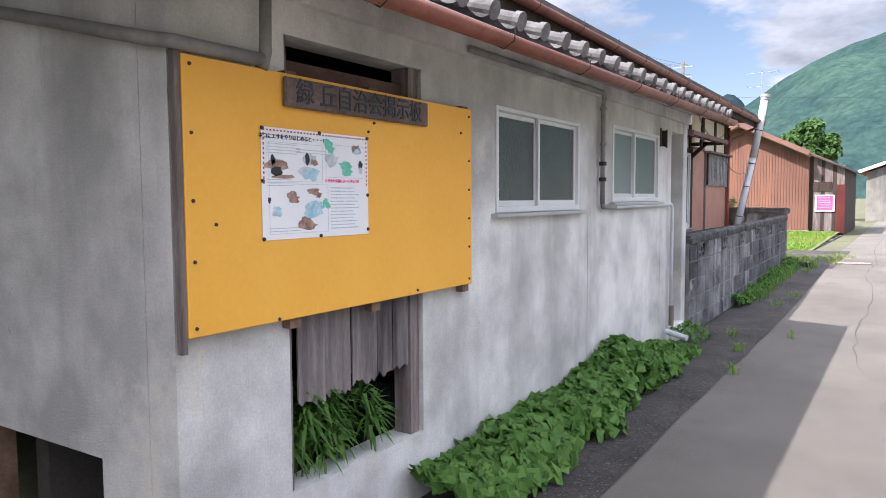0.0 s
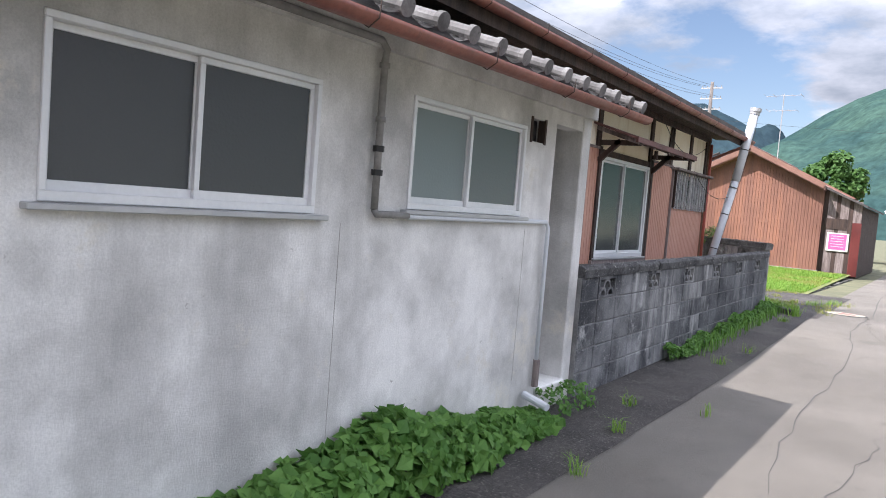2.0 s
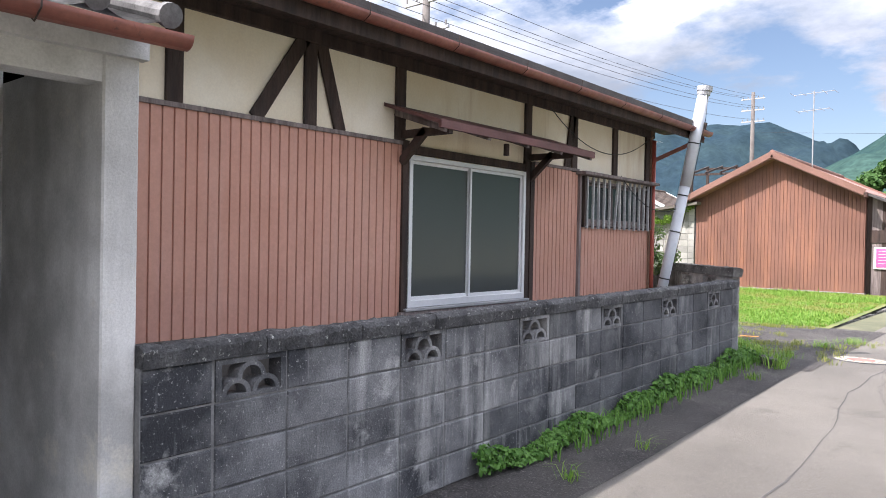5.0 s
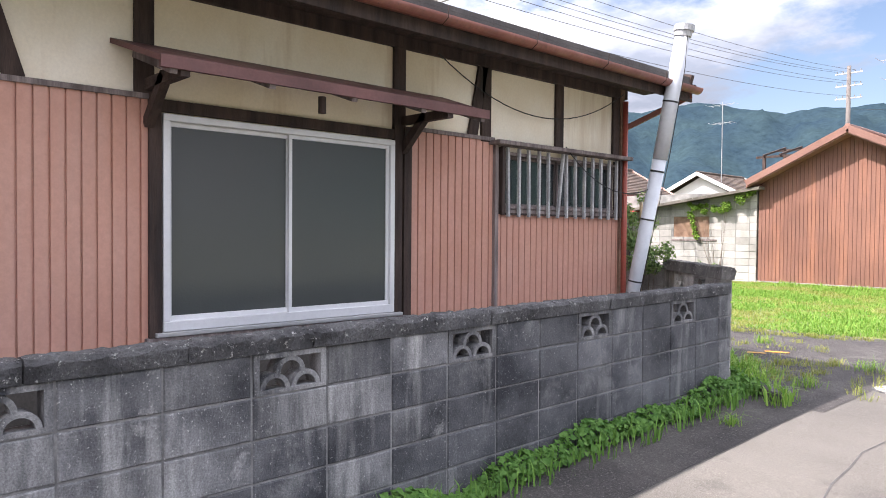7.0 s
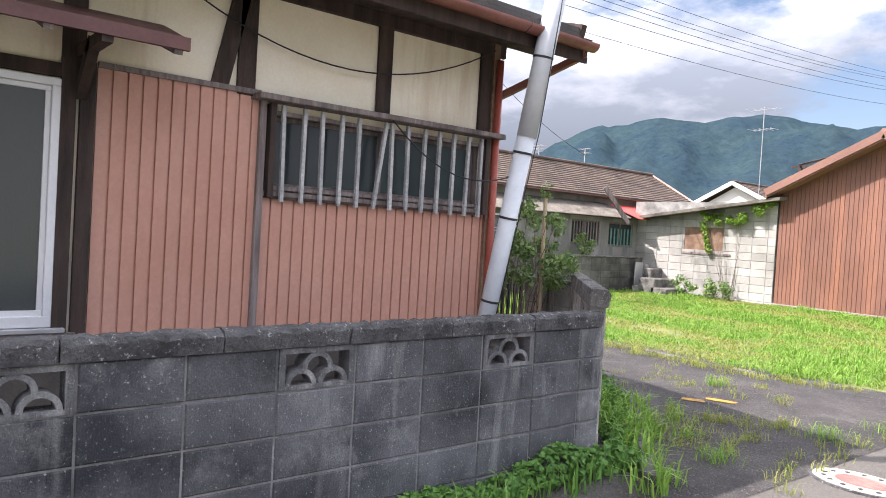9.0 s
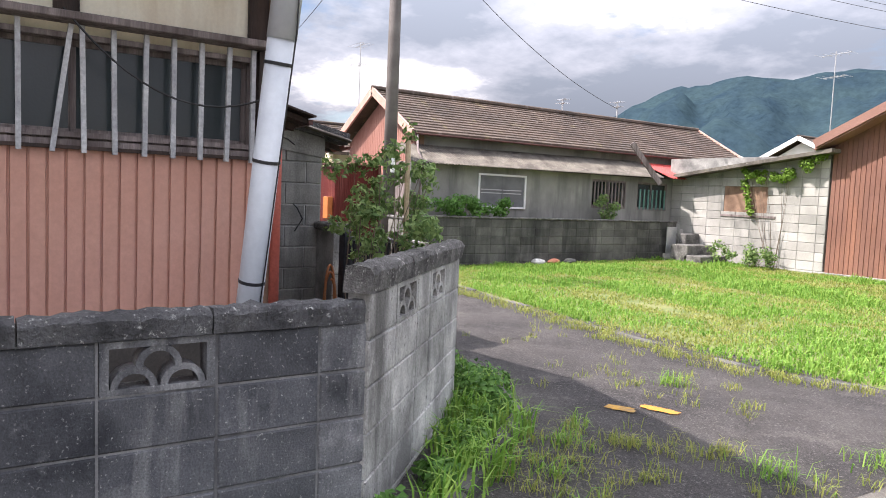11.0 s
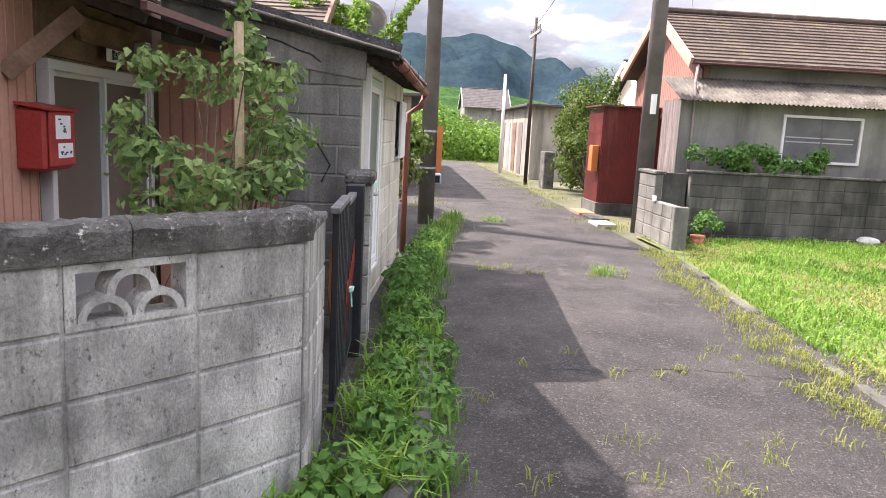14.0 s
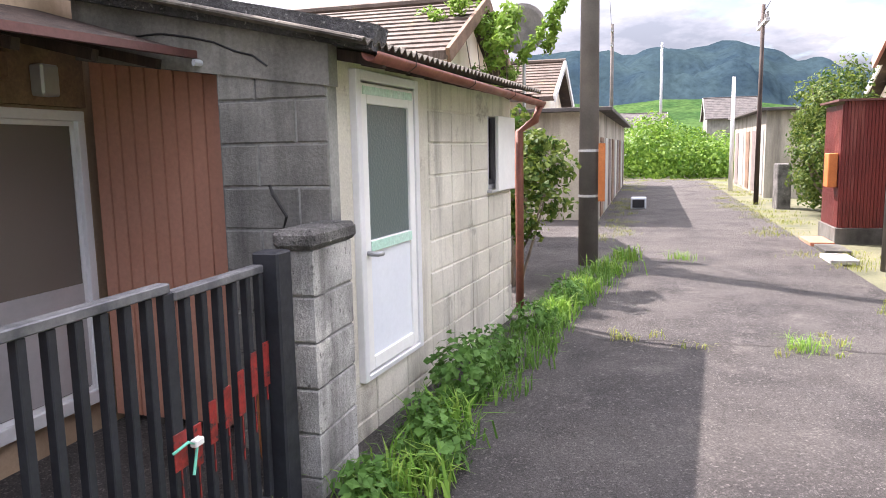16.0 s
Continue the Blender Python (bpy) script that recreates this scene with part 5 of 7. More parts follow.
part("downpipe", tube(bmesh.new(), tp, 0.035, 10), GUTTER, shed, "rusty downpipe", smooth=True)
part("wire", tube(bmesh.new(), [FG @ Vector(q) for q in ((0.3, -0.01, 1.2), (0.36, -0.05, 1.32), (0.3, -0.06, 1.42), (0.27, -0.03, 1.46))], 0.008, 6), CABLE, shed)
part("crack", tube(bmesh.new(), [(-5.752, 15.85, 2.17), (-5.751, 16.0, 2.175), (-5.751, 16.15, 2.15), (-5.751, 16.28, 2.12), (-5.751, 16.4, 2.07), (-5.751, 16.48, 2.05), (-5.751, 16.55, 2.0)], 0.005, 5), BLACK, shed, "dark crack in the render")
pillar = thing("gate_pillar", "grey concrete block gate pillar with a flat cap", "pillar", (-5.55, 16.9, 0.15))
part("mortar", bx(-5.75, -5.37, 16.79, 16.92, 0.1, 1.22), MORTAR, pillar)
part("cap", bx(-5.78, -5.33, 16.76, 16.95, 1.22, 1.3, 0.02), COPING_GREY, pillar, "worn flat cap")

# gate
DAUB = mat("smeared red paint", (0.3, 0.026, 0.022), (0.14, 0.014, 0.013), 14, 0.5, 0.2, 40, 0.3, spots=(0.02, 0.02, 0.022), spot_scale=30.0, spot_lo=0.56)
gate = thing("gate", "black metal bar gate daubed with red paint", "gate", (-4.55, 16.84, 0.2))
RAIL = mat("worn black rail", (0.05, 0.052, 0.06), (0.15, 0.15, 0.155), 9, 0.5, 0.1)
NAVY = mat("blue-black gate paint", (0.006, 0.007, 0.011), (0.016, 0.018, 0.024), 6, 0.65, 0.1)
for a, b, z in ((-3.95, -4.56, 1.2), (-4.58, -5.1, 1.17)):
    part("top_rail", bx(b, a, 16.812, 16.858, z, z + 0.03, 0.004), RAIL, gate)
    part("bottom_rail", bx(b, a, 16.82, 16.85, 0.27, 0.3), NAVY, gate)
rg = np.random.RandomState(6)
for i in range(13):
    x = -4.03 - i * 0.0885
    w = 0.026 if i == 6 else 0.0145
    bar = part("bar", bx(x - w, x + w, 16.82, 16.85, 0.3, 1.198 if i < 7 else 1.168, 0.003), NAVY, gate)
    if i >= 6:
        zc = 0.63 + 0.016 * (i - 6)
        part("paint_daub", bx(x - w - 0.006, x + w + 0.006, 16.8505, 16.854, zc + rg.uniform(-0.03, 0.02), zc + rg.uniform(0.1, 0.2), 0.001), DAUB, bar, "smeared red paint")
        part("paint_drip", bx(x - 0.003, x + 0.004, 16.8505, 16.853, zc - rg.uniform(0.03, 0.25), zc + 0.02), DAUB, bar)
part("gate_post", bx(-5.24, -5.13, 16.79, 16.9, 0.15, 1.24, 0.008), NAVY, gate, "black square post")
hose = thing("hose_coil", "coil of rusty orange hose behind the gate post", "hose", (-5.29, 16.72, 0.2))
part("loop", tube(bmesh.new(), [(-5.29 + 0.02 * math.cos(a * 0.7), 16.74 + 0.05 * math.sin(a), 0.5 + 0.3 * math.cos(a) + 0.01 * a) for a in (0.35 * k for k in range(44))], 0.012, 6), mat("rusty hose", (0.3, 0.1, 0.03), (0.4, 0.16, 0.06), 5, 0.7, 0.1), hose, smooth=True)
part("tie", tube(bmesh.new(), [(-4.5, 16.87, 0.72), (-4.55, 16.89, 0.74), (-4.62, 16.87, 0.7), (-4.58, 16.88, 0.62)], 0.005, 6), GREENPAINT, gate, "green string")
part("latch", bx(-4.64, -4.595, 16.86, 16.885, 0.7, 0.725, 0.004), WHITE, gate)

# ---- long house across the lane ----
hb = thing("row_house", "single-storey row house with brown slate roof and grey lean-to", "house", (-14.4, 26.5, 0.15))
gable_roof(hb, -12.5, 2.9, -14.4, 3.95, -16.3, 21.7, 33.2, 0.06, ROOF_BROWN, "brown slate roof with moss", 15, mat("faded pink bargeboard", (0.45, 0.25, 0.2), (0.55, 0.36, 0.3), 3, 0.7, 0.1))
gable_wall(hb, 22.0, 0.12, -16.1, -12.7, 0.15, 2.85, -14.4, 3.8, TIMBER_BR)
part("gable_siding", ribbed(0, 3.4, 2.0, 2.8, 0.09, 0.012, 0.01, lambda u: 2.8 + 0.95 * (1 - abs(u - 1.7) / 1.7)), mat("pinkish ribbed metal", (0.28, 0.13, 0.1), (0.36, 0.185, 0.145), 0.9, 0.6, 0.1), hb, "pinkish orange gable cladding", pose(-16.1, 21.97, 0, 0, 0, 0))
part("wall", bx(-12.82, -12.7, 22.12, 33.0, 0.15, 2.9), GREYWALL, hb)
FBH = pose(-11.9, 0, 0, 0, 0, 90)
BW = [(23.02, 24.32, 1.36, 2.1), (26.35, 27.5, 1.45, 2.13), (27.9, 29.0, 1.43, 2.13)]
part("wall", wall_bm(29.2, 0.15, 2.24, 0.1, BW, 21.38), GREYWALL, hb, "stained grey lean-to wall", FBH)
part("wall", bx(-12.7, -12.0, 21.38, 21.48, 0.15, 2.26), TIMBER_GREY, hb)
part("interior_back", bx(-12.69, -12.65, 21.8, 29.2, 0.2, 2.4), INTERIOR_GLOOM, hb)
hw = part("window_frame", box(box(box(box(bmesh.new(), 23.02, 23.06, -0.03, 0.04, 1.36, 2.1), 24.28, 24.32, -0.03, 0.04, 1.36, 2.1), 23.06, 24.28, -0.03, 0.04, 2.06, 2.1), 23.06, 24.28, -0.03, 0.04, 1.36, 1.4), ALU, hb, "pale window frame", FBH)
SCREEN = mat("grey insect screen", (0.1, 0.1, 0.105), (0.15, 0.15, 0.155), 3, 0.7, 0.1)
part("screen", bx(23.06, 24.28, 0.0, 0.012, 1.4, 2.06), SCREEN, hw, "grey insect screen", FBH)
part("mullion", bx(23.66, 23.69, -0.01, 0.0, 1.4, 2.06), SCREEN, hw, "", FBH)
for z in (1.68, 1.75):
    part("inner_bar", bx(23.1, 24.2, -0.006, 0.0, z, z + 0.018), ALU_GREY, hw, "", FBH)
for o in BW[1:]:
    window(hb, FBH, *o, GLASS_DARK, TIMBER_GREY, deep=0.02, sill=False)
for i in range(10):
    part("slat", bx(26.4 + i * 0.115, 26.43 + i * 0.115, -0.04, -0.02, 1.45, 2.1), TIMBER_GREY, hb, "", FBH)
for i in range(7):
    part("slat", bx(27.97 + i * 0.15, 28.01 + i * 0.15, -0.03, -0.01, 1.45, 1.95), mat("green slat", (0.08, 0.2, 0.17), (0.12, 0.26, 0.22), 4, 0.7, 0) if i == 0 else bpy.data.materials["green slat"], hb, "", FBH)
bm = wavy((-11.68, 21.3, 2.23), (0, 7.3, 0.04), (-1.0, 0.0, 0.42), 7, 0.075, 0.014)
part("lean_to_roof", bm, ASBESTOS, hb, "lichened corrugated cement roof")
gutter(hb, (-12.46, 21.75, 2.88), (-12.46, 33.1, 2.86), 0.04, AWNING)
bm = tube(bmesh.new(), [(-12.46, 21.8, 2.85), (-12.2, 21.68, 2.5), (-11.85, 21.57, 2.3), (-11.85, 21.57, 0.3)], 0.025, 8)
part("downpipe", bm, TIMBER_GREY, hb, smooth=True)
bm = wavy((-11.45, 28.62, 2.26), (0, 2.9, 0.0), (-1.05, 0.0, 0.4), 7, 0.1, 0.012)
part("porch_roof", bm, REDPAINT, hb, "red sheet porch roof")
# Flat dark slab; the shade of the porch recess is in its colour.
part("porch_wall", bx(-12.6, -12.5, 29.3, 31.4, 0.15, 2.5), TIMBER, hb, "dark timber slab painting the porch recess's shade")
bm = bmesh.new()
beam(bm, (-11.5, 28.25, 2.1), (-11.81, 27.52, 3.06), 0.04, 0.13)
part("propped_plank", bm, TIMBER_GREY, hb)
garden = thing("garden_wall", "dark weathered block wall in front of the row house", "wall", (-11.4, 21.5, 0.1), 90)
FGW = pose(-11.4, 21.45, 0, 0, 0, 90)
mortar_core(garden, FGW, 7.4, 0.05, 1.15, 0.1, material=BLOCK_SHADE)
part("coping", bx(-11.51, -11.38, 21.4, 28.86, 1.15, 1.19, 0.01), COPING_GREY, garden)
stub = thing("wall_stub", "stepped pale block wall end beside the lane", "wall", (-11.0, 20.75, 0.1))
part("mortar", bx(-11.66, -10.95, 20.76, 20.86, 0.0, 1.12), MORTAR, stub)
part("mortar", bx(-10.95, -10.2, 20.76, 20.86, 0.0, 0.74), MORTAR, stub)
part("coping", bx(-11.7, -10.93, 20.73, 20.9, 1.12, 1.17, 0.01), COPING_GREY, stub)
part("return", bx(-10.2, -10.1, 20.75, 20.95, 0, 0.74, 0.01), BLOCK_STUB, stub)
part("return", bx(-11.66, -11.56, 20.87, 21.45, 0, 1.12), BLOCK_SHADE, stub)
part("bracket", bx(-10.93, -10.84, 20.72, 20.755, 0.74, 0.82, 0.006), WHITE, stub, "white plastic bracket")
for i, (x, y, z0, z1, w, rx) in enumerate(((-11.25, 28.5, 0.2, 1.05, 0.35, 10), (-11.15, 28.72, 0.2, 1.0, 0.14, 16), (-11.05, 28.3, 0.2, 0.42, 0.6, 60))):
    junk = thing("scrap_sheet", "grey scrap sheet leaning on the garden wall", "scrap", (x, y, z0))
    part("panel", bx(x - 0.015, x + 0.015, y - w / 2, y + w / 2, z0, z1, 0.004), PIPE_GREY if i else STEEL, junk)

# ---- pale block outbuilding and rust-coloured barn ----
outb = thing("block_outbuilding", "pale concrete block outbuilding with ivy and a boarded window", "outbuilding", (-9.8, 29.2, 0.2))
FD = pose(-12.0, 29.2, 0, 0, 0, 0)
DW = (1.66, 2.98, 1.43, 2.1)
mortar_core(outb, FD, 4.2, 0.1, 2.78, 0.12, (DW,))
part("boarded_window", bx(1.66, 2.98, 0.02, 0.06, 1.43, 2.1), TIMBER_BR, outb, "brown boarded window", FD)
part("window_trim", bx(1.6, 3.04, -0.02, 0.02, 1.38, 1.43), TIMBER_GREY, outb, "", FD)
bm = bmesh.new()
vs = [bm.verts.new((x, y, z)) for y in (28.85, 33.5) for x, z in ((-12.1, 2.22), (-7.6, 2.82), (-7.6, 2.9), (-12.1, 2.3))]
for f in ((0, 1, 2, 3), (7, 6, 5, 4), (0, 4, 5, 1), (1, 5, 6, 2), (2, 6, 7, 3), (3, 7, 4, 0)):
    bm.faces.new([vs[i] for i in f])
bmesh.ops.recalc_face_normals(bm, faces=bm.faces)
part("roof", bm, ASBESTOS, outb, "thin grey mono-pitch roof")
for i, (x, h, d) in enumerate(((-11.2, 0.9, 0.5), (-10.8, 0.65, 0.9), (-10.4, 0.42, 0.9))):
    part("step_block", bx(x - 0.25, x + 0.25, 29.15 - d, 29.19, 0.15, h, 0.02), COPING_GREY, outb)
barn = thing("barn", "rust-orange ribbed metal barn with a shallow gable", "barn", (-5.4, 31, 0.2))
gable_roof(barn, -3.0, 3.1, -5.4, 4.28, -7.95, 28.8, 38, 0.16, mat("faded rust roof", (0.22, 0.11, 0.085), (0.28, 0.15, 0.115), 0.8, 0.6, 0.1), "faded rust-brown roof edge", 0, mat("rust bargeboard", (0.17, 0.085, 0.063), (0.22, 0.115, 0.088), 1, 0.6, 0.1))
part("wall_cladding", ribbed(0, 4.72, 0.3, 3.0, 0.1, 0.012, 0.02, lambda u: 3.02 + 1.16 * (1 - abs(u - 2.35) / 2.36)), SIDING_OR, barn, "rust-orange ribbed cladding", pose(-7.75, 29.2, 0, 0, 0, 0))
part("wall", bx(-7.73, -7.6, 29.23, 37.8, 0.2, 3.0), SIDING_OR, barn)
part("wall", bx(-3.15, -3.04, 29.23, 37.8, 0.2, 3.0), SIDING_OR, barn)
part("footing", bx(-7.8, -3.0, 29.18, 29.4, 0.05, 0.3, 0.01), GREYWALL, barn, "concrete footing")
for x in (-6.4, -4.4):
    part("footing_vent", bx(x, x + 0.18, 29.17, 29.18, 0.17, 0.27), BLACK, barn)
ann = thing("barn_annex", "weathered dark board annex with a rusty red door", "outbuilding", (-2.4, 29.5, 0.2))
for i in range(9):
    x = -3.03 + i * 0.125
    part("board", bx(x, x + 0.12, 29.42, 29.44, 0.2, 3.0 - 0.045 * i), TIMBER_GREY if i % 3 else TIMBER, ann)
part("wall", bx(-3.03, -1.9, 29.44, 29.5, 0.15, 2.55), TIMBER, ann)
part("side_wall", bx(-1.97, -1.9, 29.5, 36, 0.15, 2.5), TIMBER, ann)
part("door", bx(-2.15, -1.88, 29.38, 29.42, 0.2, 1.95, 0.005), REDMETAL, ann, "rusty red metal door strip")
part("glazing", bx(-2.95, -2.3, 29.4, 29.41, 1.7, 2.05), TIMBER, ann)
bm = bmesh.new()
vs = [bm.verts.new((x, y, z)) for y in (29.2, 36.2) for x, z in ((-3.1, 3.05), (-1.75, 2.45), (-1.75, 2.52), (-3.1, 3.12))]
for f in ((0, 1, 2, 3), (7, 6, 5, 4), (0, 4, 5, 1), (1, 5, 6, 2), (2, 6, 7, 3), (3, 7, 4, 0)):
    bm.faces.new([vs[i] for i in f])
bmesh.ops.recalc_face_normals(bm, faces=bm.faces)
part("roof", bm, ROOF_DARK, ann)
pk = thing("pink_poster", "bright pink poster with white lines in a frame", "poster", (-2.52, 29.38, 1.05))
part("frame", bx(-2.84, -2.2, 29.375, 29.395, 0.98, 1.58, 0.004), WHITE, pk)
part("sheet", bx(-2.78, -2.26, 29.368, 29.374, 1.03, 1.55), PINK, pk)
bm = bmesh.new()
for k in range(5):
    box(bm, -2.72, -2.34, 29.364, 29.367, 1.13 + 0.085 * k, 1.138 + 0.085 * k)
part("text_bars", bm, PAPER, pk, kind="stuff")
rack = thing("roof_rack", "dark timber lattice rack standing behind the barn", "rack", (-9.4, 37, 0.1))
for i in range(5):
    bm = bmesh.new()
    beam(bm, (-10.6 + i * 0.6, 36.0, 4.5), (-10.6 + i * 0.6, 38.0, 4.95), 0.05, 0.07)
    part("slat", bm, TIMBER, rack)
for y, z in ((36.1, 4.45), (37.9, 4.85)):
    bm = bmesh.new()
    beam(bm, (-10.9, y, z), (-7.9, y, z), 0.06, 0.08)
    part("rail", bm, TIMBER, rack)
    for x in (-10.6, -8.2):
        part("post", bx(x - 0.05, x + 0.05, y - 0.05, y + 0.05, 0.1, z), TIMBER, rack)

# ---- red metal shed, lane sheds, far houses ----
SHEDWALL = mat("stained cream shed wall", (0.3, 0.28, 0.23), (0.46, 0.43, 0.36), 0.8, 0.9, 0.2, 30, 0.15, streak=(0.13, 0.12, 0.1), streak_scale=1.6, streak_lo=0.46, streak_hi=0.68)
rsd = thing("metal_shed", "small dark red corrugated metal shed on a concrete plinth", "shed", (-14.95, 21.5, 0.15))
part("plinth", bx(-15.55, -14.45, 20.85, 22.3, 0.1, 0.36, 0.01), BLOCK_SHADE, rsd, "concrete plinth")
part("front", ribbed(0, 1.02, 0.36, 2.15, 0.045, 0.012, 0.02), REDMETAL, rsd, "", pose(-15.52, 20.88, 0, 0, 0, 0))
part("side", ribbed(0, 1.35, 0.36, 2.2, 0.045, 0.012, 0.02), REDMETAL, rsd, "", pose(-14.48, 20.9, 0, 0, 0, 90))
part("back", bx(-15.52, -14.5, 22.2, 22.25, 0.36, 2.2), REDMETAL, rsd)
part("roof", bx(-15.6, -14.4, 20.8, 22.35, 2.19, 2.22), AWNING, rsd)
part("meter_box", bx(-14.82, -14.56, 20.74, 20.87, 0.95, 1.45, 0.01), ORANGE, rsd, "rust-orange meter box")
tub = thing("blue_bucket", "blue plastic bucket beside the pole", "bucket", (-14.1, 21.9, 0.15))
part("bucket_body", tube(bmesh.new(), [(-14.1, 21.9, 0.12), (-14.1, 21.9, 0.42)], 0.1, 14, True, 0.13), BLUE, tub, smooth=True)


def lane_shed(name, x0, x1, y0, y1, h, wall, label, front_y):
    s = thing(name, label, "shed", ((x0 + x1) / 2, (y0 + y1) / 2, 0.15))
    part("wall", bx(x0, x1, y0, y1, 0.05, h), wall, s)
    part("roof", bx(x0 - 0.2, x1 + 0.25, y0 - 0.25, y1 + 0.25, h, h + 0.08, 0.01), ROOF_DARK, s)
    n = int((x1 - x0) / 1.5)
    for i in range(n):
        x = x0 + 0.5 + i * 1.5
        f = front_y + (0.02 if front_y == y1 else -0.02)
        part("door_panel", bx(x, x + 0.8, min(front_y, f), max(front_y, f), 0.2, h - 0.5), (TIMBER_GREY, ALU_GREY, TIMBER_BR)[i % 3], s)
    return s


lane_shed("lane_shed", -31, -17.4, 14.6, 17.25, 2.3, SHEDWALL, "weathered cream lane-side shed row", 17.25)
lane_shed("lane_shed", -32, -24.4, 21.25, 23.5, 2.5, SHEDWALL, "cream lane-side shed with orange panel", 21.25)
part_ = thing("wall_pier", "short grey block pier beside the lane", "pillar", (-20.8, 21.1, 0.1))
part("pier", bx(-21.2, -20.6, 21.0, 21.3, 0.05, 1.15, 0.02), COPING_GREY, part_)


def far_house(x_e, x_r, x_e2, y0, y1, z_e, z_r, label, roofm=ROOF_BROWN, wallm=PLASTER, verge=WHITE):
    h = thing("far_house", label, "house", (x_r, (y0 + y1) / 2, 0.15))
    gable_roof(h, x_e, z_e, x_r, z_r, x_e2, y0, y1, 0.08, roofm, "", 12, verge)
    w0, w1 = min(x_e, x_e2) + 0.4, max(x_e, x_e2) - 0.4
    gable_wall(h, y0 + 0.3, y1 - y0 - 0.6, w0, w1, 0, z_e - 0.05, x_r, z_r - 0.2, wallm)
    for i in range(2):
        xx = w0 + (w1 - w0) * (0.25 + 0.4 * i)
        for yy in (y0 + 0.28, y1 - 0.3):
            wv = part("window", bx(xx, xx + 0.9, yy, yy + 0.02, 1.0, 2.0), GLASS_DARK, h)
            part("window_frame", bx(xx - 0.05, xx + 0.95, yy - 0.012, yy + 0.03, 0.94, 1.0), ALU, wv)
    return h


far_house(-11.2, -13.4, -15.6, 3.0, 15.9, 2.75, 3.75, "row house with brown slate roof behind the shed", verge=TIMBER_BR)
far_house(-20.3, -22.5, -24.7, 4.0, 16.0, 2.8, 3.85, "row house with brown slate roof and white verge")
far_house(-22.0, -24.0, -26.0, 24.0, 34.0, 2.9, 4.0, "row house with brown slate roof beyond the shrub")
far_house(-14.3, -16.4, -18.5, 42.0, 47.0, 3.5, 4.55, "white gabled house with a red-brown roof", ROOF_BROWN, WHITE)
far_house(-24.0, -28.0, -32.0, 44.0, 54.0, 3.2, 5.0, "distant house with a brown roof", ROOF_BROWN, WHITE)
far_house(4.5, 1.0, -2.4, 47.0, 56.0, 2.9, 4.2, "grey house with an orange roof down the road", TERRA, GREYWALL)
far_house(-88, -92, -96, 14.0, 20.0, 3.6, 5.4, "distant house with grey tiled roof", ROOF_DARK, WHITE)
far_house(-90, -94, -98, 24.0, 30.0, 4.5, 7.0, "distant two-storey house with grey roof", ROOF_DARK, GREYWALL)

# ---- poles, wires, aerials ----


def utility_pole(x, y, h, r, label, arms=2, material=POLE):
    p_ = thing("utility_pole", label, "utility pole", (x, y, 0.1))
    part("shaft", tube(bmesh.new(), [(x, y, 0.0), (x, y, h)], r, 16, True, r * 0.72), material, p_, smooth=True)
    for k in range(arms):
        z = h - 0.5 - 0.8 * k
        ar = part("crossarm", bx(x - 0.8, x + 0.8, y - 0.04, y + 0.04, z, z + 0.08), STEEL, p_)
        for q in (-0.7, -0.35, 0.35, 0.7):
            part("insulator", tube(bmesh.new(), [(x + q, y, z + 0.08), (x + q, y, z + 0.22)], 0.03, 8), PIPE_GREY, ar)
    return p_


pl = utility_pole(-11.8, 17.5, 8.6, 0.125, "dark concrete utility pole with an orange sign panel")
part("sign_panel", bx(-11.74, -11.71, 17.62, 17.7, 0.95, 1.65), ORANGE, pl, "orange sign panel")
for z in (1.0, 1.55):
    part("band", tube(bmesh.new(), [(-11.8, 17.5, z), (-11.8, 17.5, z + 0.03)], 0.129, 14), STEEL, pl)
pr = utility_pole(-12.05, 20.95, 8.4, 0.14, "brown-grey utility pole with a white plate")
part("plate", bx(-11.915, -11.905, 20.9, 20.99, 2.0, 2.3), WHITE, pr, "white number plate")
utility_pole(-15.46, 59.6, 12.4, 0.17, "distant utility pole with crossarms", 3)
utility_pole(-22.0, 20.75, 4.9, 0.06, "thin dark lane-side pole", 1, TIMBER)
utility_pole(-27.5, 20.7, 3.7, 0.07, "short white pole beside the lane", 0, WHITE)
utility_pole(-46, 16.0, 8.5, 0.12, "distant pole beyond the hedge", 2)
utility_pole(-70, 19.0, 10.5, 0.14, "slim pylon beyond the hedge", 2, STEEL)
for i, (dx, z0, z1) in enumerate(((-0.7, 8.2, 12.1), (-0.35, 8.2, 12.1), (0.35, 8.2, 12.1), (0.0, 7.4, 11.3), (0.6, 7.4, 11.3), (0.0, 6.9, 10.5))):
    wire = thing("power_line", "black overhead power line", "cable", (-11.8 + dx, 17.5, z0), group="overhead lines")
    part("wire", tube(bmesh.new(), sag((-11.8 + dx, 17.5, z0), (-15.46 + dx, 59.6, z1), 0.5, 24), 0.009, 5), CABLE, wire)
for i, (p, q) in enumerate((((-12.05, 20.95, 8.2), (-11.8, 17.5, 8.3)), ((-11.8, 17.5, 7.2), (-46, 16, 7.9)), ((-12.05, 20.95, 7.4), (-22, 20.75, 4.7)), ((-12.05, 20.95, 7.2), (-14.4, 29.6, 4.3)), ((-15.46, 59.6, 9.6), (20, 70, 9.0)))):
    wire = thing("power_line", "black overhead power line", "cable", p, group="overhead lines")
    part("wire", tube(bmesh.new(), sag(p, q, 0.45, 24), 0.008, 5), CABLE, wire)


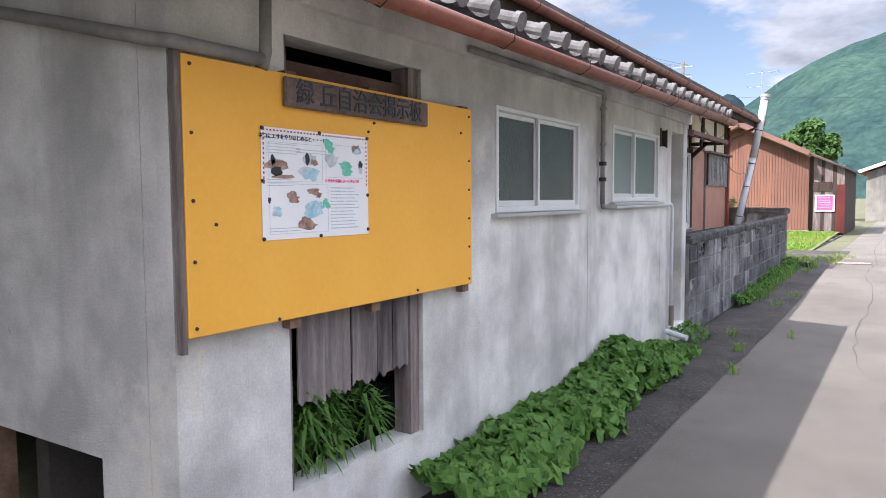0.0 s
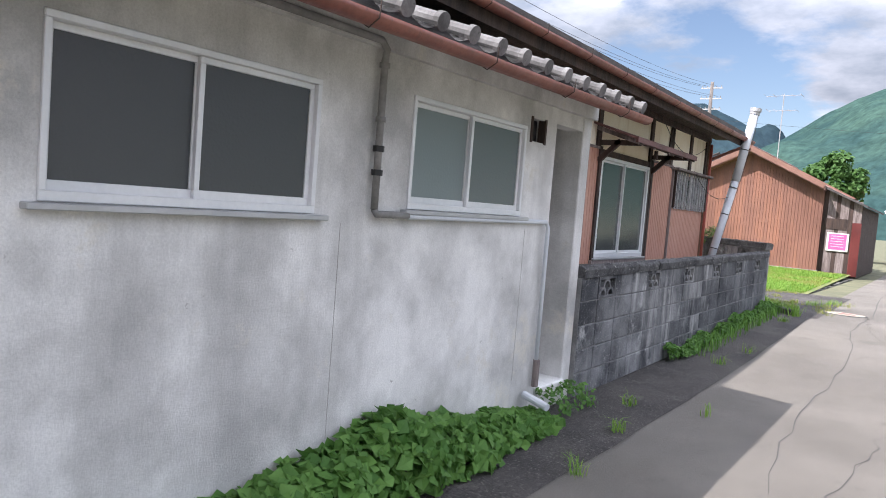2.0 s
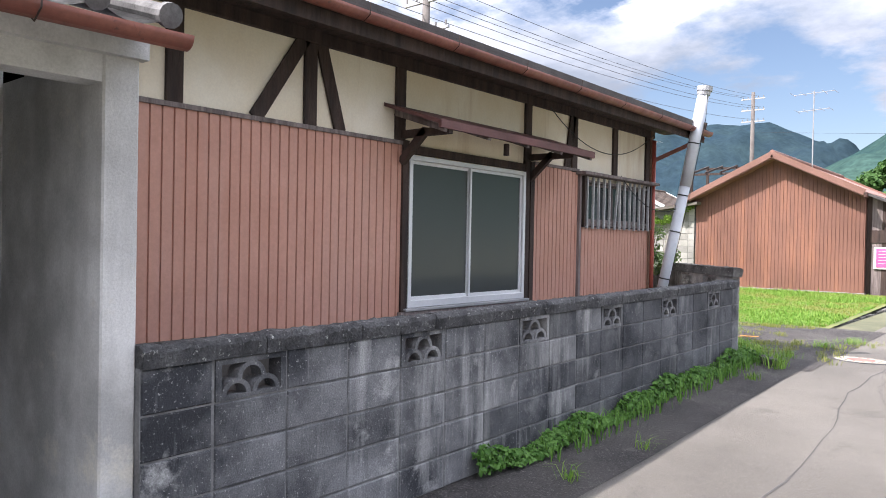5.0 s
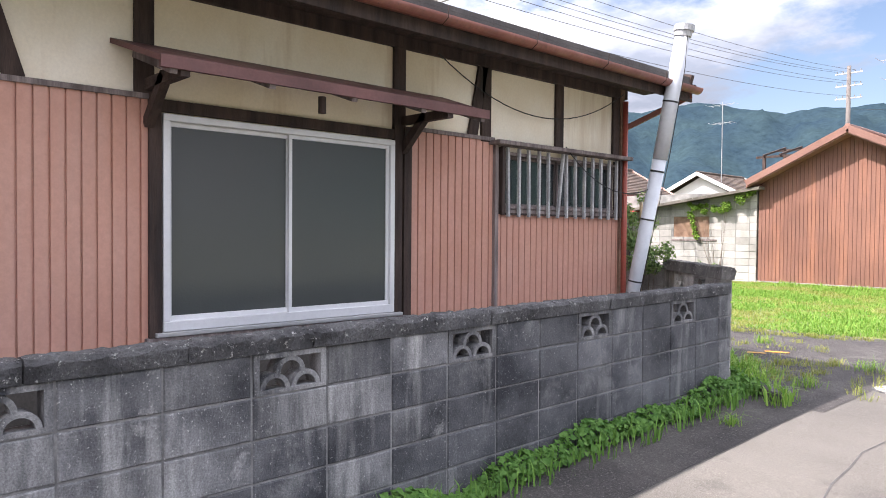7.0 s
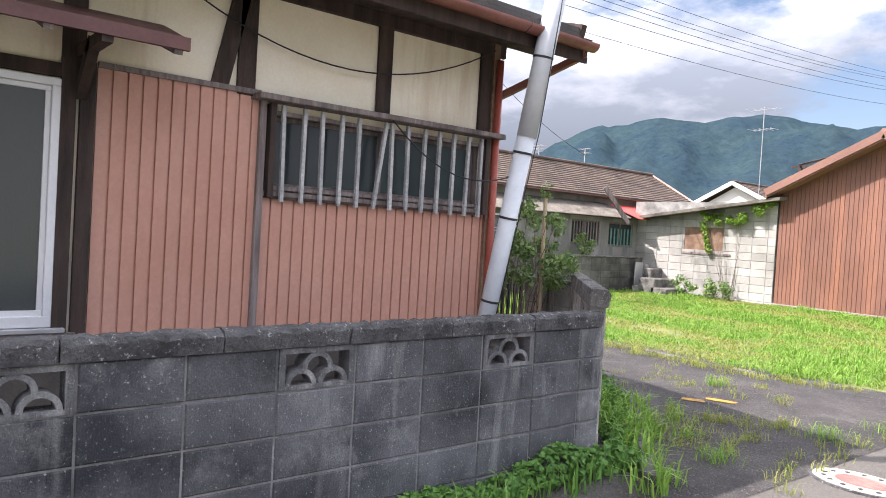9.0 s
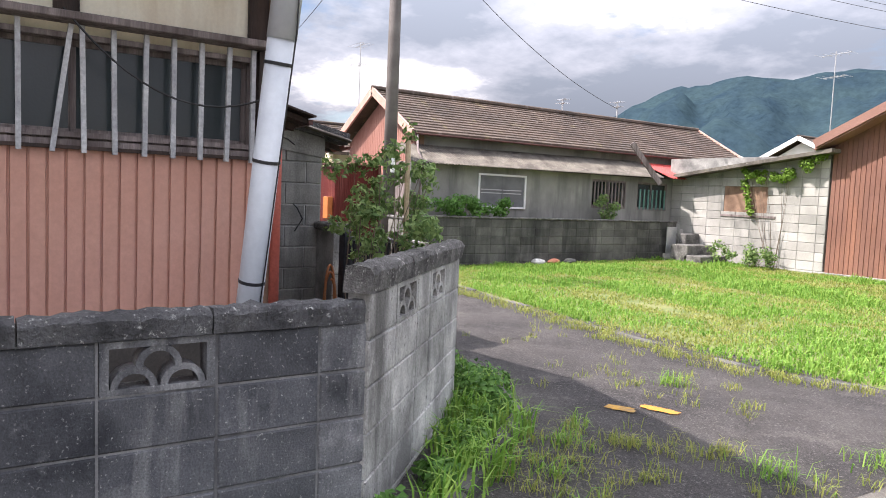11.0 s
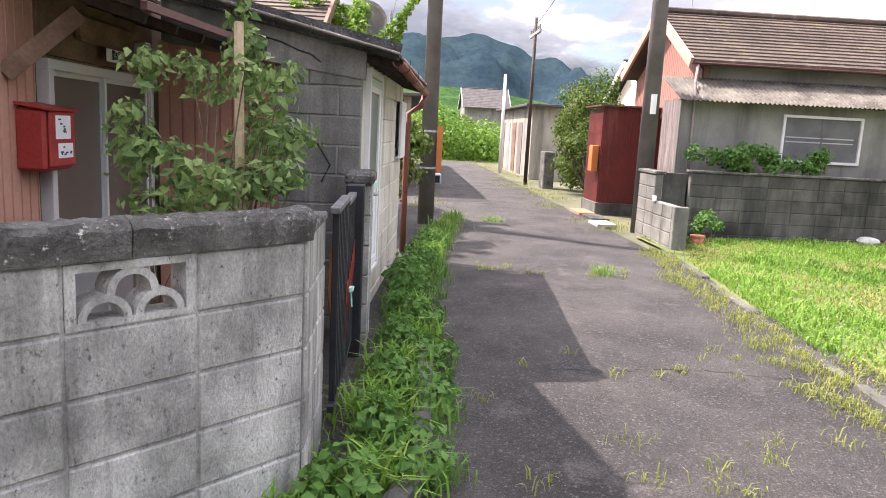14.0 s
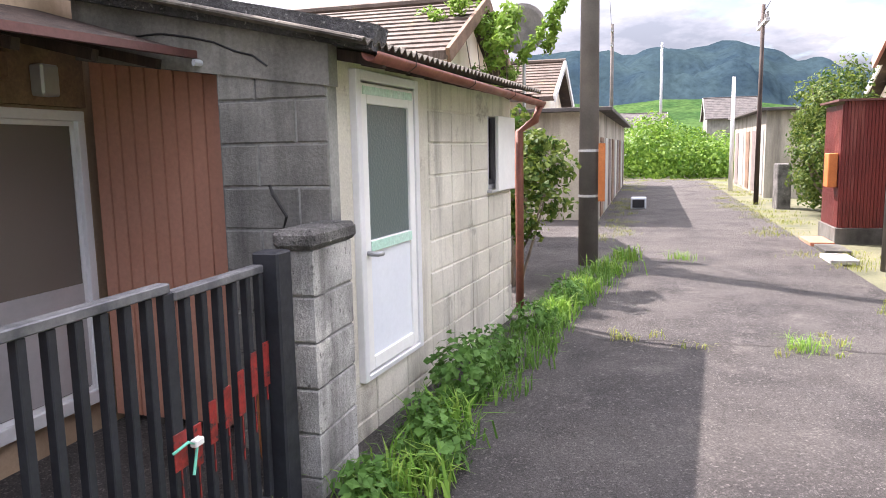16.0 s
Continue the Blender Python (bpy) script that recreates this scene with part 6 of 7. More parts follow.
def aerial(x, y, z0, h, s=1.0):
    a = thing("tv_aerial", "thin metal television aerial on a mast", "aerial", (x, y, z0), group="roof aerials")
    part("mast", tube(bmesh.new(), [(x, y, z0), (x, y, z0 + h)], 0.018, 6), STEEL, a)
    for k, (z, L) in enumerate(((h * 0.97, 1.0), (h * 0.75, 0.8))):
        part("boom", tube(bmesh.new(), [(x - L / 2 * s, y + 0.1, z0 + z), (x + L / 2 * s, y - 0.1, z0 + z)], 0.01, 5), STEEL, a)
        for i in range(5):
            t = -0.5 + i / 4
            part("element", tube(bmesh.new(), [(x + t * L * s, y - 0.3 * s, z0 + z), (x + t * L * s, y + 0.3 * s, z0 + z)], 0.006, 4), STEEL, a)


aerial(-5.3, 33, 4.2, 2.6, 1.3)
aerial(-14.4, 27.5, 3.9, 0.45, 0.4)
aerial(-14.4, 29.6, 3.9, 0.6, 0.4)
aerial(-15.4, 42.5, 3.9, 4.0, 1.3)
aerial(-22.5, 12, 3.8, 3.0)
aerial(-24, 26, 3.9, 3.2)
dish = thing("satellite_dish", "grey satellite dish on a mast", "satellite dish", (-13.6, 16.0, 2.5))
bm = bmesh.new()
rings = []
for k in range(6):
    r, d = 0.36 * k / 5, 0.1 * (k / 5) ** 2
    rings.append([bm.verts.new((-13.5 + d, 16.4 + r * math.cos(a), 3.32 + r * math.sin(a))) for a in (2 * math.pi * i / 20 for i in range(20))])
for a, b in zip(rings, rings[1:]):
    for i in range(20):
        bm.faces.new((a[i], a[(i + 1) % 20], b[(i + 1) % 20], b[i]))
bmesh.ops.solidify(bm, geom=bm.faces[:], thickness=0.015)
part("reflector", bm, PIPE_GREY, dish, smooth=True)
part("mast", tube(bmesh.new(), [(-13.6, 16.4, 2.2), (-13.6, 16.4, 3.4)], 0.025, 8), STEEL, dish)
part("feed_arm", tube(bmesh.new(), [(-13.5, 16.4, 3.0), (-13.05, 16.4, 3.25)], 0.012, 6), STEEL, dish)

pot = thing("flower_pot", "broken terracotta pot beside the wall stub", "pot", (-10.7, 21.35, 0.15))
part("pot_body", tube(bmesh.new(), [(-10.7, 21.35, 0.13), (-10.7, 21.35, 0.28)], 0.07, 14, True, 0.095), TERRA, pot, smooth=True)
part("rim", tube(bmesh.new(), [(-10.7, 21.35, 0.27), (-10.7, 21.35, 0.3)], 0.105, 14), TERRA, pot)
crate = thing("crate", "small pale plastic crate on the lane edge", "crate", (-20.3, 18.0, 0.15))
part("crate_body", bx(-20.5, -20.1, 17.8, 18.15, 0.15, 0.42, 0.02), PVC, crate)
# Black panel on the solid crate, painting the dark of its inside.
part("crate_opening", bx(-20.1, -20.09, 17.84, 18.11, 0.19, 0.38), BLACK, crate)
for i, (x, y, w, mt, lb) in enumerate(((-13.5, 20.62, 0.7, BLOCK_SHADE, "grey concrete gutter cover slab"), (-14.4, 20.6, 0.8, TERRA, "reddish clay slab beside the shed plinth"), (-12.6, 20.5, 0.6, BLOCK_GREY, "grey concrete gutter cover slab"))):
    sl = thing("cover_slab", lb, "slab", (x, y, 0.15), group="gutter slabs")
    part("slab", bx(x - w / 2, x + w / 2, y - 0.16, y + 0.16, 0.14, 0.2, 0.008), mt, sl)
for i in range(3):
    st = thing("stone", "loose stone at the foot of the garden wall", "stone", (-11.2, 24.2 + i * 0.45, 0.2), group="loose stones")
    bm = bmesh.new()
    bmesh.ops.create_icosphere(bm, subdivisions=2, radius=0.12)
    for v in bm.verts:
        v.co = Vector((v.co.x, v.co.y * 1.4, v.co.z * 0.6)) * (1 + 0.25 * noise.noise(v.co * 9 + Vector((i, 0, 0))))
    part("rock", bm, (BLOCK_GREY, TERRA, BLOCK_SHADE)[i], st, "", Matrix.Translation((-11.2, 24.2 + i * 0.45, 0.25)))

# ---- kerb, marks, covers ----
kerb = thing("kerb", "low rough concrete kerb round the grassy lot", "kerb", (-6.4, 20.2, 0.15), kind="structure")
kp = [(-10.1, 20.62), (-8.7, 20.5), (-7.2, 20.3), (-5.6, 20.08), (-4.2, 19.95), (-3.0, 19.95), (-2.3, 20.3), (-2.05, 21.2), (-2.0, 24.0), (-1.95, 29.0)]
for a, b in zip(kp, kp[1:]):
    n = max(1, round(math.dist(a, b) / 0.6))
    for i in range(n):
        p0, p1 = Vector((*a, 0)).lerp(Vector((*b, 0)), i / n + 0.01), Vector((*a, 0)).lerp(Vector((*b, 0)), (i + 1) / n - 0.01)
        bm = bmesh.new()
        z = 0.09 + random.uniform(-0.015, 0.015)
        beam(bm, (p0.x, p0.y, z), (p1.x, p1.y, z + random.uniform(-0.01, 0.01)), 0.09, 0.14)
        bmesh.ops.bevel(bm, geom=bm.edges[:], offset=0.012, segments=1, affect="EDGES")
        part("kerb_stone", bm, BLOCK_SHADE, kerb)


def mark(name, x, y, w, d, ang, material, label, z=0.012, seed=0):
    r = np.random.RandomState(seed)
    V = []
    for k in range(18):
        a = 2 * math.pi * k / 18
        q = r.uniform(0.75, 1.1)
        p_ = Vector((math.copysign(abs(math.cos(a)) ** 0.6, math.cos(a)) * w / 2 * q, math.copysign(abs(math.sin(a)) ** 0.6, math.sin(a)) * d / 2 * q, 0))
        p_.rotate(Euler((0, 0, radians(ang))))
        V.append((x + p_.x, y + p_.y, gz(y) + z))
    return raw(name, V, [tuple(range(18))], material, None, label, kind="structure", category="road marking")


mark("road_mark_1", -2.64, 18.09, 0.3, 0.12, 20, YELLOWMARK, "worn yellow paint stroke on the asphalt", 0.012, 1)
mark("road_mark_2", -2.78, 17.85, 0.24, 0.13, 30, mat("worn ochre paint", (0.45, 0.25, 0.03), (0.2, 0.13, 0.06), 14, 0.9, 0.3), "worn ochre paint stroke on the asphalt", 0.012, 2)
cover = thing("manhole_cover", "oval hydrant cover painted red, white and yellow", "manhole cover", (-0.88, 16.75, 0.15))
for nm, r0, mt, dz in (("rim", 0.3, COPING, 0.006), ("plate", 0.275, mat("scuffed white paint", (0.3, 0.27, 0.22), (0.42, 0.38, 0.3), 9, 0.8, 0.3, spots=(0.12, 0.1, 0.09)), 0.009), ("centre", 0.15, mat("scuffed red paint", (0.4, 0.08, 0.07), (0.5, 0.16, 0.13), 9, 0.7, 0.2), 0.012)):
    bm = bmesh.new()
    bmesh.ops.create_cone(bm, cap_ends=True, segments=28, radius1=r0, radius2=r0 - 0.005, depth=0.012, matrix=Matrix.Translation((-0.88, 16.75, gz(16.75) + dz)) @ Matrix.Diagonal((1.1, 0.8, 1, 1)))
    part(nm, bm, mt, cover)
bm = bmesh.new()
for k in range(14):
    a = 2 * math.pi * k / 14
    bmesh.ops.create_cone(bm, cap_ends=True, segments=8, radius1=0.018, radius2=0.016, depth=0.006, matrix=Matrix.Translation((-0.88 + 0.23 * math.cos(a), 16.75 + 0.165 * math.sin(a), gz(16.75) + 0.015)))
part("studs", bm, BLACK, cover, kind="stuff")


def crack(pts, w, seed, name):
    r = np.random.RandomState(seed)
    V, F = [], []
    n = 40
    P = [Vector((*p, 0)) for p in pts]
    for i in range(n + 1):
        t = i / n * (len(P) - 1)
        k = min(int(t), len(P) - 2)
        c = P[k].lerp(P[k + 1], t - k) + Vector((r.normal(0, 0.02), r.normal(0, 0.02), 0))
        ww = w * r.uniform(0.15, 0.7)
        V += [(c.x - ww, c.y + ww * 0.3, gz(c.y) + 0.004), (c.x + ww, c.y - ww * 0.3, gz(c.y) + 0.004)]
        if i:
            F.append((2 * i - 2, 2 * i - 1, 2 * i + 1, 2 * i))
    raw(name, V, F, CRACK, None, "crack in the worn road", kind="structure", category="crack")


crack([(-0.3, 7.0), (-0.45, 9.5), (-0.35, 12.0), (-0.6, 14.5), (-0.5, 17), (-0.7, 22), (-0.6, 30)], 0.012, 1, "road_crack_1")
crack([(0.5, 12.2), (0.0, 13.5), (-0.35, 14.6), (-0.5, 16.0)], 0.01, 2, "road_crack_2")
crack([(0.2, 3.0), (-0.1, 6), (0.3, 10)], 0.008, 3, "road_crack_3")
crack([(-5.0, 18.0), (-5.1, 19.0), (-4.9, 20.0)], 0.01, 4, "lane_joint_1")
crack([(-8.2, 17.3), (-8.3, 18.8), (-8.2, 20.3)], 0.01, 5, "lane_joint_2")
crack([(-10.9, 18.2), (-11.6, 19.3), (-11.4, 20.4)], 0.012, 6, "lane_joint_3")

ditch = thing("ditch_edge", "rough concrete ditch edge along the corner wall", "kerb", (-2.1, 16.15, 0.1), kind="structure")
DE = [Vector((-1.52, 15.4, 0)), Vector((-2.82, 16.98, 0)), Vector((-3.5, 17.25, 0)), Vector((-5.2, 17.32, 0))]
for a, b in zip(DE, DE[1:]):
    n = max(1, round((b - a).length / 0.6))
    for i in range(n):
        p0, p1 = a.lerp(b, i / n + 0.008), a.lerp(b, (i + 1) / n - 0.008)
        bm = beam(bmesh.new(), (p0.x, p0.y, gz(p0.y) + 0.02), (p1.x, p1.y, gz(p1.y) + 0.025), 0.09, 0.16)
        bmesh.ops.bevel(bm, geom=bm.edges[:], offset=0.012, segments=1, affect="EDGES")
        part("edge_stone", bm, BLOCK_SHADE, ditch)

# ---- plants ----
VR = np.random.RandomState(11)


def wall_bank(y0, y1, n, hfun, dfun, x_wall):
    """Points over a leafy bank against a wall at x_wall."""
    y = VR.uniform(y0, y1, n)
    t = VR.uniform(0, 1, n) ** 0.8 * (math.pi / 2)
    h, d = np.array([hfun(v) for v in y]), np.array([dfun(v) for v in y])
    k = VR.uniform(0.75, 1.08, n)
    P = np.stack([x_wall + d * np.cos(t) * k, y, h * np.sin(t) * k + 0.03], 1)
    Nn = np.stack([np.cos(t) + 0.1, VR.normal(0, 0.2, n), np.sin(t) + 0.25], 1)
    return P, Nn


vine = thing("vine_bank", "dense bank of broad green vine leaves against the wall", "vine", (-1.7, 5.0, 0))
P, Nn = wall_bank(2.75, 7.25, 5200, lambda y: 0.69 * (0.28 + 0.09 * min(max((y - 2.8) / 3.0, 0), 1) + 0.17 * math.exp(-((y - 5.4) / 0.5) ** 2) - 0.15 * max(0, y - 5.7)) * (0.85 + 0.3 * noise.noise((y * 2.1, 0, 1))) * min(1, (7.4 - y) * 1.4),
                  lambda y: (0.54 - 0.04 * (y - 3)) * (0.85 + 0.35 * noise.noise((y * 2.4, 3, 1))), -1.98)
leaves("foliage", P, Nn, 0.092, LEAF_VINE, vine, aspect=0.85, seed=2)
P, Nn = wall_bank(7.3, 7.95, 260, lambda y: 0.15, lambda y: 0.26, -1.98)
leaves("foliage", P, Nn, 0.05, LEAF_VINE, vine, aspect=0.7, seed=3)
weedrow = thing("weed_row", "row of leafy weeds at the foot of the block wall", "weeds", (-1.75, 12.5, 0))
P, Nn = wall_bank(10.2, 15.6, 3000, lambda y: 0.07 + 0.16 * noise.noise((y * 1.7, 2, 0)) + 0.05 * (y - 9.3) / 6, lambda y: 0.16 + 0.16 * noise.noise((y * 1.9, 5, 0)), -1.95)
P[:, 2] += np.array([gz(v) for v in P[:, 1]])
leaves("foliage", P, Nn, 0.055, LEAF_VINE, weedrow, seed=4)
r_ = np.stack([VR.uniform(-1.93, -1.66, 420), VR.uniform(10.8, 15.6, 420), np.zeros(420)], 1)
r_[:, 2] = [gz(v) for v in r_[:, 1]]
blades("grass", r_, 0.2, GRASS_SHADED, weedrow, width=0.006, seed=5, kind="stuff")

spiky = thing("bamboo_grass", "spiky dark green bamboo grass growing in the opening", "plant", (-2.3, 2.45, 0.34))
r_ = np.stack([VR.uniform(-2.45, -2.07, 60), VR.uniform(2.1, 2.78, 60), VR.uniform(0.4, 0.66, 60)], 1)
Vv, Ff = [], []
for c in r_:
    for _ in range(20):
        d = Vector(VR.normal(0, 1, 3)) + Vector((0.55, 0, 0.25))
        d.normalize()
        s = d.cross(Vector((0, 0, 1))).normalized() * VR.uniform(0.007, 0.012)
        L = VR.uniform(0.08, 0.17)
        b = Vector(c)
        m_ = b + d * L * 0.5 + Vector((0, 0, 0.02))
        t_ = b + d * L - Vector((0, 0, 0.03))
        k = len(Vv)
        Vv += [tuple(b), tuple(m_ - s), tuple(m_ + s), tuple(t_)]
        Ff += [(k, k + 1, k + 2), (k + 1, k + 3, k + 2)]
raw("foliage", Vv, Ff, LEAF_VINE, spiky)
bm = bmesh.new()
for c in r_[::3]:
    tube(bm, [(c[0] - 0.05, c[1], 0.1), tuple(c)], 0.005, 5)
part("stems", bm, BARK, spiky, kind="stuff")


def shrub(name, label, base, blobs, n, size, material, stems, seed, bark=BARK, stem_r=0.015, cat="shrub", aspect=0.7):
    s = thing(name, label, cat, base)
    rr = np.random.RandomState(seed)
    for i in range(stems):
        bm = bmesh.new()
        b = blobs[i % len(blobs)]
        e = Vector(b[:3]) + Vector((0, 0, b[5] * 0.6))
        p0 = Vector(base) + Vector((rr.uniform(-0.1, 0.1), rr.uniform(-0.1, 0.1), 0))
        mid = p0.lerp(e, 0.5) + Vector(rr.normal(0, 0.06, 3))
        tube(bm, [p0, p0.lerp(mid, 0.5), mid, e], stem_r, 6, True, stem_r * 0.3)
        part("stem", bm, bark, s)
    P_, N_ = blob_pts(blobs, n, seed, 0.35)
    leaves("crown", P_, N_, size, material, s, seed=seed, aspect=aspect)
    return s


bl = rand_blobs((-3.66, 16.42, 1.48), (0.5, 0.4, 0.42), 46, 0.03, 0.12, 121)
bl += [(-3.55, 16.5, 2.0, 0.06, 0.06, 0.1), (-4.1, 16.2, 1.75, 0.12, 0.1, 0.1), (-3.25, 16.5, 1.35, 0.12, 0.1, 0.09)]
sh = shrub("garden_shrub", "straggly green shrub behind the block wall", (-3.65, 16.3, 0.15), bl, 2500, 0.054, LEAF_BUSH, 34, 21, stem_r=0.008, aspect=0.52)
part("stake", tube(bmesh.new(), [(-3.55, 16.52, 0.15), (-3.55, 16.5, 1.95)], 0.018, 7), mat("pale stake", (0.42, 0.33, 0.2), (0.5, 0.4, 0.27), 4, 0.8, 0.2), sh, "pale wooden stake")
bl = rand_blobs((-19.4, 21.9, 1.6), (2.5, 0.8, 1.35), 64, 0.25, 0.5, 22) + [(-18.3, 21.9, 2.9, 0.45, 0.4, 0.4), (-17.3, 21.7, 2.5, 0.4, 0.3, 0.45)]
shrub("lane_tree", "bushy tree with yellowing tips beside the red shed", (-18.5, 21.9, 0.1), bl, 17000, 0.1, LEAF_TREE, 26, 22, stem_r=0.05, cat="tree", aspect=0.5)
bl = rand_blobs((-10.3, 16.85, 1.3), (1.0, 0.5, 0.85), 30, 0.14, 0.3, 23)
shrub("hedge_shrub", "mixed shrub beside the shed and the pole", (-10.3, 16.8, 0.1), bl, 4200, 0.085, LEAF_TREE, 16, 23, stem_r=0.02)
bl = rand_blobs((-12.9, 15.6, 3.0), (0.8, 0.9, 0.7), 30, 0.12, 0.24, 24) + [(-12.4 + 0.02 * i, 16.9 + 0.03 * i, 2.9 + 0.07 * i, 0.1 - 0.006 * i, 0.1 - 0.006 * i, 0.09) for i in range(11)] + [(-12.7 + 0.09 * i, 16.5 + 0.08 * i, 2.8 + 0.075 * i, 0.1 - 0.005 * i, 0.1 - 0.005 * i, 0.08) for i in range(14)]
shrub("climbing_plant", "tall lime-green climbing plant above the shed roof", (-13.0, 16.1, 0.1), bl, 5200, 0.1, LEAF_LIME, 12, 24, stem_r=0.016, cat="plant", aspect=0.5)
bl = rand_blobs((-11.55, 22.6, 1.4), (0.2, 1.2, 0.2), 24, 0.1, 0.2, 25)
shrub("ivy_clump", "dark green creeper along the top of the garden wall", (-11.6, 22.6, 1.1), bl, 2200, 0.07, LEAF_VINE, 6, 25, stem_r=0.01, cat="creeper")
bl = rand_blobs((-11.65, 26.6, 1.45), (0.15, 0.35, 0.3), 9, 0.1, 0.18, 26)
shrub("ivy_clump", "green creeper in front of the slatted window", (-11.6, 26.6, 1.1), bl, 700, 0.07, LEAF_BUSH, 6, 26, stem_r=0.01, cat="creeper")
bl = rand_blobs((-9.2, 29.05, 2.35), (0.9, 0.08, 0.16), 14, 0.07, 0.14, 27) + [(-9.75 + 0.04 * i, 29.1, 2.2 - 0.14 * i, 0.1, 0.05, 0.1) for i in range(6)] + [(-8.2, 29.0, 2.6, 0.2, 0.1, 0.2), (-7.95, 29.0, 2.75, 0.2, 0.1, 0.15)]
shrub("ivy_clump", "ivy trailing down the pale block outbuilding", (-8.9, 29.1, 0.2), bl, 1800, 0.07, LEAF_LIME, 8, 27, stem_r=0.008, cat="ivy")
bl = rand_blobs((-8.9, 28.75, 0.55), (0.4, 0.25, 0.25), 10, 0.1, 0.2, 28) + rand_blobs((-10.0, 28.7, 0.55), (0.4, 0.2, 0.2), 6, 0.1, 0.16, 29)
shrub("wall_weeds", "tall weeds at the foot of the outbuilding", (-9.2, 28.8, 0.15), bl, 1100, 0.07, LEAF_BUSH, 10, 28, stem_r=0.008, cat="weeds")
bl = rand_blobs((-11.0, 21.6, 0.45), (0.25, 0.25, 0.2), 7, 0.08, 0.15, 31)
shrub("wall_weeds", "leafy weeds behind the wall stub", (-11.0, 21.6, 0.12), bl, 500, 0.06, LEAF_VINE, 6, 31, stem_r=0.008, cat="weeds")

hedge = thing("kudzu_thicket", "bright green kudzu thicket closing the end of the lane", "thicket", (-38, 19, 0.1))
bl = []
for i in range(120):
    x, y = VR.uniform(-46, -36.3), VR.uniform(8, 30)
    h = 1.1 + 0.1 * (-36 - x) + 1.5 * max(0, noise.noise((x * 0.23, y * 0.3, 4))) + 1.3 * math.exp(-((x + 41) / 2) ** 2 - ((y - 18) / 2) ** 2)
    bl.append((x, y, h * 0.5, 1.1, 1.2, h * 0.62))
P, Nn = blob_pts(bl, 42000, 33, 0.8)
leaves("foliage", P, Nn, 0.19, leaf_mat("kudzu leaf", (0.06, 0.15, 0.018), (0.2, 0.33, 0.05)), hedge, aspect=0.85, seed=33)
far = thing("far_trees", "row of trees behind the barn", "tree", (-2, 52, 0))
bl = rand_blobs((-5.0, 47, 4.2), (1.6, 1, 1.4), 24, 0.35, 0.7, 35)
P, Nn = blob_pts(bl, 4200, 35, 0.5)
leaves("crown", P, Nn, 0.3, LEAF_DARK, far, seed=35)
bm = bmesh.new()
for i in range(3):
    tube(bm, [(-6 + i, 47, 0), (-5.8 + i, 47, 2.5), (-5.6 + i * 0.9, 47, 4.5)], 0.14, 7, True, 0.05)
part("trunks", bm, BARK, far)

# grass of the lot
def lot_edge(x):
    return float(np.interp(x, [p[0] for p in kp[:7]], [p[1] for p in kp[:7]]))


n = 95000
gx, gy = VR.uniform(-11.3, -2.1, n), VR.uniform(19.9, 29.1, n)
keep = np.array([b > lot_edge(a) + 0.08 for a, b in zip(gx, gy)])
gx, gy = gx[keep], gy[keep]
dry = np.array([noise.noise((a * 0.55, b * 0.8, 2)) + 0.6 * noise.noise((a * 1.9, b * 2.3, 7)) for a, b in zip(gx, gy)])
keep = dry + VR.normal(0, 0.12, len(gx)) < 0.58
gx, gy, dry = gx[keep], gy[keep], dry[keep]
pick = dry + VR.normal(0, 0.15, len(gx)) > 0.08
for nm, sel, mt, h in (("grass", ~pick, GRASS, 0.06), ("grass", pick, GRASS_DRY, 0.045)):
    R = np.stack([gx[sel], gy[sel], np.full(sel.sum(), 0.15) + 0.012 * (gy[sel] - 20)], 1)
    blades(nm, R, h, mt, None, "bright green lawn grass on the vacant lot" if mt is GRASS else "patches of yellowing grass on the vacant lot", "grass", "stuff", 1.0, 0.007, 41)
tall = dry < -0.2
tall &= VR.uniform(0, 1, len(gx)) < 0.25
blades("grass", np.stack([gx[tall], gy[tall], np.full(tall.sum(), 0.15) + 0.012 * (gy[tall] - 20)], 1), 0.14, GRASS, None, "taller clumps of bright grass on the vacant lot", "grass", "stuff", 1.0, 0.008, 42)
V, F = [], []
for j in range(25):
    for i in range(25):
        x = -11.4 + 9.4 * i / 24
        y = lot_edge(x) + 0.04 + (29.25 - lot_edge(x) - 0.04) * j / 24
        V.append((x, y, 0.15 + 0.012 * (y - 20)))
for j in range(24):
    for i in range(24):
        a = j * 25 + i
        F.append((a, a + 1, a + 26, a + 25))
raw("lot_ground", V, F, mat("mossy turf", (0.08, 0.12, 0.028), (0.14, 0.15, 0.045), 1.2, 0.95, 0.5, 30, 0.35, moss=(0.15, 0.12, 0.05)), None, "mossy turf of the vacant lot", True, "structure", "ground")


def tuft_points(spots, seed):
    r = np.random.RandomState(seed)
    out = []
    for x, y, rad, k in spots:
        q = r.normal(0, rad * 0.5, (k, 2))
        out.append(np.stack([x + q[:, 0], y + q[:, 1], np.array([gz(y + b) for b in q[:, 1]])], 1))
    return np.concatenate(out)


# thin weeds where the strip, the road and the lane meet
spots = [(-1.75 - 0.1 * i + VR.normal(0, 0.12), 16.3 + VR.uniform(0, 1.5), 0.07, int(VR.uniform(6, 26))) for i in range(9) for _ in range(7)]
spots += [(-1.2 + VR.normal(0, 0.12), 16.1 + 0.16 * i, 0.07, 16) for i in range(16)]
blades("asphalt_weeds", tuft_points(spots, 50), 0.1, GRASS_DRY, None, "thin weeds growing through the broken asphalt", "weeds", "stuff", 1.1, 0.003, 50)
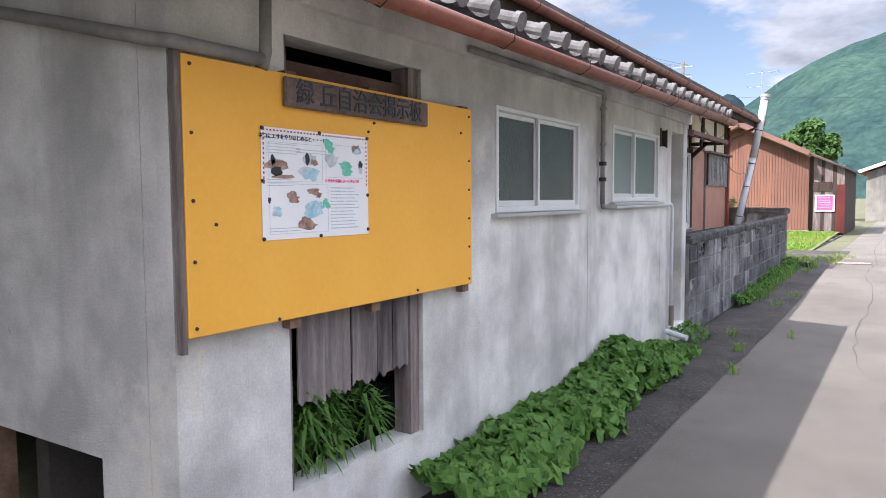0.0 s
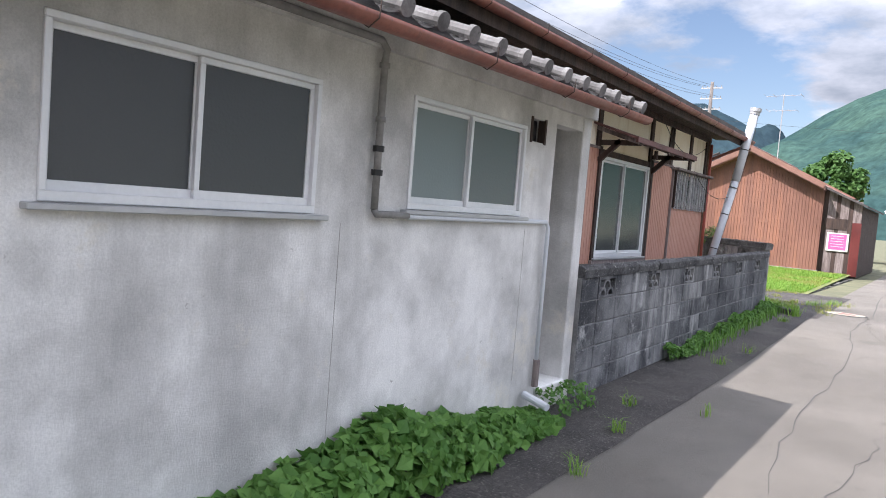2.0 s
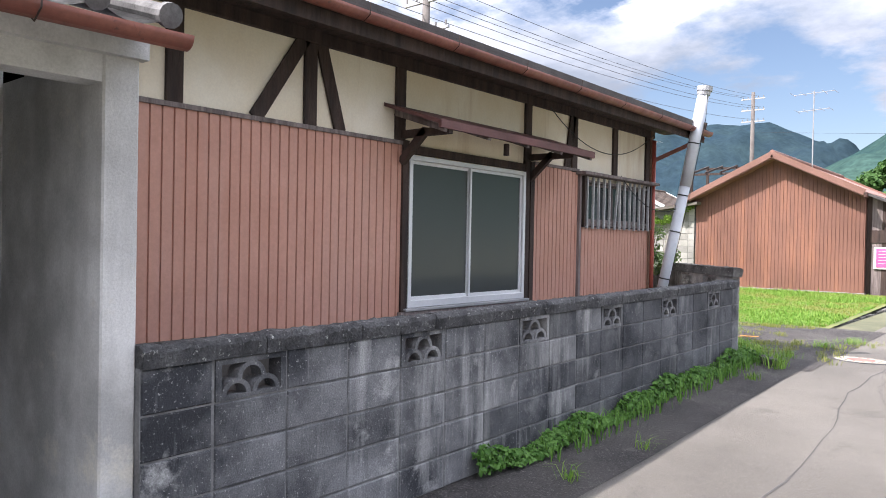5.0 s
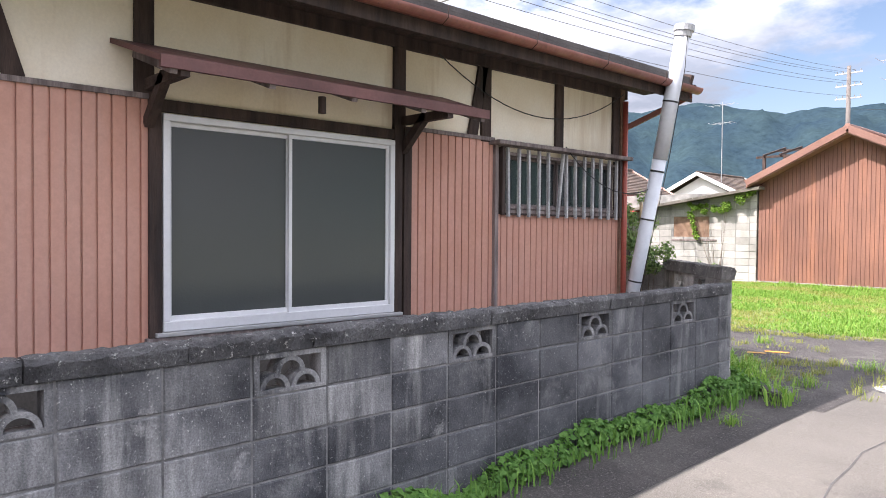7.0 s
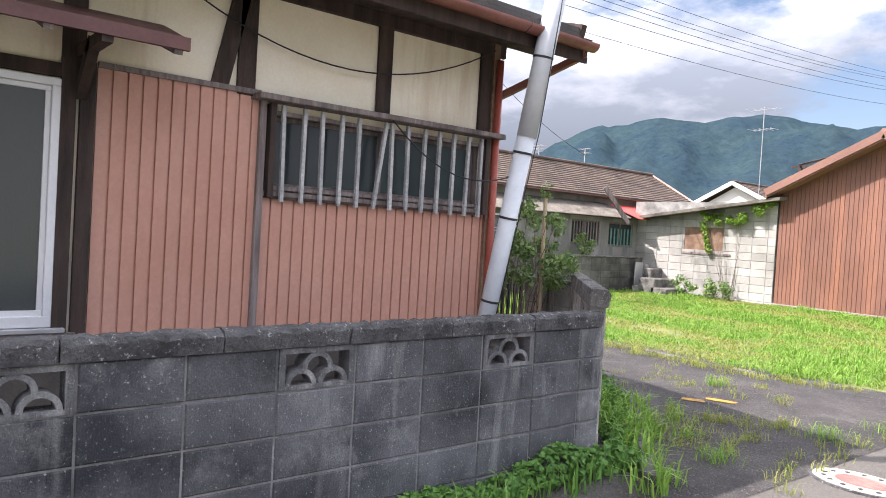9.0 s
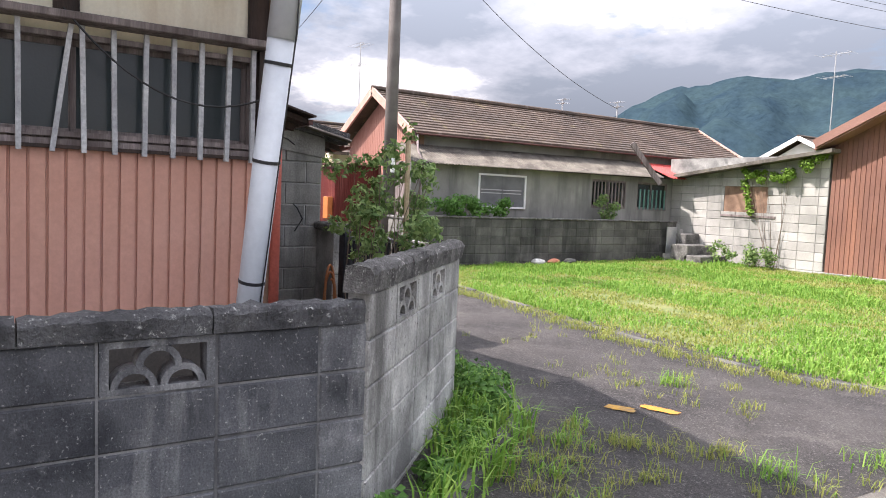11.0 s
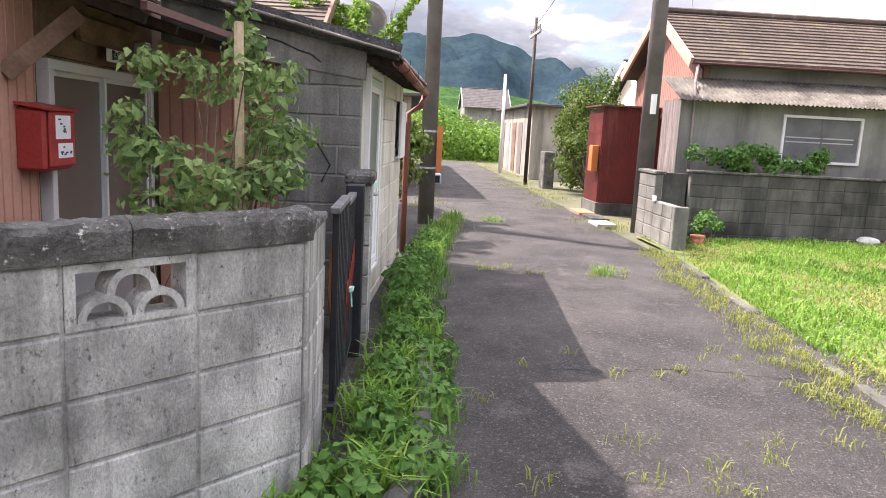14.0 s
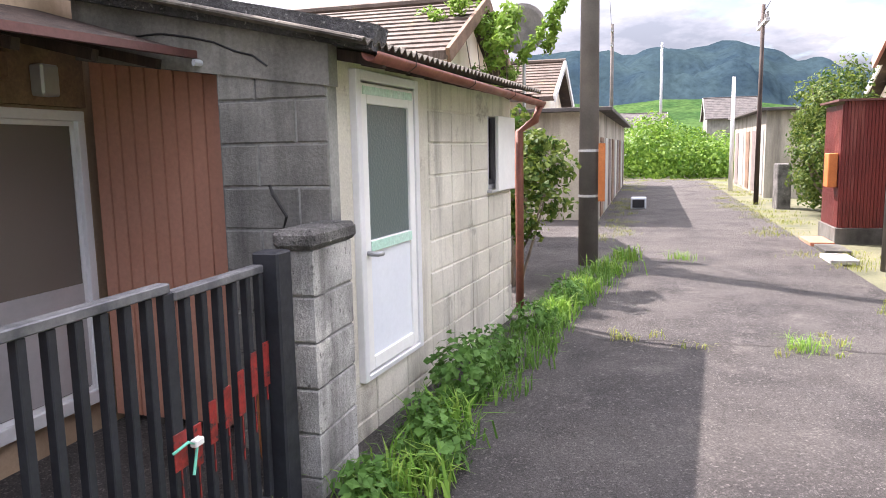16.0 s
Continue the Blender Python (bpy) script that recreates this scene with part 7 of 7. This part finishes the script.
spots = [(DE[0].lerp(DE[1], k / 16) + Vector((VR.normal(-0.03, 0.05), VR.normal(0.0, 0.05), 0))) for k in range(17)]
blades("ditch_grass", tuft_points([(p.x, p.y, 0.12, 24) for p in spots], 54), 0.26, GRASS, None, "long bright grass in the ditch by the corner wall", "grass", "stuff", 0.8, 0.007, 54)
# lane edge weeds on the house side
spots = []
for i in range(90):
    x = -2.6 - 9.0 * (i / 90)
    base = 16.35 + (x + 2.6) * -0.55 if x > -3.4 else 17.0 + 0.085 * (-5.8 - x) * (1 if x < -5.8 else 0)
    spots.append((x, base + VR.uniform(0.05, 0.38), 0.12, 26))
blades("lane_grass", tuft_points(spots, 51), 0.17, GRASS_SHADED, None, "strip of long grass along the foot of the walls", "grass", "stuff", 0.8, 0.006, 51)
big = [(-3.0, 16.75, 0.2, 170), (-3.4, 17.05, 0.2, 190), (-4.2, 17.1, 0.25, 190), (-4.8, 17.15, 0.22, 160), (-5.5, 17.25, 0.2, 150), (-6.2, 17.25, 0.15, 120), (-2.6, 16.35, 0.16, 120), (-2.25, 16.2, 0.16, 110), (-8.9, 17.5, 0.2, 120), (-10.0, 17.6, 0.2, 130), (-11.2, 17.8, 0.25, 150), (-12.2, 17.95, 0.2, 120)]
blades("lane_grass", tuft_points(big, 52), 0.24, GRASS, None, "taller green grass tufts by the wall", "grass", "stuff", 0.9, 0.007, 52)
P, Nn = [], []
for x, y, rx, h, k in ((-3.6, 17.2, 0.3, 0.22, 420), (-4.3, 17.3, 0.28, 0.2, 380), (-5.0, 17.35, 0.25, 0.2, 320), (-5.8, 17.3, 0.25, 0.25, 360), (-2.95, 16.85, 0.3, 0.16, 420), (-2.6, 16.4, 0.25, 0.15, 350), (-3.2, 16.95, 0.25, 0.3, 420), (-6.7, 17.2, 0.3, 0.42, 600), (-7.3, 17.25, 0.28, 0.3, 350), (-6.1, 17.15, 0.2, 0.25, 250), (-2.2, 16.0, 0.18, 0.14, 350), (-8.4, 17.35, 0.3, 0.25, 300), (-3.9, 17.05, 0.2, 0.25, 260), (-4.6, 17.1, 0.22, 0.22, 260), (-5.3, 17.15, 0.2, 0.25, 260), (-9.4, 17.5, 0.3, 0.25, 260), (-1.85, 15.65, 0.15, 0.13, 260)):
    p_, n_ = blob_pts([(x, y, gz(y) + h * 0.4, rx, rx * 0.7, h * 0.6)], k, int(-x * 100), 0.5)
    P.append(p_); Nn.append(n_)
leaves("lane_weeds", np.concatenate(P), np.concatenate(Nn), 0.055, LEAF_VINE, None, "broad-leaved weeds at the foot of the walls", "weeds", "stuff", seed=53)
# sparse weeds on the asphalt and the kerb line
spots = [(x, lot_edge(x) - VR.uniform(0.05, 0.4), 0.13, int(VR.uniform(10, 60))) for x in np.linspace(-10, -2.2, 110)]
spots += [(-3.2 + VR.normal(0, 0.5), 18.8 + VR.normal(0, 0.35), 0.1, 16) for _ in range(26)] + [(-5.0 + VR.normal(0, 0.25), 17.6 + VR.uniform(0, 2.6), 0.06, 10) for _ in range(14)] + [(-8.2 + VR.normal(0, 0.2), 17.6 + VR.uniform(0, 2.6), 0.07, 14) for _ in range(20)]
spots += [(-12 - VR.uniform(0, 20), 20.5 + VR.normal(0, 0.25), 0.3, 60) for _ in range(50)] + [(-14 - VR.uniform(0, 20), 17.6 + VR.normal(0, 0.2), 0.25, 50) for _ in range(30)] + [(-34.5 + VR.normal(0, 0.5), VR.uniform(17, 22), 0.3, 60) for _ in range(24)]
blades("asphalt_weeds", tuft_points(spots, 55), 0.075, GRASS_DRY, None, "sparse yellow-green weeds in the asphalt joints", "weeds", "stuff", 1.0, 0.0035, 55)
spots = [(-3.1, 18.75, 0.12, 70), (-8.2, 19.3, 0.14, 90), (-2.4, 17.0, 0.15, 60), (-2.1, 16.6, 0.12, 50), (-2.6, 17.3, 0.1, 30), (-1.5, 17.7, 0.2, 90), (-1.3, 18.4, 0.2, 90), (-12.4, 18.6, 0.2, 90), (-1.45, 10.6, 0.06, 25), (-1.35, 11.5, 0.06, 20), (-1.2, 6.4, 0.05, 20), (-1.35, 7.4, 0.06, 25), (-1.0, 8.4, 0.04, 14), (-1.55, 8.2, 0.08, 30), (-1.5, 14.5, 0.1, 50), (-1.55, 15.6, 0.12, 60), (-1.6, 16.3, 0.15, 70)]
blades("asphalt_tufts", tuft_points(spots, 56), 0.14, GRASS, None, "green grass tufts growing out of the asphalt", "grass", "stuff", 1.1, 0.0035, 56)

# ---- blocks of the lane walls ----
block_wall(shed, FSH, 3.05, 0.05, 10, BLOCK_CREAM, MORTAR, 0.12, None, 0.4, ((0.17, 1.03, 0.4, 2.05), (2.37, 3.03, 1.25, 1.95)))
block_wall(shed, FG, 0.56, 0.05, 10, BLOCK_STUB, MORTAR, 0.12, None, 0.4, bond=True)
for r in range(6):
    z = 0.05 + 0.195 * r
    for u, w in ((0, 0.39),):
        shared("block", block_mesh("block", BLOCK_GREY, 0.385, 0.185, 0.1) if r == 0 else bpy.data.meshes["pillar_block"], pillar, pose(-5.56, 16.93, z + 0.0975, 0, 0, 180)).data.name = "pillar_block"
        shared("block", bpy.data.meshes["pillar_block"], pillar, pose(-5.36, 16.86, z + 0.0975, 0, 0, 90) @ Matrix.Diagonal((0.36, 1, 1, 1)))
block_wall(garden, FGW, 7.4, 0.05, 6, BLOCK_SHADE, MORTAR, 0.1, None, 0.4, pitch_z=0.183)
block_wall(stub, pose(-11.66, 20.75, 0, 0, 0, 0), 0.72, 0.0, 6, BLOCK_STUB, MORTAR, 0.1, None, 0.36, pitch_z=0.186)
block_wall(stub, pose(-10.94, 20.75, 0, 0, 0, 0), 0.74, 0.0, 4, BLOCK_STUB, MORTAR, 0.1, None, 0.37, pitch_z=0.185)
dtop = lambda u: 2.25 + 0.133 * u
block_wall(outb, FD, 4.2, 0.1, 13, BLOCK_PALE, MORTAR, 0.12, None, 0.4, (DW,), bond=False, top=dtop)
